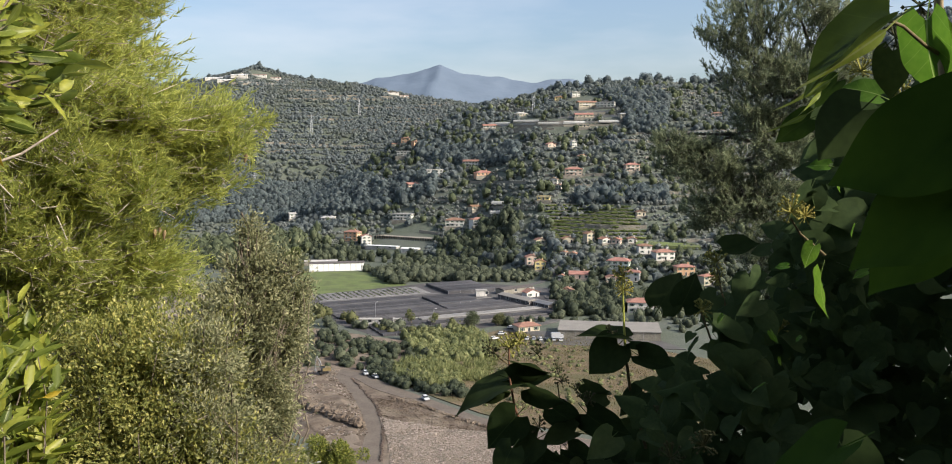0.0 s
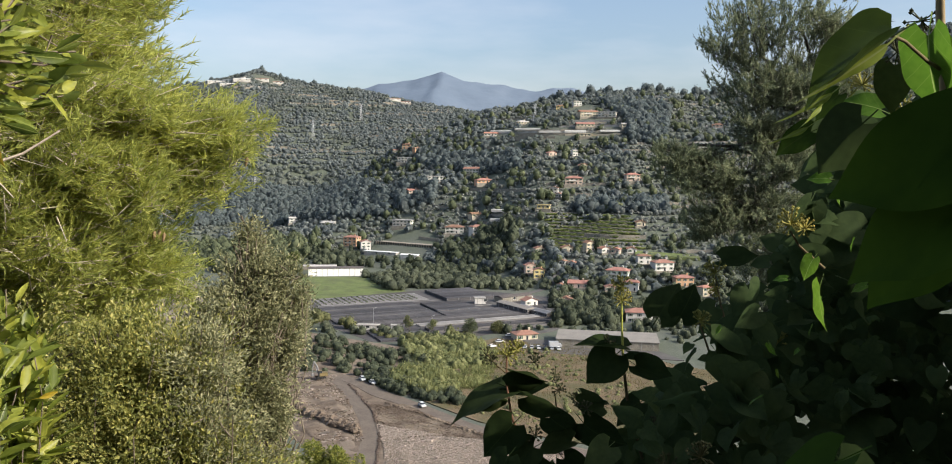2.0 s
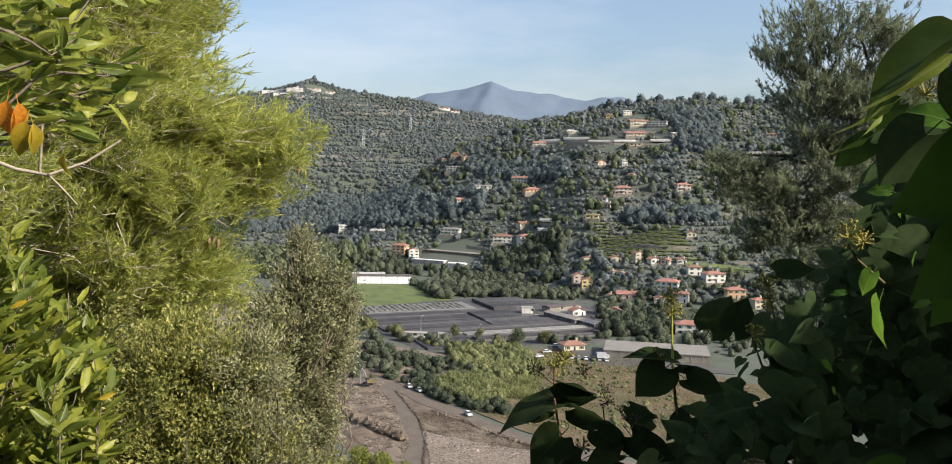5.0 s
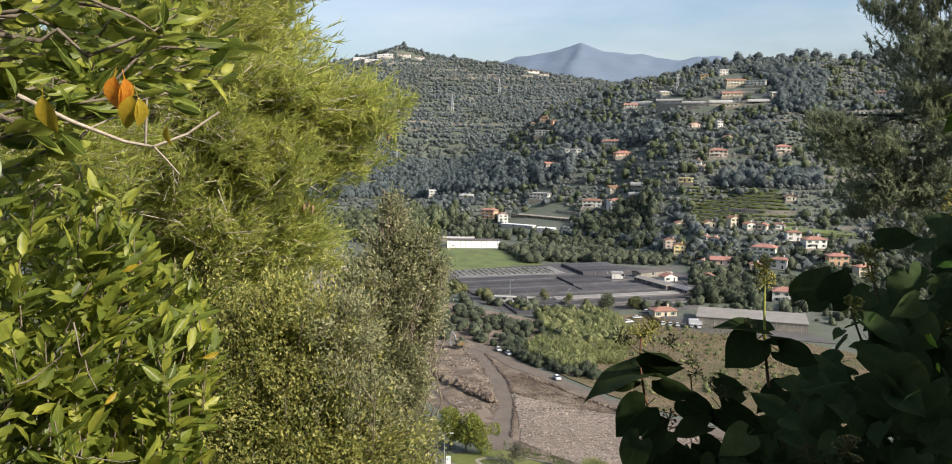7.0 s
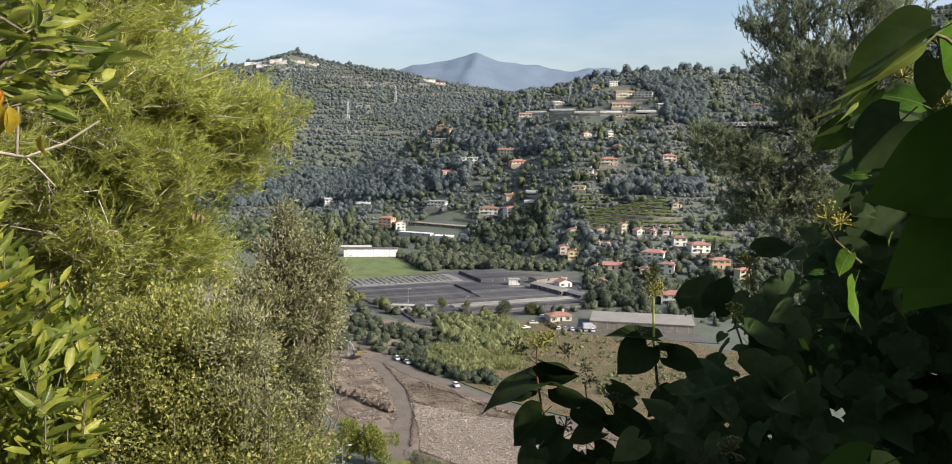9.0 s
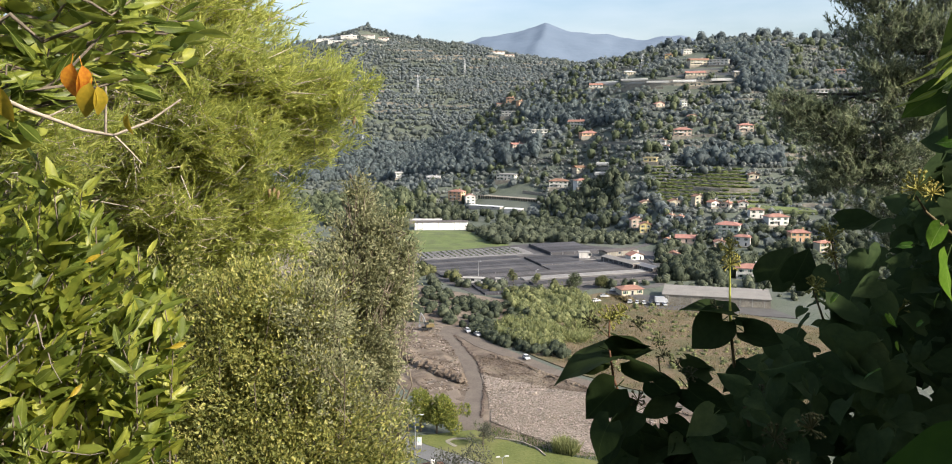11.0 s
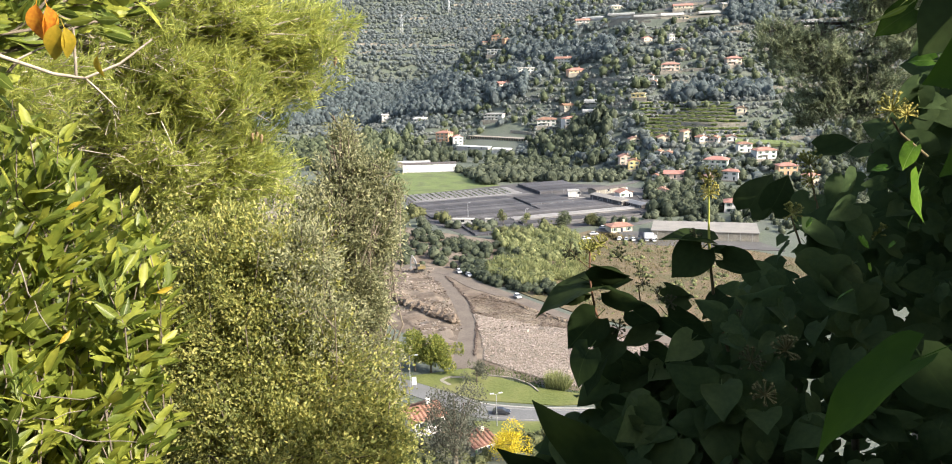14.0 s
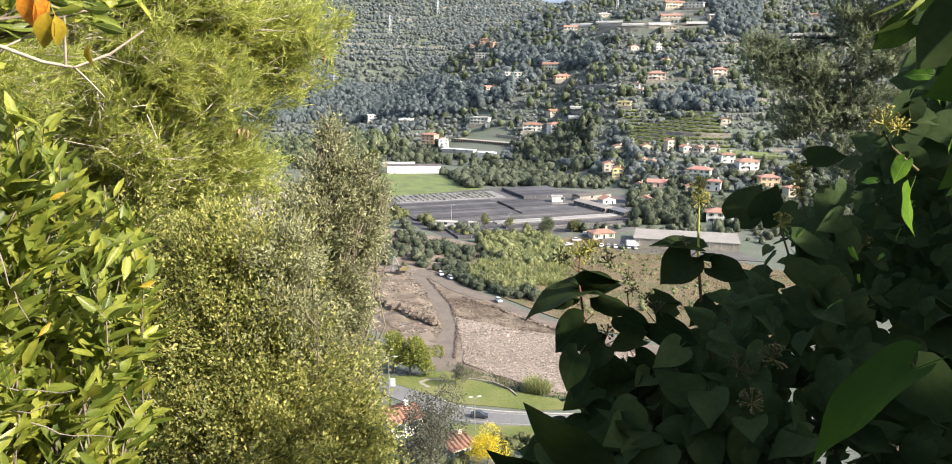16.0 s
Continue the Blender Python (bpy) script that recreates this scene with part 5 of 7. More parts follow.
# pylons and poles
def pylon(x, y, h, label="grey lattice power pylon on the hillside"):
    ob = thing("pylon", pose(x, y, ground_at(x, y)), label, "pylon", "power pylons")
    KEEP_OUT.append((x, y, 4))
    c = [(sx * 1.8, sy * 1.8, -1) for sx, sy in ((-1, -1), (1, -1), (1, 1), (-1, 1))]
    top = [(sx * 0.35, sy * 0.35, h) for sx, sy in ((-1, -1), (1, -1), (1, 1), (-1, 1))]
    for a, b in zip(c, top):
        part("leg", tubes("leg", [([a, b], (0.22, 0.16))], 5), M["steel"], ob)
    braces = []
    for k in range(7):
        t, u = k / 7, (k + 1) / 7
        for i in range(4):
            a, b = np.array(c[i]), np.array(top[i])
            p, q = np.array(c[(i + 1) % 4]), np.array(top[(i + 1) % 4])
            braces.append(([a + (b - a) * t, p + (q - p) * u], (0.1, 0.1)))
    for b in braces:
        part("brace", tubes("brace", [b], 4), M["steel"], ob)
    for z, w in ((0.8, 3.6), (0.9, 2.8), (0.985, 2.0)):
        part("crossarm", boxes((-w, -0.18, h * z, w, 0.18, h * z + 0.35)), M["steel"], ob)
    return ob


pylon(-191, 1301, 27)
pylon(-252, 1212, 27)
pylon(72, 977, 19)
pylon(-295, 1045, 16)


def pole(x, y, h, arm=1.6, heads=1, name="street_lamp", label="tall grey street lamp", base=None, turn=0):
    ob = thing(name, pose(x, y, ground_at(x, y) if base is None else base, 0, 0, turn), label, "lamp", "street lamps")
    part("post", tubes("post", [([(0, 0, -0.5), (0, 0, 0.8), (0, 0, h)], (0.16, 0.12, 0.07))], 8), M["metal"], ob)
    for s in (1, -1)[:heads]:
        part("arm", tubes("arm", [([(0, 0, h - 0.3), (s * arm * 0.5, 0, h + 0.15), (s * arm, 0, h + 0.2)], (0.05, 0.04))], 6), M["metal"], ob)
        part("lamp_head", boxes((s * arm - 0.45, -0.2, h + 0.1, s * arm + 0.45, 0.2, h + 0.28), bevel=0.05), M["paint_white"], ob)
    return ob


pole(-16.0, 161.2, 8.2, 1.0, 2, label="street lamp with two heads beside the road", base=0.2, turn=20)
pole(-39.5, 180.5, 9.5, 1.8, 1, base=0.1)
pole(-53, 405, 8.5, 1.2, 1)
pole(-22, 398, 6.0, 1.0, 1)
pole(-95, 430, 7.0, 1.0, 1)
sign = thing("road_sign_board", pose(-38.8, 181.8, 0.1, 0, 0, 12), "white upright notice board on two posts", "sign")
part("board", boxes((-0.6, -0.06, 1.2, 0.6, 0.06, 3.3), bevel=0.03), M["paint_white"], sign)
part("panel", boxes((-0.4, -0.075, 2.2, 0.4, -0.062, 3.0)), M["plaster_blue"], sign, "pale printed panel")
for _s in (-0.5, 0.5):
    part("post", tubes("post", [([(_s, 0, -0.3), (_s, 0, 1.3)], (0.05, 0.05))], 6), M["metal"], sign)

# road markings
for _n, (_x0, _y0, _x1, _y1) in enumerate(((-10, 170.9, 6, 171.3), (-10, 165.6, 6, 165.9))):
    ribbon("edge_line", [(_x0 - 10, _y0 + 1.3), (_x0, _y0), (_x1, _y1), (_x1 + 34, _y1 + 2.4)], (0.13, 0.13), M["concrete"], "worn pale edge line on the road", lift=0.31, thick=0.02)


# cars
def car(x, y, turn, paint, words, z=None, length=4.2):
    ob = thing("car", pose(x, y, (ground_at(x, y) if z is None else z), 0, 0, turn), f"small {words} car parked on the ground", "car", "parked cars")
    k = length / 4.2
    prof = [(-2.1, 0.35), (-2.1, 0.85), (-1.95, 0.98), (-1.2, 1.02), (1.1, 0.98), (1.9, 0.82), (2.1, 0.68), (2.1, 0.35)]
    bm = bmesh.new()
    side = [[bm.verts.new((px * k, s * (0.84 if 0.3 < pz < 0.95 else 0.78), pz)) for px, pz in prof] for s in (-1, 1)]
    bm.faces.new(side[0])
    bm.faces.new(side[1][::-1])
    for i in range(len(prof)):
        n = (i + 1) % len(prof)
        bm.faces.new((side[0][n], side[0][i], side[1][i], side[1][n]))
    bmesh.ops.recalc_face_normals(bm, faces=bm.faces)
    bmesh.ops.bevel(bm, geom=list(bm.edges), offset=0.05, segments=2, affect="EDGES")
    body = part("body", bm, paint, ob)
    bm = bmesh.new()
    for zz, (a, b, w) in ((1.0, (-1.85, 1.05, 0.76)), (1.44, (-1.35, 0.35, 0.62))):
        for px, py in ((a, -w), (b, -w), (b, w), (a, w)):
            bm.verts.new((px * k, py, zz))
    v = list(bm.verts)
    for f in ((3, 2, 1, 0), (0, 1, 5, 4), (1, 2, 6, 5), (2, 3, 7, 6), (3, 0, 4, 7)):
        bm.faces.new([v[i] for i in f])
    part("cabin_glass", bm, M["window"], ob, "dark glazed cabin")
    part("roof", boxes((-1.38 * k, -0.63, 1.43, 0.38 * k, 0.63, 1.5), bevel=0.03), paint, ob)
    for sx in (-1.3, 1.3):
        for sy in (-0.8, 0.8):
            w = part("wheel", tubes("wheel", [([(sx * k, sy - 0.1, 0.31), (sx * k, sy + 0.1, 0.31)], (0.31, 0.31))], 14), M["rubber"], ob)
            part("rim", tubes("rim", [([(sx * k, sy - 0.115, 0.31), (sx * k, sy + 0.115, 0.31)], (0.18, 0.18))], 10), M["metal"], w)
    for sy in (-0.55, 0.55):
        part("headlight", boxes((2.05 * k, sy - 0.18, 0.62, 2.12 * k, sy + 0.18, 0.76), bevel=0.02), M["paint_white"], ob)
    return ob


car(-42.6, 293.5, -70, M["paint_white"], "white", 0.3, 3.9)
car(-38.2, 288.6, -62, M["paint_silver"], "silver", 0.3, 3.9)
car(-17.6, 260.5, -66, M["paint_white"], "white", 0.3, 3.8)
car(-15.6, 168.6, -3, M["paint_dark"], "dark grey", 0.2)
for _i, (_c, _w) in enumerate((("paint_white", "white"), ("paint_grey", "grey"), ("paint_white", "white"), ("paint_dark", "dark"), ("paint_grey", "silver-grey"), ("paint_white", "white"))):
    car(23 + 3.0 * _i, 351 - 0.6 * _i, 80 + 6 * (_i % 3), M[_c], _w, 0.36)
car(12, 362, 10, M["paint_white"], "white", 0.3)
car(8, 352, 30, M["paint_white"], "white", 0.3)
car(17, 376, 5, M["paint_white"], "white", 0.35)

# box van in the yard
van = thing("box_van", pose(36.5, 351.5, 0.36, 0, 0, 6), "grey box van parked in the village yard", "van")
part("cargo_box", boxes((-2.6, -1.1, 0.7, 1.7, 1.1, 3.1), bevel=0.06), M["paint_grey"], van)
part("cab", boxes((1.75, -1.0, 0.5, 3.2, 1.0, 2.1), bevel=0.2), M["paint_grey"], van)
part("windscreen", boxes((3.1, -0.85, 1.3, 3.23, 0.85, 1.95), bevel=0.03), M["window"], van, "dark windscreen")
part("chassis", boxes((-2.6, -0.8, 0.4, 3.1, 0.8, 0.68)), M["rubber"], van)
for _x in (-1.6, 2.4):
    for _y in (-0.95, 0.95):
        _wh = part("wheel", tubes("wheel", [([(_x, _y - 0.13, 0.42), (_x, _y + 0.13, 0.42)], (0.42, 0.42))], 14), M["rubber"], van)
        part("rim", tubes("rim", [([(_x, _y - 0.14, 0.42), (_x, _y + 0.14, 0.42)], (0.22, 0.22))], 10), M["metal"], _wh)

# excavator
digger = thing("excavator", pose(-58.8, 293.5, 0.9, 0, 0, 20), "yellow tracked excavator with its grey boom raised", "excavator")
for _s in (-1.1, 1.1):
    _tr = part("track", boxes((-1.9, _s - 0.3, 0, 1.9, _s + 0.3, 0.85), bevel=0.25), M["rubber"], digger)
    for _x in (-1.3, -0.45, 0.45, 1.3):
        part("roller", tubes("roller", [([(_x, _s - 0.34, 0.32), (_x, _s + 0.34, 0.32)], (0.22, 0.22))], 10), M["steel_dark"], _tr)
part("house", boxes((-0.6, -1.3, 0.95, 2.3, 1.3, 2.3), bevel=0.14), M["digger"], digger)
part("cab", boxes((-0.9, -1.25, 1.0, 0.5, -0.2, 3.1), bevel=0.1), M["window"], digger, "dark glazed cab")
part("cab_roof", boxes((-0.95, -1.3, 3.1, 0.55, -0.15, 3.22), bevel=0.04), M["digger"], digger)
part("counterweight", boxes((2.3, -1.2, 1.0, 2.75, 1.2, 2.2), bevel=0.12), M["digger"], digger)
part("boom", tubes("boom", [([(-0.5, 0.3, 1.8), (-1.1, 0.3, 4.4), (-2.3, 0.3, 6.6)], (0.42, 0.32))], 6), M["steel_dark"], digger)
part("ram", tubes("ram", [([(-0.9, 0.3, 1.7), (-1.7, 0.3, 4.4)], (0.12, 0.08))], 6), M["steel"], digger)
part("stick", tubes("stick", [([(-2.3, 0.3, 6.6), (-2.9, 0.3, 4.2), (-2.9, 0.3, 2.0)], (0.3, 0.2))], 6), M["steel_dark"], digger)
part("bucket", boxes((-3.4, -0.35, 0.9, -2.4, 0.95, 2.0), bevel=0.2), M["steel_dark"], digger)


# trees by the road
def card_tree(x, y, h, rad, material, words, n=2600, leaf=0.4, name="tree", seed=1, low=0.25, z=None, lobes=9):
    """A tree in the middle distance: tapered trunk, limbs and a crown of many leaf sprays in uneven lobes."""
    r = np.random.default_rng(seed)
    g = ground_at(x, y) if z is None else z
    ob = thing(name, pose(x, y, g), words, "tree", "trees by the road")
    part("trunk", tubes("trunk", [([(0, 0, -0.6), (0.1, 0, h * 0.3), (0.2, 0.1, h * 0.75)], (0.035 * h, 0.008 * h))], 8), M["bark"], ob)
    c = np.stack([r.normal(0, 0.5, lobes) * rad, r.normal(0, 0.5, lobes) * rad, h * (low + (0.9 - low) * r.uniform(0.1, 1, lobes))], 1)
    c[:, :2] *= (1.25 - 0.8 * (c[:, 2:] / h))
    limbs = [(bend((0.1, 0, h * r.uniform(0.15, 0.5)), q, -0.2, 5, 0.1, r), (0.012 * h, 0.004 * h)) for q in c]
    part("branchwork", tubes("branchwork", limbs, 5), M["bark"], ob)
    which = r.integers(0, lobes, n)
    u = unit(r.normal(0, 1, (n, 3)))
    p = c[which] + u * rad * 0.48 * r.uniform(0.25, 1, (n, 1)) ** 0.5
    v, f = leaves(p, u + r.normal(0, 0.6, (n, 3)) + np.array([0, 0, 0.2]), r.normal(0, 1, (n, 3)) + np.array([0, 0, 0.8]), leaf * r.uniform(0.6, 1.4, n), leaf * 0.55 * r.uniform(0.7, 1.3, n))
    part("crown", mesh_of("crown", v, f, material), None, ob)
    return ob


card_tree(-41, 194, 10.5, 4.8, M["pine_green"], "bright green young pine beside the river road", 3400, 0.6, "pine_sapling", 1)
card_tree(-36.5, 193, 10, 4.4, M["pine_green"], "bright green pine near the road bend", 3200, 0.6, "pine_sapling", 2)
card_tree(-32.0, 192.5, 7.5, 3.6, M["pine_green"], "low bright green pine by the lawn", 2400, 0.55, "pine_sapling", 3)
card_tree(-46, 190, 9, 3.8, M["pine_green"], "green pine at the roadside", 3000, 0.6, "pine_sapling", 4)
card_tree(-20.5, 128, 20, 6.2, M["leaf_grey"], "feathery grey-green tree above the road", 8000, 0.42, "grey_tree", 5, 0.15, None, 16)
card_tree(-23.5, 186.5, 6, 2.4, M["leaf_grey"], "small grey-green tree on the lawn", 1600, 0.35, "grey_tree", 6)
card_tree(-11.3, 140, 7.0, 4.8, M["leaf_yellow"], "golden yellow autumn tree below the road", 3200, 0.34, "yellow_tree", 7, 0.3)
card_tree(-33, 389, 8, 2.2, M["reed_bush"], "slim pale green tree beside the nursery yard", 1600, 0.5, "slim_tree", 8)
card_tree(-21, 388, 5, 2.6, M["reed_bush"], "small rounded tree beside the yard", 1300, 0.5, "slim_tree", 9)
card_tree(-2, 384, 6.5, 4.6, M["broadleaf_far"], "rounded grey-green tree beside the tunnels", 2400, 0.6, "round_tree", 10)
card_tree(10.5, 384, 5.5, 3.8, M["bank_green"], "rounded green tree near the red roof", 2400, 0.6, "round_tree", 11)
card_tree(-145, 625, 15, 4, M["lush"], "tall pointed cypress-like tree behind the meadow", 2400, 0.9, "tall_tree", 12)
card_tree(-148, 618, 12, 4, M["lush"], "tall green tree behind the meadow", 2200, 0.9, "tall_tree", 13)


def tile_rows(ob, w, d, h, rise, n, over=0.6):
    """Raised rows of roof tiles running down both slopes of a gable roof."""
    a, b = w / 2 + over, d / 2 + over
    slope = math.atan2(rise, b)
    long = math.hypot(rise, b)
    me = bpy.data.meshes.new("roof_tile")
    bm = boxes((-a / n * 0.42, 0, 0, a / n * 0.42, long, 0.09), bevel=0.03)
    bm.to_mesh(me)
    bm.free()
    me.materials.append(M["tile_old"])
    for i in range(n):
        x = -a + 2 * a * (i + 0.5) / n
        part("roof_tile", me, None, ob).matrix_basis = pose(x, -b, h + 0.23, math.degrees(slope), 0, 0)
        part("roof_tile", me, None, ob).matrix_basis = pose(x, b, h + 0.23, math.degrees(slope), 0, 180)


_h = house(-32.6, 158.5, 7.6, 2, "white", "brown", 38, d=8, shape="gable", extra=" below the road", base=-0.7)
tile_rows(_h, 7.6, 8, 5.6, 1.6, 9)
_h = house(-19.2, 149, 5.0, 1, "cream", "red", 40, d=6.5, shape="gable", extra=" beside the yellow tree", base=1.0)
tile_rows(_h, 5.0, 6.5, 2.8, 1.3, 6)


# woods, olive groves and bushes of the valley
def clear_of_houses(x, y):
    ok = np.ones(len(x), bool)
    for hx, hy, r in KEEP_OUT:
        ok &= ((x - hx) / (r - 0.8)) ** 2 + ((y - hy + 2) / (r + 1.2)) ** 2 > 1
    return ok


def scatter(n, x0, x1, y0, y1, seed, keep):
    r = np.random.default_rng(seed)
    x, y = r.uniform(x0, x1, n), r.uniform(y0, y1, n)
    ok = keep(x, y) & clear_of_houses(x, y)
    x, y = x[ok], y[ok]
    return np.stack([x, y, ground_height(x, y) - 0.3], 1), r


def inside(poly, x, y):
    ok = np.zeros(len(x), bool)
    for (ax, ay), (bx, by) in zip(poly, poly[1:] + poly[:1]):
        if ay != by:
            ok ^= ((ay > y) != (by > y)) & (x < (bx - ax) * (y - ay) / (by - ay) + ax)
    return ok


def in_view(x, y):
    return (x > -0.75 * y - 30) & (x < 0.72 * y + 40)


def far_trees(name, pts, r, radius, tall, material, label, sprays=46):
    s = np.minimum(r.lognormal(0, 0.28, (len(pts), 1)), 1.55) * radius
    size = np.concatenate([s, s * r.uniform(0.85, 1.15, (len(pts), 1)), s * r.uniform(tall * 0.75, tall * 1.25, (len(pts), 1))], 1)
    return tagged(new(name, tree_crowns(name, pts, size, material, r, sprays)), label, "trees", kind="stuff")


GROVES = [[(-40, 690), (90, 640), (120, 760), (0, 840), (-70, 800)], [(60, 560), (180, 540), (260, 640), (120, 680)], [(150, 640), (330, 620), (340, 820), (160, 840)]]
TERRACED = [(60, 602), (128, 600), (128, 650), (62, 656)]


def groves(x, y):
    return inside(GROVES[0], x, y) | inside(GROVES[1], x, y) | inside(GROVES[2], x, y) | (ripple(x, y, 60, 9.0) > 0.25)


def hill(x, y):
    return (ground_height(x, y) > 2.5) & (y > 420) & in_view(x, y) & ~inside(TERRACED, x, y)


def in_rows(x, y, step, fill):
    """Along the contours: trees stand in rows on their terraces."""
    z = ground_height(x, y) + 1.5 * ripple(x, y, 90, 4.0)
    return (z / step) % 1 < fill


THICK_WOODS = [[(-368, 966), (-300, 1046), (-196, 1101), (-102, 877), (-43, 869), (-43, 809), (-96, 825), (-151, 847), (-278, 967), (-344, 903)],
               [(-75, 978), (-21, 925), (47, 869), (48, 813), (-20, 878), (-72, 936)], [(90, 699), (167, 692), (162, 655), (90, 677)], [(156, 1039), (239, 971), (199, 831), (164, 849), (170, 919)]]


def thick(x, y):
    return inside(THICK_WOODS[0], x, y) | inside(THICK_WOODS[1], x, y) | inside(THICK_WOODS[2], x, y) | inside(THICK_WOODS[3], x, y)


# hillside trees carry the haze in their foliage colour
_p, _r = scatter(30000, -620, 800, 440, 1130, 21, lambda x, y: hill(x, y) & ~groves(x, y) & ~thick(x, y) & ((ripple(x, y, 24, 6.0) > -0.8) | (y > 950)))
far_trees("hill_woods", _p, _r, 2.7, 0.95, M["woods"], "pine and oak woods on the hillsides, haze in their colour", 20)
# thick woods: darker species tone that also stands in for the folds' shade
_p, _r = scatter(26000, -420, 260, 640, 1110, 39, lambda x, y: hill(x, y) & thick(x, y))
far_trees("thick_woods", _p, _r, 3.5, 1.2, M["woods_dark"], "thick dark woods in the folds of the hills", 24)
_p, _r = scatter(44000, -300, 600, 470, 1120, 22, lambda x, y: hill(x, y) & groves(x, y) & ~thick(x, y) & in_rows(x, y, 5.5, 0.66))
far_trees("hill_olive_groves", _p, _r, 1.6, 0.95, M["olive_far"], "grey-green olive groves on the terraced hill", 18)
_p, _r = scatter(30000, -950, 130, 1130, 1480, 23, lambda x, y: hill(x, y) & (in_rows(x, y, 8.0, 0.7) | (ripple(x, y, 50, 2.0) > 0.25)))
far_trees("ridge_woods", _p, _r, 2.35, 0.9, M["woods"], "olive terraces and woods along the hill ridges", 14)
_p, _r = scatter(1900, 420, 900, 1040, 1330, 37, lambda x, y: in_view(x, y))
far_trees("ridge_woods", _p, _r, 3.4, 1.0, M["woods"], "woods on the high east ridge, haze in their colour", 16)
_p, _r = scatter(900, 90, 360, 1040, 1130, 52, lambda x, y: np.abs(y - 1080 - 0.12 * x) < 9)
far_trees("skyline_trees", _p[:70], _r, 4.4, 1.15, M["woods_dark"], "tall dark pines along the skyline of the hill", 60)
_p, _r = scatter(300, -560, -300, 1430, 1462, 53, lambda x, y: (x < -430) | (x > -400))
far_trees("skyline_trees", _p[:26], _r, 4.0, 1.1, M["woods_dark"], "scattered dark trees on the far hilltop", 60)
_p, _r = scatter(1100, -160, 320, 560, 1060, 24, lambda x, y: hill(x, y))
far_trees("hill_broadleaf", _p, _r, 3.0, 1.25, M["broadleaf_far"], "brighter green broadleaf trees among the houses")

_p, _r = scatter(500, -40, 60, 620, 720, 33, lambda x, y: ((x - 8) / 30) ** 2 + ((y - 668) / 26) ** 2 < 1)
far_trees("dark_copse", _p, _r, 3.2, 1.5, M["woods_near"], "dense dark copse on the hill spur", 60)

# valley floor
_p, _r = scatter(600, -95, 5, 520, 600, 25, lambda x, y: inside([(-84, 586), (-20, 590), (8, 560), (0, 530), (-35, 532), (-52, 512)], x, y))
far_trees("valley_olive_grove", _p, _r, 2.9, 1.0, M["grove_green"], "rounded grey-green olive trees beside the meadow", 90)
_p, _r = scatter(1500, -330, 300, 560, 760, 26, lambda x, y: (ground_height(x, y) < 12) & in_view(x, y) & ~inside([(-140, 540), (-70, 540), (-70, 640), (-140, 640)], x, y) & (y > 600))
far_trees("valley_woods", _p, _r, 3.0, 1.25, M["woods_near"], "dark trees along the foot of the hills")
_p, _r = scatter(700, -340, -140, 620, 820, 54, lambda x, y: inside([(-310, 640), (-165, 640), (-150, 760), (-230, 810), (-330, 770)], x, y))
far_trees("poplar_grove", _p, _r, 4.0, 1.45, M["broadleaf_far"], "fresh green broadleaf trees on the far bank", 60)
_p, _r = scatter(620, 0, 118, 360, 520, 55, lambda x, y: inside([(44, 396), (58, 420), (60, 500), (48, 512), (46, 440), (36, 402)], x, y) | inside([(42, 378), (98, 362), (116, 396), (62, 406)], x, y) | inside([(2, 384), (12, 378), (40, 392), (38, 400), (14, 392)], x, y))
far_trees("lane_bushes", _p, _r, 1.7, 1.1, M["grove_green"], "dark bushes along the village lane", 70)
_p, _r = scatter(700, 40, 200, 400, 560, 27, lambda x, y: (x > 48 + (y - 400) * 0.05))
far_trees("village_trees", _p, _r, 2.3, 1.2, M["woods_near"], "dark garden trees between the village houses", 90)
_p, _r = scatter(420, 10, 140, 395, 540, 31, lambda x, y: inside([(44, 408), (92, 400), (102, 462), (62, 492), (44, 476)], x, y))
far_trees("village_thicket", _p, _r, 2.6, 1.3, M["woods_near"], "dark thicket below the village", 110)
# far bank bushes: dark foliage tone stands in for the bank's shade
_p, _r = scatter(850, -150, 40, 300, 400, 28, lambda x, y: inside([(-110, 330), (-95, 312), (-60, 306), (-36, 292), (-24, 282), (-16, 300), (-22, 335), (-55, 350), (-70, 372), (-105, 400)], x, y))
far_trees("bank_thicket", _p, _r, 1.9, 0.95, M["woods_near"], "bushes on the far river bank, darkened in colour for shade", 110)
_p, _r = scatter(900, -52, 0, 258, 306, 56, lambda x, y: inside([(-46, 303), (-40, 293.5), (-31, 279.5), (-23, 271), (-13, 266), (-6, 262), (-2, 268), (-18, 284), (-34, 300)], x, y))
far_trees("verge_bushes", _p, _r, 1.35, 1.05, M["woods_near"], "dark bushes hanging over the edge of the river road", 100)
_p, _r = scatter(600, -200, 40, 350, 480, 29, lambda x, y: inside([(-110, 400), (-60, 388), (-40, 366), (-20, 352), (-8, 372), (-30, 366), (-62, 398), (-100, 440), (-130, 480)], x, y))
far_trees("bank_bushes", _p, _r, 2.2, 1.15, M["bank_green"], "green bushes round the nursery yard", 110)
_p, _r = scatter(1300, -420, -120, 330, 640, 30, lambda x, y: in_view(x, y) & (x < -0.24 * y - 30) & ~((x > -0.52 * y) & (x < -0.3 * y)))
far_trees("left_bank_trees", _p, _r, 3.4, 1.2, M["lush"], "green trees on the west bank of the river")
_p, _r = scatter(2600, -110, 110, 20, 165, 32, lambda x, y: ~((x > -42) & (x < 14) & (y > 150)) & (ground_height(x, y) < 60) & (80 - ground_height(x, y) > 0.62 * y + 5))
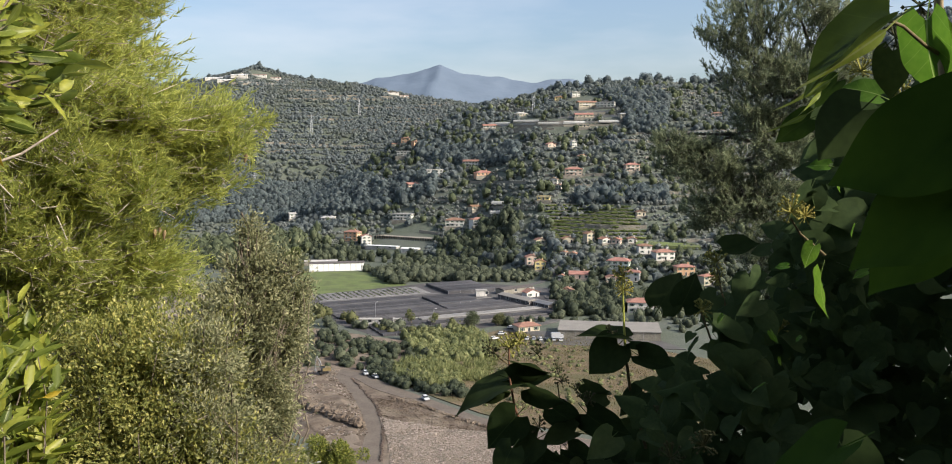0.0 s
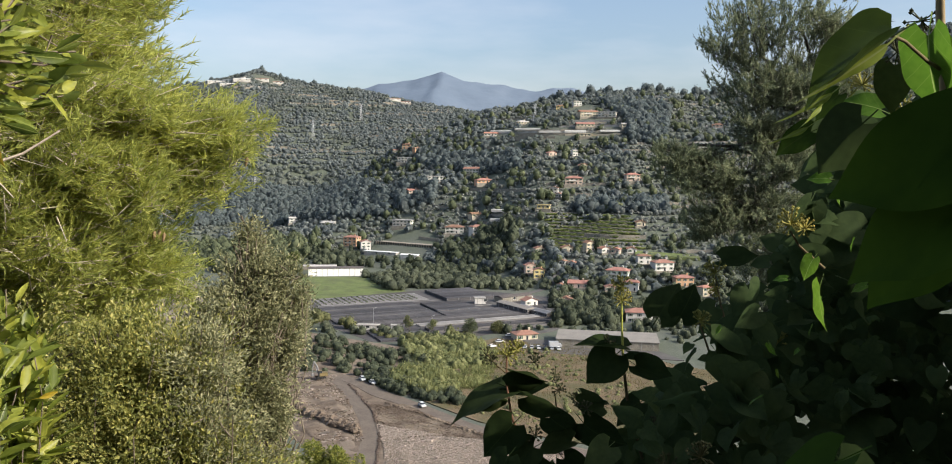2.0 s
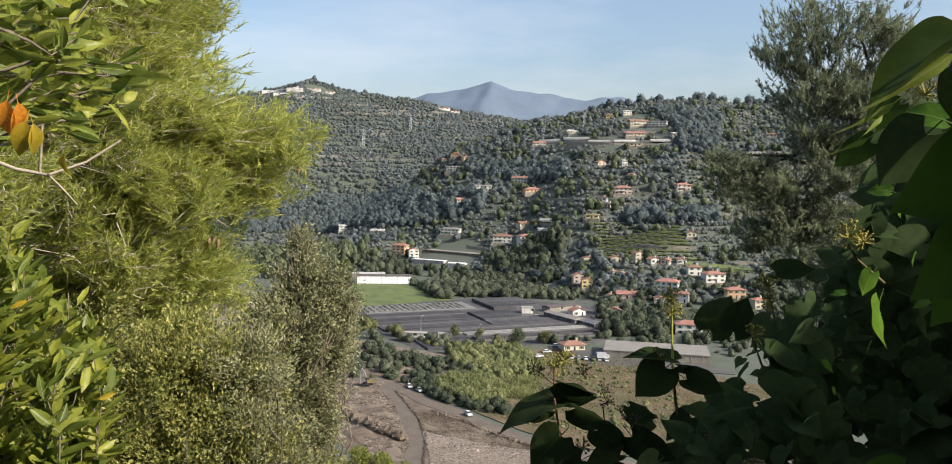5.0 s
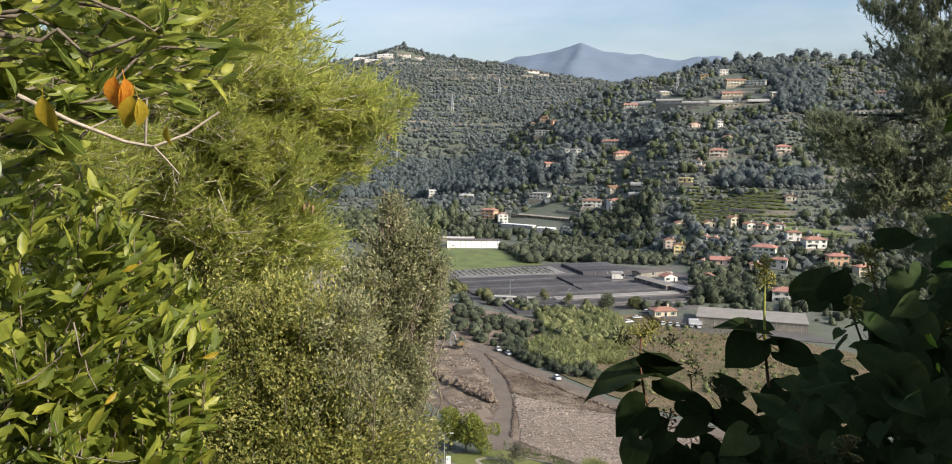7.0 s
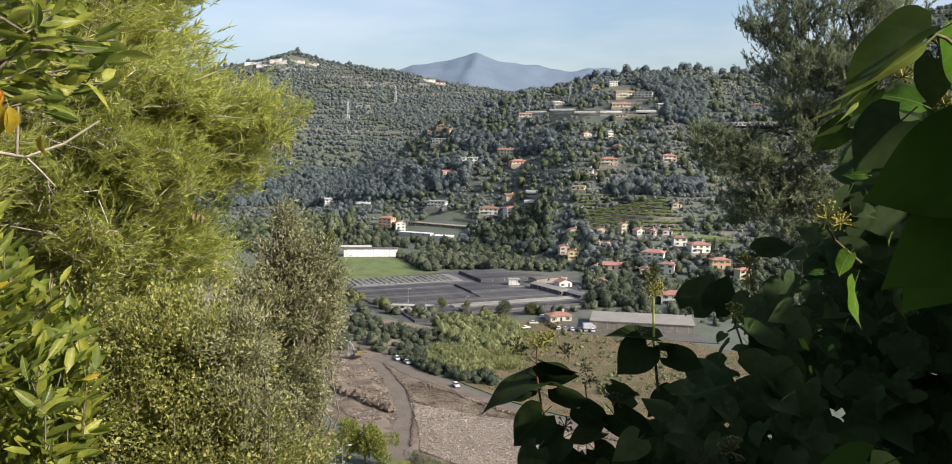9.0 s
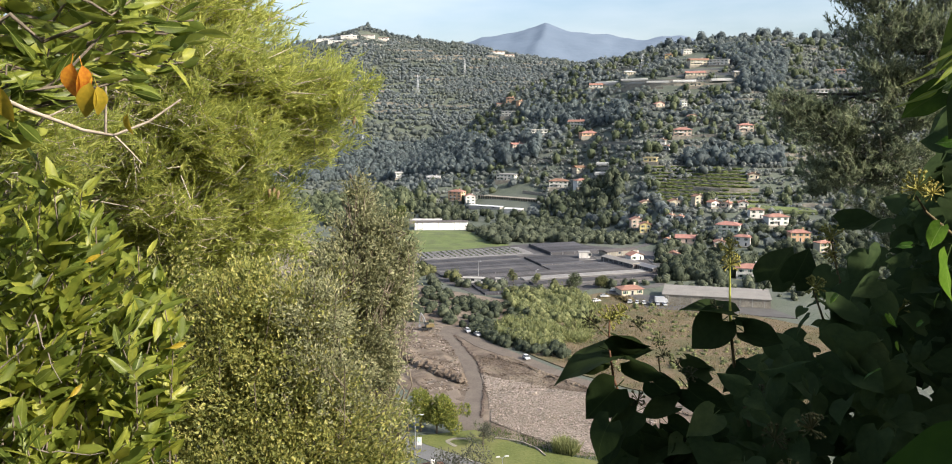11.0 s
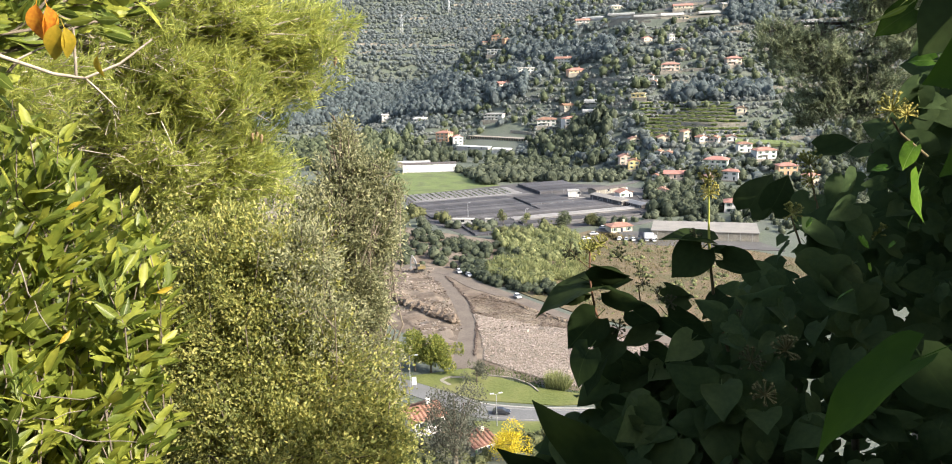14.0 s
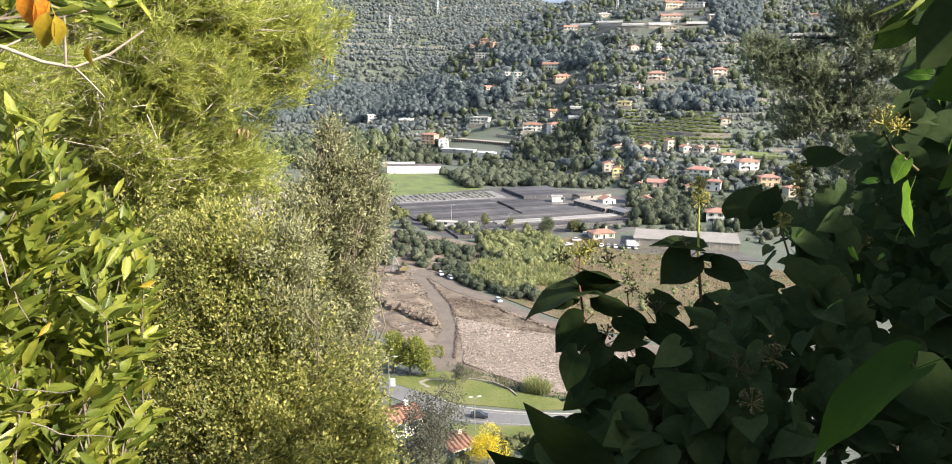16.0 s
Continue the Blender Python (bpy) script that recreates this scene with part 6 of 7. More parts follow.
far_trees("slope_bushes", _p, _r, 1.5, 1.0, M["lush"], "bushes on the steep slope above the road", 110)


_p, _r = scatter(700, -50, 14, 126, 159, 36, lambda x, y: ~inside([(-20, 155), (2, 159), (2, 166), (-20, 166)], x, y) & ~((np.abs(x + 11.4) < 4) & (y < 146)))
far_trees("garden_bushes", _p, _r, 0.95, 0.9, M["bank_green"], "garden bushes and scrub round the houses below the road", 70)


_p, _r = scatter(1500, -80, 60, 350, 580, 38, lambda x, y: inside([(-2, 532), (50, 524), (60, 560), (10, 575)], x, y) | (inside([(-78, 384), (-45, 374), (-18, 354), (-4, 366), (-24, 376), (-60, 390)], x, y)))
far_trees("yard_bushes", _p, _r, 2.1, 1.1, M["grove_green"], "dark green bushes and small trees round the nursery", 70)


def strips(name, material, label, category, poly, n, tall, spread, wide, seed, lift=0.2):
    r = np.random.default_rng(seed)
    xs, ys = [q[0] for q in poly], [q[1] for q in poly]
    x, y = r.uniform(min(xs), max(xs), n * 2), r.uniform(min(ys), max(ys), n * 2)
    ok = inside(poly, x, y)
    x, y = x[ok][:n], y[ok][:n]
    k = len(x)
    a = np.stack([x, y, ground_height(x, y) + lift - 0.2], 1)
    h = tall * r.uniform(0.5, 1.15, k) * (0.75 + 0.35 * ripple(x, y, 7, 1.0))
    tip = a + np.stack([r.normal(0, spread, k), r.normal(0, spread, k), h], 1)
    w = r.uniform(0, 3.14, k)
    v, f = blades(a, tip, np.stack([np.cos(w), np.sin(w), 0 * w], 1), (wide * r.uniform(0.6, 1.3, k))[:, None])
    return tagged(new(name, mesh_of(name, v, f, material)), label, category, kind="stuff")


def cane_clumps(name, label, poly, clumps, per, tall, seed):
    """Mounds of cane: many blades fanning out of each clump."""
    r = np.random.default_rng(seed)
    xs, ys = [q[0] for q in poly], [q[1] for q in poly]
    x, y = r.uniform(min(xs), max(xs), clumps * 3), r.uniform(min(ys), max(ys), clumps * 3)
    ok = inside(poly, x, y)
    x, y = x[ok][:clumps], y[ok][:clumps]
    k = len(x)
    size = r.uniform(0.7, 1.25, k) * (0.85 + 0.3 * ripple(x, y, 9, 2.0))
    c = np.repeat(np.stack([x, y, ground_height(x, y)], 1), per, 0)
    s = np.repeat(size, per)[:, None]
    a = c + r.normal(0, 0.55, c.shape) * s * np.array([1, 1, 0])
    out = a - c
    tip = a + out * r.uniform(0.6, 1.5, (len(a), 1)) + np.concatenate([r.normal(0, 0.35, (len(a), 2)), tall * r.uniform(0.45, 1.1, (len(a), 1))], 1) * s
    w = r.uniform(0, 3.14, len(a))
    v, f = blades(a + (tip - a) * r.uniform(0, 0.5, (len(a), 1)), tip, np.stack([np.cos(w), np.sin(w), 0 * w], 1), 0.16 * s)
    return tagged(new(name, mesh_of(name, v, f, M["reed"])), label, "reeds", kind="stuff")


cane_clumps("cane_brake", "tall grey-green cane thicket on the river bank", [(-32, 290), (-24, 280), (-15, 273), (-8, 275), (-6, 292), (-14, 312), (-30, 306)], 260, 60, 4.4, 41)
cane_clumps("cane_brake", "tall pale cane thicket below the nursery", [(-22, 318), (-10, 316), (0, 322), (5, 345), (-2, 370), (-20, 372), (-32, 356)], 420, 50, 4.0, 45)
cane_clumps("cane_brake", "low scattered cane and tall grass on the meadow edge", [(-7, 276), (3, 286), (9, 312), (10, 345), (2, 345), (-6, 300)], 150, 60, 2.6, 46)
CANE = [[(-32, 290), (-24, 280), (-15, 273), (-8, 275), (-5, 292), (-12, 312), (-30, 306)], [(-24, 316), (-8, 312), (4, 318), (6, 345), (0, 368), (-20, 372), (-34, 356)]]
_p, _r = scatter(1500, -36, 10, 270, 375, 34, lambda x, y: inside(CANE[0], x, y) | inside(CANE[1], x, y))
far_trees("cane_shrubs", _p, _r, 1.35, 1.35, M["reed_bush"], "pale grey-green shrubs among the cane", 90)
_p, _r = scatter(1500, -10, 100, 215, 350, 35, lambda x, y: inside([(-8, 266), (4, 250), (18, 238), (60, 218), (100, 300), (60, 340), (10, 365)], x, y) & (ripple(x, y, 12, 3.0) > 0.05))
far_trees("meadow_shrubs", _p, _r, 0.75, 0.9, M["reed_bush"], "low dry shrubs scattered in the meadow", 40)
strips("bank_grass", M["wild_grass"], "dry tufted grass on the bank", "grass", [(-12, 266), (2, 247), (16, 235), (60, 214), (110, 300), (60, 345), (10, 372)], 30000, 1.0, 0.35, 0.17, 42, 0.3)
strips("pampas_tuft", M["reed"], "tall tuft of grey-green grass by the lawn", "grass", [(-6, 184), (-1, 182.5), (0.5, 186), (-4, 188)], 1700, 5.4, 1.0, 0.13, 43)
strips("river_verge_grass", M["leaf_tree"], "rough grass along the river edge", "grass", [(-28, 203), (-15, 194.5), (-6, 188.5), (9, 182.5), (30, 180), (30, 176), (8, 179), (-9, 184.5), (-27, 196)], 5000, 1.0, 0.4, 0.12, 44)


# plants close to the standing point
def pine(name, label, trunk, lobes, per_lobe, needle, rng, length=0.052, thick=0.0031, per_tuft=13, wood="bark_grey"):
    """A pine: trunk, limbs, twigs and a crown of needle tufts in lobes of (bearing, rise, distance, radius)."""
    ob = thing(name, Matrix(), label, "tree")
    part("trunk", tubes("trunk", [(trunk[0], trunk[1])], 9), M["bark"], ob)
    lines, twigs, at, shoot = [], [], [], []
    for (turn, rise, away, rad), n in zip(lobes, per_lobe):
        c = spot(turn, rise, away)
        hub = np.asarray(trunk[0])[np.argmin(np.linalg.norm(np.asarray(trunk[0]) - c - np.array([0, 0, 0.8]), axis=1))]
        limb = bend(hub, c, 0.12, 7, 0.05, rng)
        lines.append((limb, (0.03, 0.008)))
        for _ in range(max(4, n // 11)):
            u = unit(rng.normal(0, 1, 3) + unit(c - hub) * 0.5 + np.array([0.35, -0.1, 0.35]))
            tip = c + u * rad * rng.uniform(0.45, 1.05) * np.array([1.15, 1.0, 0.75])
            start = limb[rng.integers(4, 7)] + rng.normal(0, rad * 0.25, 3)
            twig = bend(start, tip, 0.05, 7, 0.035, rng)
            twigs.append((twig, (0.003, 0.0011)))
            t = rng.uniform(1.8, 6, 14)
            i = np.minimum(t.astype(int), 5)
            p = twig[i] + (twig[i + 1] - twig[i]) * (t - i)[:, None] + rng.normal(0, 0.024, (14, 3))
            at.append(p)
            shoot.append(unit(unit(tip - start) * 0.8 + rng.normal(0, 0.3, (14, 3)) + np.array([0.15, -0.1, 0.6])))
    at, shoot = np.concatenate(at), np.concatenate(shoot)
    n = len(at)
    at = np.repeat(at, per_tuft, 0) + np.repeat(shoot, per_tuft, 0) * rng.uniform(-0.05, 0.055, (n * per_tuft, 1))
    d = unit(np.repeat(shoot, per_tuft, 0) + rng.normal(0, 0.42, (n * per_tuft, 3)))
    side = unit(np.cross(d, rng.normal(0, 1, d.shape)))
    v, f = blades(at, at + d * length * rng.uniform(0.6, 1.25, (len(d), 1)), side, thick)
    part("limb", tubes("limb", lines, 5), M[wood], ob)
    part("branchwork", tubes("branchwork", twigs, 4), M["twig_pale"] if wood == "bark_grey" else M[wood], ob)
    part("crown", mesh_of("crown", v, f, needle), None, ob)
    return ob


def leafy(name, label, foot, lobes, per_lobe, leaf, rng, length, width, category="tree", stems=18, droop=0.0, radius=0.022, dense=1.0):
    """A bush or small tree: stems from its foot into lobes of many small leaves."""
    ob = thing(name, Matrix(), label, category)
    foot = np.asarray(foot, float)
    lines, at, ahead = [], [], []
    for (turn, rise, away, rad), n in zip(lobes, per_lobe):
        n = int(n * dense)
        c = spot(turn, rise, away)
        limb = bend(foot, c, -0.15, 8, 0.05, rng)
        lines.append((limb, (radius, radius * 0.25)))
        k = max(3, n // 64)
        tips = c + unit(rng.normal(0, 1, (k, 3))) * rad * rng.uniform(0.3, 1.0, (k, 1)) ** 0.5
        for q in tips[:stems]:
            lines.append((bend(limb[rng.integers(4, 8)], q, -0.02, 5, 0.03, rng), (0.006, 0.002)))
        pick = rng.integers(0, k, n)
        t = rng.uniform(0.35, 1.12, (n, 1))
        p = c * (1 - t) + tips[pick] * t + rng.normal(0, 0.022, (n, 3))
        at.append(p)
        ahead.append(unit(tips[pick] - c) + rng.normal(0, 0.7, (n, 3)) + np.array([0, 0, 0.3 - droop]))
    at, ahead = np.concatenate(at), np.concatenate(ahead)
    n = len(at)
    v, f = small_leaves(at, ahead, rng.normal(0, 1, (n, 3)) + np.array([0.6, -0.5, 0.5]), length * rng.uniform(0.6, 1.25, n), width * rng.uniform(0.7, 1.2, n))
    part("branchwork", tubes("branchwork", lines, 5), M["bark"], ob)
    part("crown", mesh_of("crown", v, f, leaf), None, ob)
    return ob


def column(x, y, top, lean=(0, 0), n=9):
    z = float(ground_height(x, y)) - 0.2
    t = np.linspace(0, 1, n)
    return np.stack([x + lean[0] * t, y + lean[1] * t, z + (top - z) * t], 1)


_rng = np.random.default_rng(71)
pine("pine_tree", "bright yellow-green pine with fine needles and grey twigs", (column(-3.4, 3.0, 82.2), (0.11, 0.04)),
     [(-31, 10.5, 4.3, 0.55), (-25.5, 11, 4.4, 0.36), (-25, 7.5, 4.3, 0.3), (-29.5, 5, 4.2, 0.5), (-25.5, 2.5, 4.2, 0.42), (-21.5, 2.2, 4.1, 0.34), (-18.6, 2.6, 4.1, 0.26),
      (-22.0, -0.8, 4.2, 0.32), (-19.6, 0, 4.2, 0.22), (-28, -2, 4.3, 0.45), (-25, -4.8, 4.3, 0.35), (-22.5, -6.6, 4.4, 0.22), (-29, -8, 4.5, 0.4), (-33, 2, 4.3, 0.6), (-36, 9, 4.4, 0.6), (-34, -5, 4.4, 0.5), (-39, 2, 4.8, 0.6), (-41, -5, 4.8, 0.6), (-42, 10, 4.8, 0.7), (-24.8, -9.2, 4.6, 0.22), (-21.3, -8.2, 4.6, 0.17), (-27.5, -11.5, 4.6, 0.35), (-37.5, -1, 3.7, 0.4), (-41, 3, 3.7, 0.4), (-24.5, -1.2, 3.85, 0.26), (-27.5, 1.0, 3.85, 0.26), (-24, 4.6, 3.9, 0.24), (-28.5, -5, 3.9, 0.26), (-31, -1.5, 3.9, 0.26)],
     [1150, 1000, 460, 1050, 850, 640, 400, 520, 250, 800, 520, 230, 600, 800, 800, 700, 700, 600, 700, 240, 190, 380, 500, 400, 300, 300, 260, 280, 280], M["needle"], _rng)
_rng = np.random.default_rng(72)
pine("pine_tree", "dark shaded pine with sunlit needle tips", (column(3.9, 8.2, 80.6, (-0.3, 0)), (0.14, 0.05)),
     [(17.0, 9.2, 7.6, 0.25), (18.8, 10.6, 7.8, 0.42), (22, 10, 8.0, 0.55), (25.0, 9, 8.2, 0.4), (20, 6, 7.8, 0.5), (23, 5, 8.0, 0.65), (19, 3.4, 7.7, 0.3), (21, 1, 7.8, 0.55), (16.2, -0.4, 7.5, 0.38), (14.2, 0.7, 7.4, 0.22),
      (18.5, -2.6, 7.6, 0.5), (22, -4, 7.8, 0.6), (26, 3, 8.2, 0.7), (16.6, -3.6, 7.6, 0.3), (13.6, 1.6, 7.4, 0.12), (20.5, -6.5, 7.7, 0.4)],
     [200, 380, 500, 300, 540, 680, 320, 620, 560, 300, 700, 680, 500, 360, 130, 400], M["needle_shaded"], _rng, thick=0.0034, length=0.044, per_tuft=22, wood="bark_dark")
_rng = np.random.default_rng(73)
leafy("olive_tree", "slender grey-green olive with small dusty leaves", (-1.05, 3.4, 76.2),
      [(-16.3, -4.4, 3.7, 0.075), (-16.2, -5.8, 3.7, 0.1), (-16.3, -7.6, 3.7, 0.16), (-14.2, -8.0, 3.7, 0.14), (-13.2, -9.6, 3.7, 0.11), (-16.9, -11, 3.7, 0.27), (-14.2, -12, 3.7, 0.15), (-16.6, -15, 3.7, 0.24), (-15.0, -17, 3.7, 0.13), (-18.8, -13, 3.8, 0.28),
       (-16.9, -20, 3.7, 0.26), (-14.8, -22, 3.7, 0.14), (-17, -25, 3.7, 0.28), (-20, -17, 3.8, 0.33), (-18.2, -10.4, 3.9, 0.08), (-19.6, -13.5, 3.35, 0.2), (-19.2, -17.5, 3.3, 0.22)],
      [420, 800, 2200, 2200, 1300, 7400, 4000, 7500, 2300, 6200, 7000, 2800, 6000, 6200, 500, 3000, 3200], M["leaf_olive"], _rng, 0.023, 0.0075, dense=1.35)
_rng = np.random.default_rng(74)
leafy("evergreen_shrub", "dense evergreen shrub with small glossy leaves", (-1.7, 3.0, 76.0),
      [(-22, -14, 3.5, 0.33), (-25.5, -15.5, 3.5, 0.33), (-28, -18, 3.5, 0.35), (-23, -20, 3.4, 0.38), (-19, -22.5, 3.4, 0.36), (-27, -24, 3.4, 0.38), (-22, -27, 3.3, 0.38), (-17.5, -29, 3.4, 0.3), (-15.2, -25.5, 3.45, 0.2), (-15, -30, 3.4, 0.22), (-25, -11.6, 3.6, 0.16), (-30, -13, 3.8, 0.38), (-33, -18, 3.7, 0.42), (-32, -25, 3.6, 0.42), (-37, -14, 3.9, 0.42), (-38, -22, 3.8, 0.42)],
      [8000, 8000, 7400, 8600, 8200, 8600, 8600, 6800, 3400, 3600, 2600, 4200, 4200, 4200, 2600, 2600], M["leaf_bush"], _rng, 0.021, 0.0108, "shrub", dense=1.4)


def blade_mesh(name, length, width, material, shape, cup=0.15, curl=0.15, rows=7, wave=0.0, heart=0.0):
    """A leaf blade along +Y, its face up: half widths by shape, cupped and curled, with a short stalk; heart: how far the lobes reach back past the stalk."""
    s = np.linspace(0, 1, rows)
    w = np.interp(s, shape[0], shape[1]) * width / 2
    z = -curl * length * s ** 2
    across = (-1.0, -0.55, 0.0, 0.55, 1.0)
    v, f = [], []
    for i in range(rows):
        q = wave * length * w[i] / width
        for a in across:
            back = heart * length * abs(a) ** 1.4 * (1 - s[i]) ** 3
            v.append((a * w[i], s[i] * length - back, z[i] + cup * w[i] * abs(a) ** 1.25 + q * abs(a) * math.sin(9 * s[i] + (2 if a > 0 else 0))))
    for i in range(rows - 1):
        for k in range(4):
            a = i * 5 + k
            f.append((a, a + 1, a + 6, a + 5))
    b = len(v)
    v += [(-0.012 * length, -0.3 * length, -0.05 * length), (0.012 * length, -0.3 * length, -0.05 * length), (0.012 * length, 0.02 * length, 0), (-0.012 * length, 0.02 * length, 0)]
    f.append((b, b + 1, b + 2, b + 3))
    return mesh_of(name, v, np.array(f), material, True)


IVY = ((0, 0.05, 0.17, 0.38, 0.6, 0.8, 0.9, 1), (0.35, 0.8, 1.0, 0.88, 0.54, 0.24, 0.1, 0.005))
LAUREL = ((0, 0.12, 0.35, 0.6, 0.85, 1), (0.05, 0.5, 0.95, 0.95, 0.45, 0.02))


def leaf_pose(turn, rise, away, tip, tilt=0.0, lift=0.0, size=1.0):
    """Where a leaf's base is, where its tip points as seen from the path (degrees, 0 right, 90 up), how it tilts about its rib."""
    o = Vector(spot(turn, rise, away))
    n = (Vector((0, 0, 80)) - o).normalized()
    r = Vector((0, 0, 1)).cross(n).normalized()
    u = n.cross(r)
    a = radians(tip)
    y = r * math.cos(a) + u * math.sin(a)
    y = (y * math.cos(radians(lift)) + n * math.sin(radians(lift))).normalized()
    x = y.cross(n).normalized()
    z = x.cross(y)
    m = Matrix((x, y, z)).transposed().to_4x4()
    return Matrix.Translation(o) @ m @ pose(0, 0, 0, 0, tilt, 0) @ Matrix.Scale(size, 4)


# ivy
ivy = thing("ivy_bush", Matrix(), "dense dark ivy with heart-shaped leaves and flower heads", "ivy")
_rng = np.random.default_rng(75)
IVY_WIDE = ((0, 0.04, 0.1, 0.17, 0.26, 0.38, 0.5, 0.62, 0.74, 0.84, 0.92, 1), (0.4, 0.72, 0.9, 0.98, 1.0, 0.97, 0.88, 0.72, 0.5, 0.3, 0.14, 0.008))
IVY_LEAVES = [blade_mesh("ivy_leaf", 0.075, w, M["leaf_ivy"], IVY_WIDE, c, k, 14, 0.07, 0.2) for w, c, k in ((0.074, 0.25, 0.3), (0.074, -0.35, 0.4), (0.064, 0.45, 0.12), (0.074, 0.05, 0.55), (0.072, 0.5, 0.15))]
IVY_SUNLIT = blade_mesh("ivy_leaf_sunlit", 0.075, 0.062, M["leaf_ivy_sunlit"], IVY_WIDE, 0.2, 0.25, 18, 0.08, 0.2)
IVY_MID = blade_mesh("ivy_leaf_mid", 0.075, 0.066, M["leaf_ivy_mid"], IVY_WIDE, 0.15, 0.2, 26, 0.05, 0.2)
IVY_FOLD = blade_mesh("ivy_leaf_folded", 0.075, 0.046, M["leaf_ivy_fold"], IVY_WIDE, 0.85, 0.12, 26, 0.05, 0.1)
IVY_SHADED = blade_mesh("ivy_leaf_shaded", 0.075, 0.06, M["leaf_ivy_shaded"], IVY_WIDE, 0.1, 0.2, 18, 0.06, 0.2)
IVY_SUN_EDGE = blade_mesh("ivy_leaf_sun_edge", 0.075, 0.011, M["leaf_ivy_sun_edge"], IVY, 0.15, 0.1, 16, 0.04)
IVY_DIM_SHADE = blade_mesh("ivy_leaf_dim_shade", 0.075, 0.062, M["leaf_ivy_dim_shade"], IVY_WIDE, 0.2, 0.3, 26, 0.05, 0.2)
IVY_BODY = [me.copy() for me in IVY_LEAVES[:4]]
for _me in IVY_BODY:
    _me.materials[0] = M["leaf_ivy_mass"]
IVY_KINDS = {5: IVY_DIM_SHADE, 6: IVY_FOLD, 7: IVY_SUN_EDGE, 8: IVY_SHADED, 9: IVY_MID, 10: IVY_BODY[0], 11: IVY_BODY[1], 12: IVY_BODY[2], 13: IVY_BODY[3]}


def ivy_leaf(turn, rise, away, tip, size=1.0, tilt=0, lift=0, mesh=0, light=False):
    ob = part("leaf", IVY_SUNLIT if light else IVY_KINDS[mesh] if mesh in IVY_KINDS else IVY_LEAVES[mesh], None, ivy)
    ob.matrix_basis = leaf_pose(turn, rise, away, tip, tilt, lift, size)


ivy_leaf(2.5, -16.0, 1.00, -165, 1.05, 66, 0, 0)
ivy_leaf(2.8, -14.5, 1.00, -19, 0.62, 55, 0, 2)
ivy_leaf(2.5, -15.6, 1.00, -13, 0.68, 50, 0, 1)
ivy_leaf(2.9, -18.2, 1.00, -133, 0.71, 5, 0, 0)
ivy_leaf(10.4, -13.0, 1.05, -136, 0.73, 10, 0, 0)
ivy_leaf(10.8, -12.6, 1.05, 172, 0.84, 74, 0, 2)
ivy_leaf(11.9, -13.7, 1.05, -27, 0.62, 40, 0, 1)
ivy_leaf(11.3, -12.8, 1.05, -15, 0.34, 60, 0, 0)
ivy_leaf(12.2, -16.2, 1.05, -148, 0.56, 35, 0, 3)
ivy_leaf(9.6, -16.6, 1.03, 167, 0.48, 45, 0, 1)
ivy_leaf(8.2, -17.9, 1.02, -42, 0.77, 40, 0, 3)
ivy_leaf(7.3, -19.2, 1.02, -162, 0.63, 45, 0, 2)
ivy_leaf(3.4, -21.4, 0.99, -118, 0.6, 48, 0, 2)
ivy_leaf(4.5, -19.7, 1.00, -146, 0.63, 30, 0, 3)
ivy_leaf(10.7, -20.1, 1.04, -160, 0.41, 40, 0, 1)
ivy_leaf(4.0, -16.2, 1.00, -27, 0.65, 50, 0, 2)
ivy_leaf(8.0, -15.8, 1.03, -29, 0.44, 50, 0, 0)
ivy_leaf(5.7, -17.6, 1.02, -42, 0.59, 30, 0, 3)
ivy_leaf(6.8, -20.4, 1.03, -41, 0.51, 30, 0, 1)
ivy_leaf(4.2, -21.1, 1.02, -35, 0.67, 20, 0, 0)
ivy_leaf(6.8, -21.7, 1.02, -141, 0.63, 30, 0, 2)
ivy_leaf(9.2, -21.1, 1.05, -32, 0.60, 35, 0, 3)
ivy_leaf(10.6, -18.8, 1.08, 11, 0.33, 40, 0, 1)
ivy_leaf(2.1, -16.3, 1.01, -169, 0.47, 68, 0, 1)
ivy_leaf(14.9, -10.0, 1.15, 62, 0.67, 20, 0, 0)
ivy_leaf(13.4, -10.1, 1.20, 60, 0.79, 0, 0, 3)
ivy_leaf(17.6, -6.0, 1.10, -7, 0.62, 50, 0, 1)
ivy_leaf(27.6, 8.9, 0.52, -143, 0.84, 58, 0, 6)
# narrow leaf added as the folded leaf's sunlit half, then more lit slivers
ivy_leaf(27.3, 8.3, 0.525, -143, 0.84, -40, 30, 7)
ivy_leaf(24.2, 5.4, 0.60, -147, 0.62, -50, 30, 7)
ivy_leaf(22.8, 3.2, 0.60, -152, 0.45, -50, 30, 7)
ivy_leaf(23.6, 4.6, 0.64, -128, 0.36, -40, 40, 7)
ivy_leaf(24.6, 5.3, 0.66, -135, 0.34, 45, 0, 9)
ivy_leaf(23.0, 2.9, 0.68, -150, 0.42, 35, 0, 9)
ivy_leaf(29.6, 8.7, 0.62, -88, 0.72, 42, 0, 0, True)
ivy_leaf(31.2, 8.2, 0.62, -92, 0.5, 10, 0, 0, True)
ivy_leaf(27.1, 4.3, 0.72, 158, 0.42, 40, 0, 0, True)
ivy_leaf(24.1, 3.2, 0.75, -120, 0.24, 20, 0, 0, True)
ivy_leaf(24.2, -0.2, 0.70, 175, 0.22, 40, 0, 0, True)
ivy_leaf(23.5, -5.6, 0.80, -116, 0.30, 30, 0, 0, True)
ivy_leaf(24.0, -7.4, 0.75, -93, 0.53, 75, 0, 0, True)
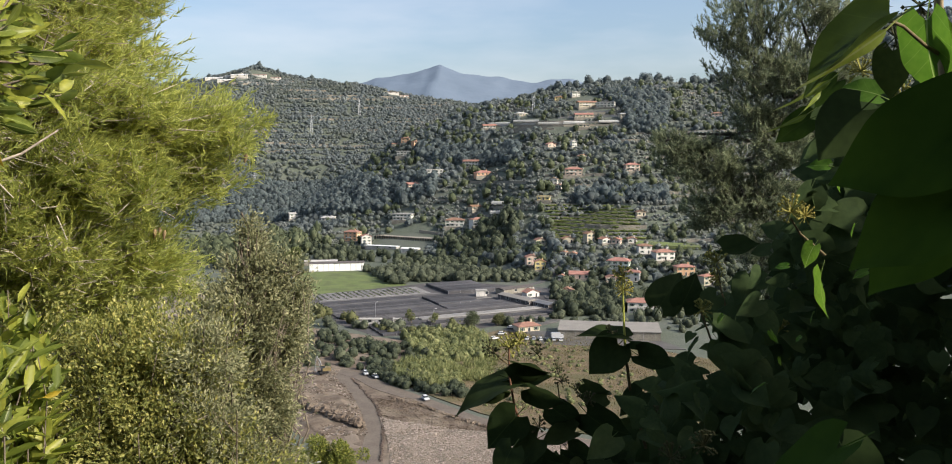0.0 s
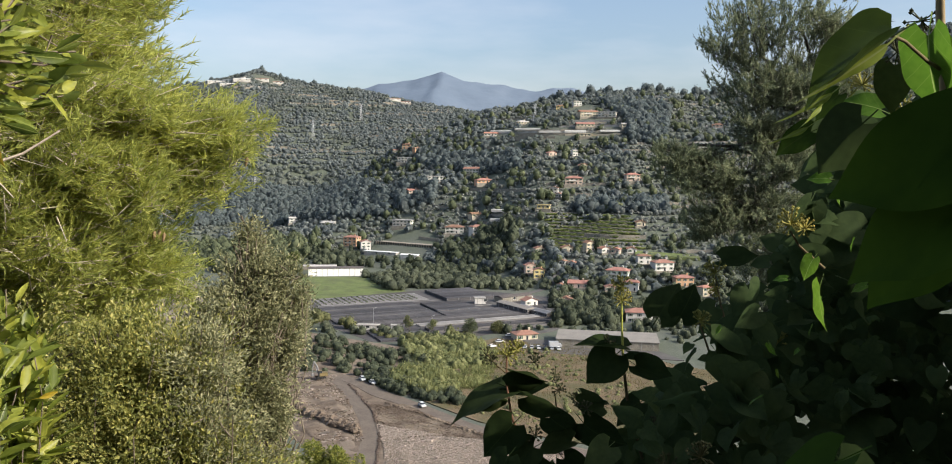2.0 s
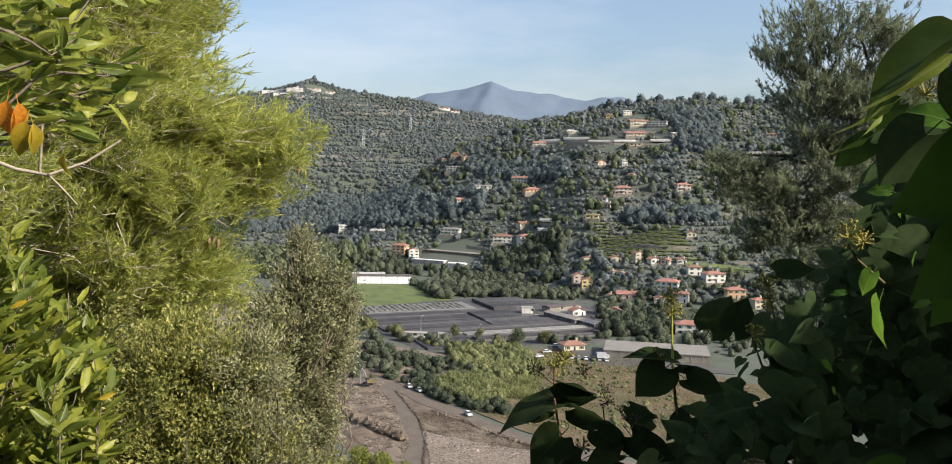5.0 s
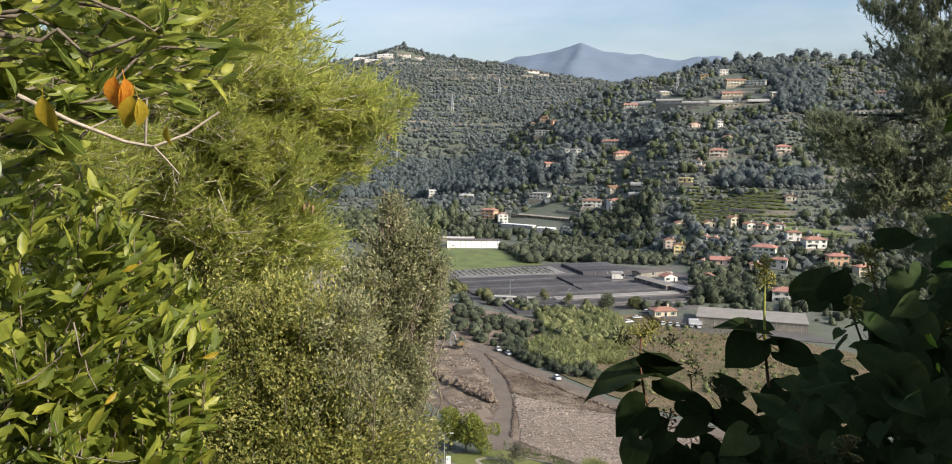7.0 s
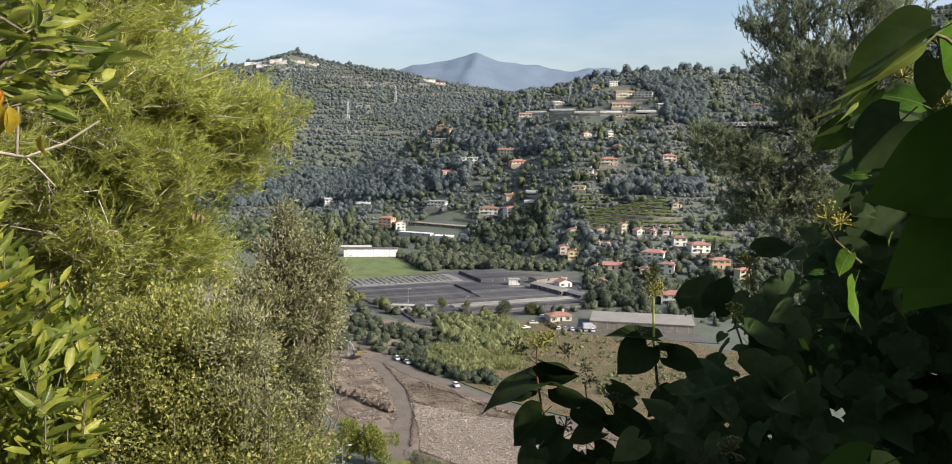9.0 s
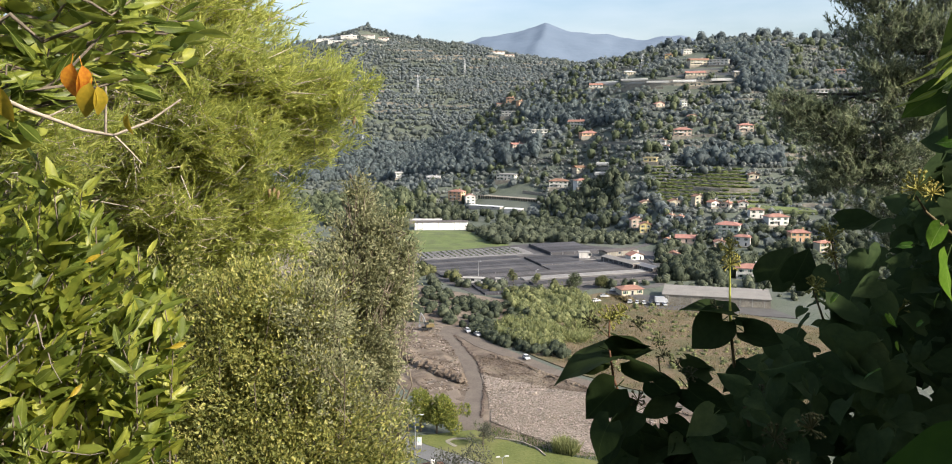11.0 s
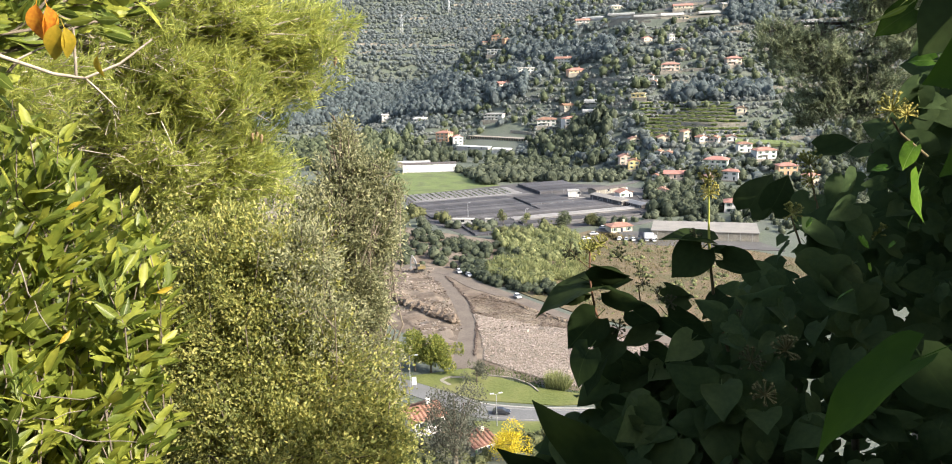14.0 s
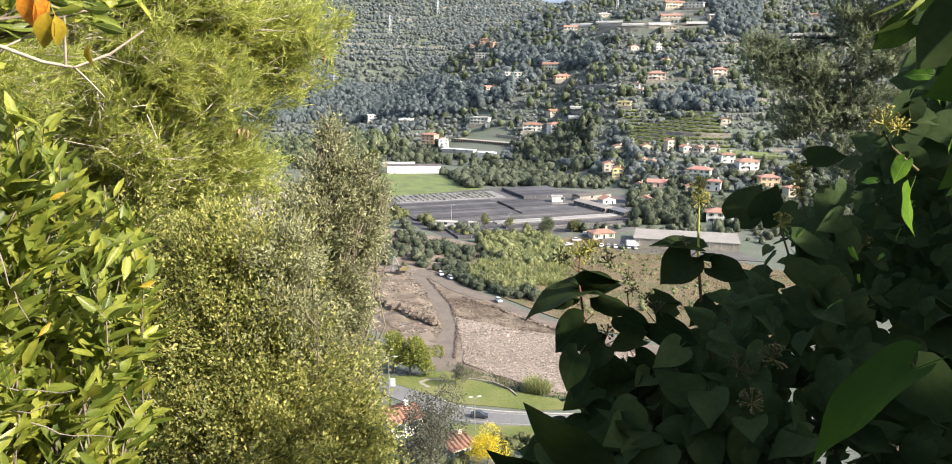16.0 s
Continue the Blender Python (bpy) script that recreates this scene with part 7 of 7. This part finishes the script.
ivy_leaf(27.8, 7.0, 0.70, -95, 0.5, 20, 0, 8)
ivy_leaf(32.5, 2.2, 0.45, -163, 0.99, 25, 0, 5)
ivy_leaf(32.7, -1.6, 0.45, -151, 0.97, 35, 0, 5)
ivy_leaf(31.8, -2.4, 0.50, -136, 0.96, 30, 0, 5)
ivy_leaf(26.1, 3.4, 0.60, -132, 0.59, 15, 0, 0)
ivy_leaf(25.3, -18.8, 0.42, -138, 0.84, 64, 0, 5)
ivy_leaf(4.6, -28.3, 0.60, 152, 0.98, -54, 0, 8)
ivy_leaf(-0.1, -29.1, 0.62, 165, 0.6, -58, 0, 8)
ivy_leaf(2.6, -20.4, 0.80, -122, 0.52, 34, 0, 3)
ivy_leaf(25.6, -18.5, 0.50, -55, 0.47, 20, 0, 0)

# the dense body of the ivy: the nearest leaves one by one, the rest joined
_n = 3000
_e = _rng.uniform(-36, 5, _n)
_a = np.interp(_e, (-34, -27, -20, -17, -14, -9.5, -7, -4, 2, 6), (-2, 3, 9.5, 12, 14.2, 17, 20, 22, 25, 27)) + _rng.beta(1, 1.5, _n) * 24
_d = np.clip(_rng.normal(1.25, 0.2, _n), 0.9, 1.9) + 0.012 * np.maximum(0, _a - 20)
_k = 260
_a[:_k], _e[:_k] = 0, _rng.uniform(-31, -20.6, _k)
_a[:_k] = np.interp(_e[:_k], (-30, -28.7, -27.9, -26, -23.9, -22.6, -20), (-5, -3.7, -2.75, -0.3, 0.6, 0.4, 1.5)) + 2.0 + _rng.uniform(0, 9.5, _k)
_d[:_k] = _rng.uniform(1.02, 1.15, _k)
# thin places where the valley shows between the sprays
_keep = _rng.uniform(0, 1, _n) > 0.84 * np.maximum(np.exp(-((_a - 15.8) / 2.8) ** 4 - ((_e + 12.4) / 2.4) ** 4), np.exp(-((_a - 19.5) / 2.0) ** 2 - ((_e + 9) / 2.0) ** 2))
_a, _e, _d = _a[_keep], _e[_keep], _d[_keep]
_order = np.argsort(_d)
_vs, _fs = [], []
for _i in _order:
    _args = (_a[_i], _e[_i], _d[_i], _rng.uniform(150, 330))
    _size, _tilt, _lift, _me = _rng.uniform(0.26, 0.62), _rng.normal(0, 40), _rng.normal(12, 28), int(_rng.integers(0, 4))
    if len(_vs) == 0 and _i in _order[:255]:
        ivy_leaf(*_args, _size, _tilt, _lift, 10 + _me)
    else:
        _m = np.array(leaf_pose(*_args, _tilt, _lift, _size))
        _co = np.array([q.co[:] for q in IVY_LEAVES[_me].vertices])
        _fs.append(np.array([tuple(q.vertices) for q in IVY_LEAVES[_me].polygons]) + len(_co) * len(_vs))
        _vs.append(_co @ _m[:3, :3].T + _m[:3, 3])
tagged(part("foliage", mesh_of("foliage", np.concatenate(_vs), np.concatenate(_fs), M["leaf_ivy_mass"], True), None, ivy), kind="stuff")
# ivy leaves to the right, mostly unseen, added to keep sun off the bush
_n = 6000
_a, _e = _rng.uniform(24, 105, _n), _rng.uniform(-40, 23, _n)
_d = np.where(_e < 16, _rng.uniform(1.25, 2.6, _n), _rng.uniform(1.6, 2.7, _n))
_ok = ((_a > 37) & (_e < np.interp(_a, (37, 55, 68), (12, 16, 23)))) | ((_e < 3) & (_rng.uniform(0, 1, _n) < 0.8))
# denser unseen screen of leaves that shades the lower ivy
_n = 1500
_a2 = _rng.uniform(48, 92, _n)
_e2 = _rng.uniform(-14, 1, _n) + np.interp(_a2, (48, 60, 72, 92), (9, 13.3, 17, 19.5))
_p = np.concatenate([spot(_a[_ok], _e[_ok], _d[_ok]), spot(_a2, _e2, _rng.uniform(1.15, 1.5, _n))])
_v, _f = leaves(_p, _rng.normal(0, 1, _p.shape) + np.array([-0.5, -0.3, -0.4]), _rng.normal(0, 0.8, _p.shape) + np.array([-0.4, -0.6, 0.5]), 0.085 * _rng.uniform(0.8, 1.3, len(_p)), 0.07 * _rng.uniform(0.8, 1.2, len(_p)))
tagged(part("foliage", mesh_of("foliage", _v, _f, M["leaf_ivy_mass"]), None, ivy), kind="stuff")


# ivy stems and flower heads
def stem(name, pts, r0, r1, parent, material):
    p = [spot(*q) for q in pts]
    return part(name, tubes(name, [(p, (r0, r1))], 6), material, parent)


def flower_head(turn, rise, away, size, material, n=22, seed=0, up=90):
    """A round head of stalked buds."""
    r = np.random.default_rng(seed)
    c = spot(turn, rise, away)
    d = unit(r.normal(0, 1, (n, 3)) + np.array([0, 0, 0.25]))
    size = size * 0.85
    lines = [([c - np.array([0, 0, size * 0.15]), c + q * size * r.uniform(0.8, 1.05)], (0.0005, 0.0005)) for q in d]
    vs, fs, base = [], [], 0
    for (a, b), rad in lines:
        v, f = tube([a, b], rad, 3)
        vs.append(v), fs.append(f + base)
        base += len(v)
        k = np.array([(1, 0, 0), (-1, 0, 0), (0, 1, 0), (0, -1, 0), (0, 0, 1), (0, 0, -1)]) * size * (0.17 if n < 20 else 0.125) + b
        o = np.array([(0, 2, 4, 4), (2, 1, 4, 4), (1, 3, 4, 4), (3, 0, 4, 4), (2, 0, 5, 5), (1, 2, 5, 5), (3, 1, 5, 5), (0, 3, 5, 5)])
        vs.append(k), fs.append(o[:, :4] + base)
        base += 6
    me = bpy.data.meshes.new("flower_head")
    faces = [tuple(dict.fromkeys(int(i) for i in q)) for q in np.concatenate(fs)]
    me.from_pydata([tuple(q) for q in np.concatenate(vs)], [], faces)
    me.materials.append(material)
    return part("flower_head", me, None, ivy)


# first stem in two pieces: sun-brightened green top, brown lower part
stem("stem", [(10.72, -8.6, 1.05), (10.8, -11, 1.05), (10.95, -13.5, 1.05)], 0.001, 0.0019, ivy, M["stalk_green"])
stem("stem", [(10.95, -13.5, 1.05), (11.3, -16, 1.06), (12.5, -20, 1.1)], 0.0019, 0.0024, ivy, M["stalk"])
stem("stem", [(2.4, -13.4, 1.0), (2.4, -15.3, 1.0), (2.8, -17.5, 1.0), (3.7, -19.8, 1.02), (4.6, -21.8, 1.08), (6.5, -27, 1.2)], 0.0012, 0.0024, ivy, M["stalk_red"])
stem("stem", [(0.9, -13.2, 1.0), (1.6, -14.0, 1.0), (2.4, -14.6, 1.0)], 0.0007, 0.0009, ivy, M["stalk"])
stem("stem", [(22.0, -3.8, 0.85), (22.6, -4.8, 0.86), (24.2, -6.2, 0.88)], 0.001, 0.0016, ivy, M["stalk"])
stem("stem", [(17.2, -7.2, 1.1), (17.6, -9, 1.1), (18.6, -12.5, 1.12)], 0.001, 0.002, ivy, M["stalk"])
stem("stem", [(16.2, -10.4, 1.05), (17.0, -12.5, 1.05), (18.0, -15, 1.08)], 0.001, 0.002, ivy, M["stalk"])
stem("stem", [(30.0, 13, 0.62), (30.2, 9.5, 0.62), (30.6, 5.6, 0.62), (31.0, 2.5, 0.63), (31.6, -3, 0.66)], 0.0026, 0.0036, ivy, M["twig_warm"])
stem("stem", [(27.4, 9.0, 0.525), (28.3, 8.5, 0.56), (29.6, 7.2, 0.6), (30.4, 6.6, 0.62)], 0.0009, 0.0014, ivy, M["stalk"])
stem("stem", [(25.6, 5.6, 0.8), (24.9, 4.6, 0.8), (25.1, 3.2, 0.8)], 0.001, 0.0014, ivy, M["stalk_green"])
stem("stem", [(28.4, 4.2, 0.75), (28.5, 3.0, 0.75), (28.9, 1.8, 0.75)], 0.001, 0.0014, ivy, M["stalk_green"])
stem("stem", [(6.0, -15.8, 1.0), (6.3, -18, 1.06), (7.2, -21.5, 1.16), (9.5, -27, 1.2)], 0.0008, 0.0016, ivy, M["stalk"])
for _k, (_a, _e, _d, _s, _m) in enumerate(((10.72, -8.0, 1.05, 0.017, "umbel"), (10.75, -9.0, 1.05, 0.015, "umbel"), (2.4, -13.2, 1.0, 0.018, "umbel"), (3.2, -12.8, 1.0, 0.013, "umbel"), (0.9, -13.3, 1.0, 0.013, "berry"), (1.3, -13.7, 1.0, 0.01, "berry"),
                                          (22.0, -3.2, 0.85, 0.018, "umbel"), (22.9, -3.5, 0.85, 0.012, "umbel"), (26.0, 6.0, 0.8, 0.014, "umbel"), (28.4, 4.3, 0.75, 0.013, "umbel"), (17.2, -6.8, 1.1, 0.019, "umbel"), (17.3, -8.0, 1.1, 0.014, "umbel"),
                                          (16.3, -10.2, 1.05, 0.016, "umbel"), (21.5, -11.3, 1.2, 0.02, "umbel"), (4.5, -13.7, 1.0, 0.013, "berry"), (6.3, -15.6, 1.0, 0.011, "berry"), (7.4, -16.2, 1.0, 0.011, "berry"), (8.4, -16.8, 1.0, 0.012, "berry"),
                                          (4.6, -18.8, 1.0, 0.013, "berry"), (9.9, -12.0, 1.04, 0.01, "berry"), (14.3, -20.4, 0.9, 0.018, "umbel_shaded"), (16.6, -19.4, 0.88, 0.018, "umbel_shaded"), (15.4, -22.5, 0.86, 0.016, "umbel_shaded"), (6.0, -14.6, 1.0, 0.011, "berry"), (13.2, -17.6, 1.0, 0.013, "berry"), (25.2, 8.0, 0.7, 0.011, "berry"), (27.9, 8.0, 0.66, 0.012, "berry"), (29.2, 9.8, 0.66, 0.013, "berry"))):
    flower_head(_a, _e, _d, _s, M[_m], 16 if _m == "berry" else 34, 200 + _k)

for _a, _b in ((13, 1.15), (17, 1.2), (21, 1.25), (26, 1.3)):
    stem("stem", [(_a, -22, _b), (_a + 1, -34, _b + 0.15), (_a + 1.5, -46, _b + 0.5), (_a + 2, -55, _b + 0.9)], 0.005, 0.012, ivy, M["bark"])

# small leaves added here and there as sun flecks, the light in their colour
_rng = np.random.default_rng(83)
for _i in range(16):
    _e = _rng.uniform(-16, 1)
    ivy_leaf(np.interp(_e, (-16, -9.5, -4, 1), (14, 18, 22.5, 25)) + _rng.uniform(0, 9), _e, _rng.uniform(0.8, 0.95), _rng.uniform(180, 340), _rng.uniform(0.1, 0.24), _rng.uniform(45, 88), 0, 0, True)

# laurel bush
laurel = thing("laurel_bush", Matrix(), "glossy green laurel bush with upright pointed leaves", "bush")
_rng = np.random.default_rng(81)
LAUREL_LEAVES = [blade_mesh("laurel_leaf", 0.07, w, M["leaf_laurel"], LAUREL, c, k, 8) for w, c, k in ((0.022, 0.35, 0.1), (0.025, 0.2, 0.16), (0.019, 0.45, 0.05))]
_stems = []
for _i in range(150):
    _top = _rng.uniform(-24, -1.0)
    _edge = np.interp(_top, (-26, -21, -17, -13, -9, -7, -4, -1), (-33, -31.6, -30.4, -29.4, -29.8, -31, -32.6, -36))
    _a1 = _edge - _rng.beta(1, 1.6) * 13
    _d = _rng.uniform(1.75, 2.7)
    _stems.append((bend(spot(_a1 - _rng.uniform(1, 7), _top - _rng.uniform(14, 26), _d + 0.15), spot(_a1, _top, _d), 0, 9, 0.02, _rng), (0.0035, 0.0012)))
for _i in range(30):
    _e1 = _rng.uniform(2.6, 13)
    _a1 = -26.8 - _rng.beta(1, 1.7) * 12 - max(0, 5 - _e1) * 1.1
    _d = _rng.uniform(1.7, 2.3)
    _stems.append((bend(spot(-44, _e1 + _rng.uniform(-9, 3), _d), spot(_a1, _e1, _d), 0.02, 9, 0.02, _rng), (0.006, 0.002)))
for _p, _q in _stems:
    part("stem", tubes("stem", [(_p, _q)], 5), M["bark"], laurel)
_at, _dir, _face, _wide = [], [], [], []
for _i, (_p, _q) in enumerate(_stems):
    for _j in range(54 if _i < 150 else 26):
        _t = _rng.uniform(1.5, 8.0)
        _k = min(int(_t), 7)
        _along = unit(_p[_k + 1] - _p[_k])
        _w = _j * 2.4 + _rng.normal(0, 0.3)
        _wide.append(0.0215 if _i < 150 else 0.027)
        _out = np.array([math.cos(_w), math.sin(_w), 0.0])
        _at.append(_p[_k] + (_p[_k + 1] - _p[_k]) * (_t - _k) + _rng.normal(0, 0.012, 3))
        _dir.append(unit(_along * _rng.uniform(0.6, 1.1) + _out * _rng.uniform(0.4, 1.1) + np.array([0.3, -0.05, 0.0]) + _rng.normal(0, 0.2, 3)))
        _face.append(_along * 0.8 - _out * 0.5 + _rng.normal(0, 0.35, 3) + np.array([0.2, -0.3, 0.2]))
_at, _dir, _face = np.array(_at), np.array(_dir), np.array(_face)
_near = np.argsort(np.linalg.norm(_at - np.array([0, 0, 80.0]), axis=1))
for _i in _near[:300]:
    _y = Vector(_dir[_i])
    _x = _y.cross(Vector(_face[_i])).normalized()
    _m = Matrix((_x, _y, _x.cross(_y))).transposed().to_4x4()
    part("leaf", LAUREL_LEAVES[int(_rng.integers(0, 3))], None, laurel).matrix_basis = Matrix.Translation(_at[_i]) @ _m @ Matrix.Scale(_rng.uniform(0.7, 1.1), 4)
_rest = _near[300:]
_v, _f = long_leaves(_at[_rest], _dir[_rest], _face[_rest], 0.07 * _rng.uniform(0.65, 1.15, len(_rest)), np.array(_wide)[_rest] * _rng.uniform(0.8, 1.2, len(_rest)))
tagged(part("foliage", mesh_of("foliage", _v, _f, M["leaf_laurel_mass"], True), None, laurel), kind="stuff")

for _a, _e, _d, _t in ((-29.6, -14.6, 1.75, 10), (-33.5, -8, 1.8, 200), (-36, -17, 1.8, 40)):
    part("leaf", blade_mesh("yellow_leaf", 0.05, 0.017, M["leaf_turning"], LAUREL, 0.25, 0.2, 6), None, laurel, "yellow dying leaf").matrix_basis = leaf_pose(_a, _e, _d, _t, 20, 0, 0.7)

for _a0, _e0, _a1, _e1 in ((-37, -22.3, -32, -24.2), (-41, -20.6, -35, -21.5), (-39, -19.3, -34.2, -20.8), (-42, -23.5, -36, -25.5), (-38.5, -24.5, -33.6, -26.8), (-37.6, -11.5, -36.4, -16), (-41, -15, -38.2, -13.2)):
    part("stem", tubes("stem", [(bend(spot(_a0, _e0, 1.78), spot(_a1, _e1, 1.74), 0.01, 7, 0.003, _rng), (0.0018, 0.0008))], 5), M["bark_grey"], laurel, "pale dry twig")

# bare twig with turning leaves
twig = thing("bare_twig", Matrix(), "pale bare twig with a few orange dying leaves", "twig")
stem("stem", [(-40, 3.2, 1.3), (-37, 1.6, 1.3), (-34, 0.35, 1.3), (-32.2, 0.0, 1.3), (-30, 0.9, 1.3), (-27.9, 2.4, 1.3)], 0.0038, 0.0016, twig, M["twig"])
stem("side_shoot", [(-32.2, 0.0, 1.3), (-31.4, -0.9, 1.3), (-30.6, -1.9, 1.29)], 0.002, 0.0009, twig, M["twig"])
stem("side_shoot", [(-32.7, 0.15, 1.3), (-32.6, 1.6, 1.29), (-32.5, 3.2, 1.28)], 0.0022, 0.0016, twig, M["twig"])
stem("side_shoot", [(-36, 1.2, 1.3), (-34.6, 1.9, 1.3), (-33.6, 2.2, 1.3)], 0.0018, 0.001, twig, M["twig"])
AUTUMN = blade_mesh("autumn_leaf", 0.06, 0.036, M["leaf_autumn"], LAUREL, 0.4, 0.5, 8)
TURNING = blade_mesh("turning_leaf", 0.06, 0.034, M["leaf_turning"], LAUREL, 0.35, 0.45, 8)
for _a, _e, _tip, _tilt, _s, _me in ((-34.4, 4.6, 262, 25, 0.8, AUTUMN), (-33.8, 4.5, 275, -35, 0.75, AUTUMN), (-33.4, 3.4, 255, 10, 0.85, TURNING), (-33.0, 3.2, 280, -30, 0.7, TURNING), (-31.3, 1.4, 262, 55, 0.5, TURNING), (-38.6, 3.2, 275, 30, 0.9, TURNING)):
    part("leaf", _me, None, twig).matrix_basis = leaf_pose(_a, _e, 1.27, _tip, _tilt, 0, _s)

# pine cones
for _a, _e, _d in ((-16.9, 2.2, 4.0), (-17.2, 1.8, 4.0), (-16.3, 0.6, 4.0), (-22.1, -4.4, 4.1), (-21.8, -4.6, 4.1), (-22.4, -4.5, 4.1)):
    _c = spot(_a, _e, _d)
    _co = tagged(new("pine_cone", tubes("pine_cone", [([_c + np.array([0, 0, 0.022]), _c + np.array([0, 0, 0.01]), _c - np.array([0.004, 0, 0.01]), _c - np.array([0.007, 0, 0.026])], (0.004, 0.01, 0.008, 0.002))], 8)), "brown hanging pine cone", "pine cone", "pine cones")
    _co.data.materials.append(M["cone"])

# unseen scrub behind the standing point, added to keep skylight off the ivy
_rng = np.random.default_rng(91)
_n = 60
_x, _y = _rng.uniform(-9, 9, _n), _rng.uniform(-5.5, -2.2, _n)
_p = np.stack([_x, _y, ground_height(_x, _y) - 0.3], 1)
_s = _rng.uniform(0.7, 1.2, (_n, 1)) * np.array([[1.1, 1.1, 2.6]])
tagged(new("bank_scrub", tree_crowns("bank_scrub", _p, _s, M["woods_near"], _rng, 1500, 0.3)), "unseen dark scrub added behind the camera to cut skylight", "scrub", kind="stuff")
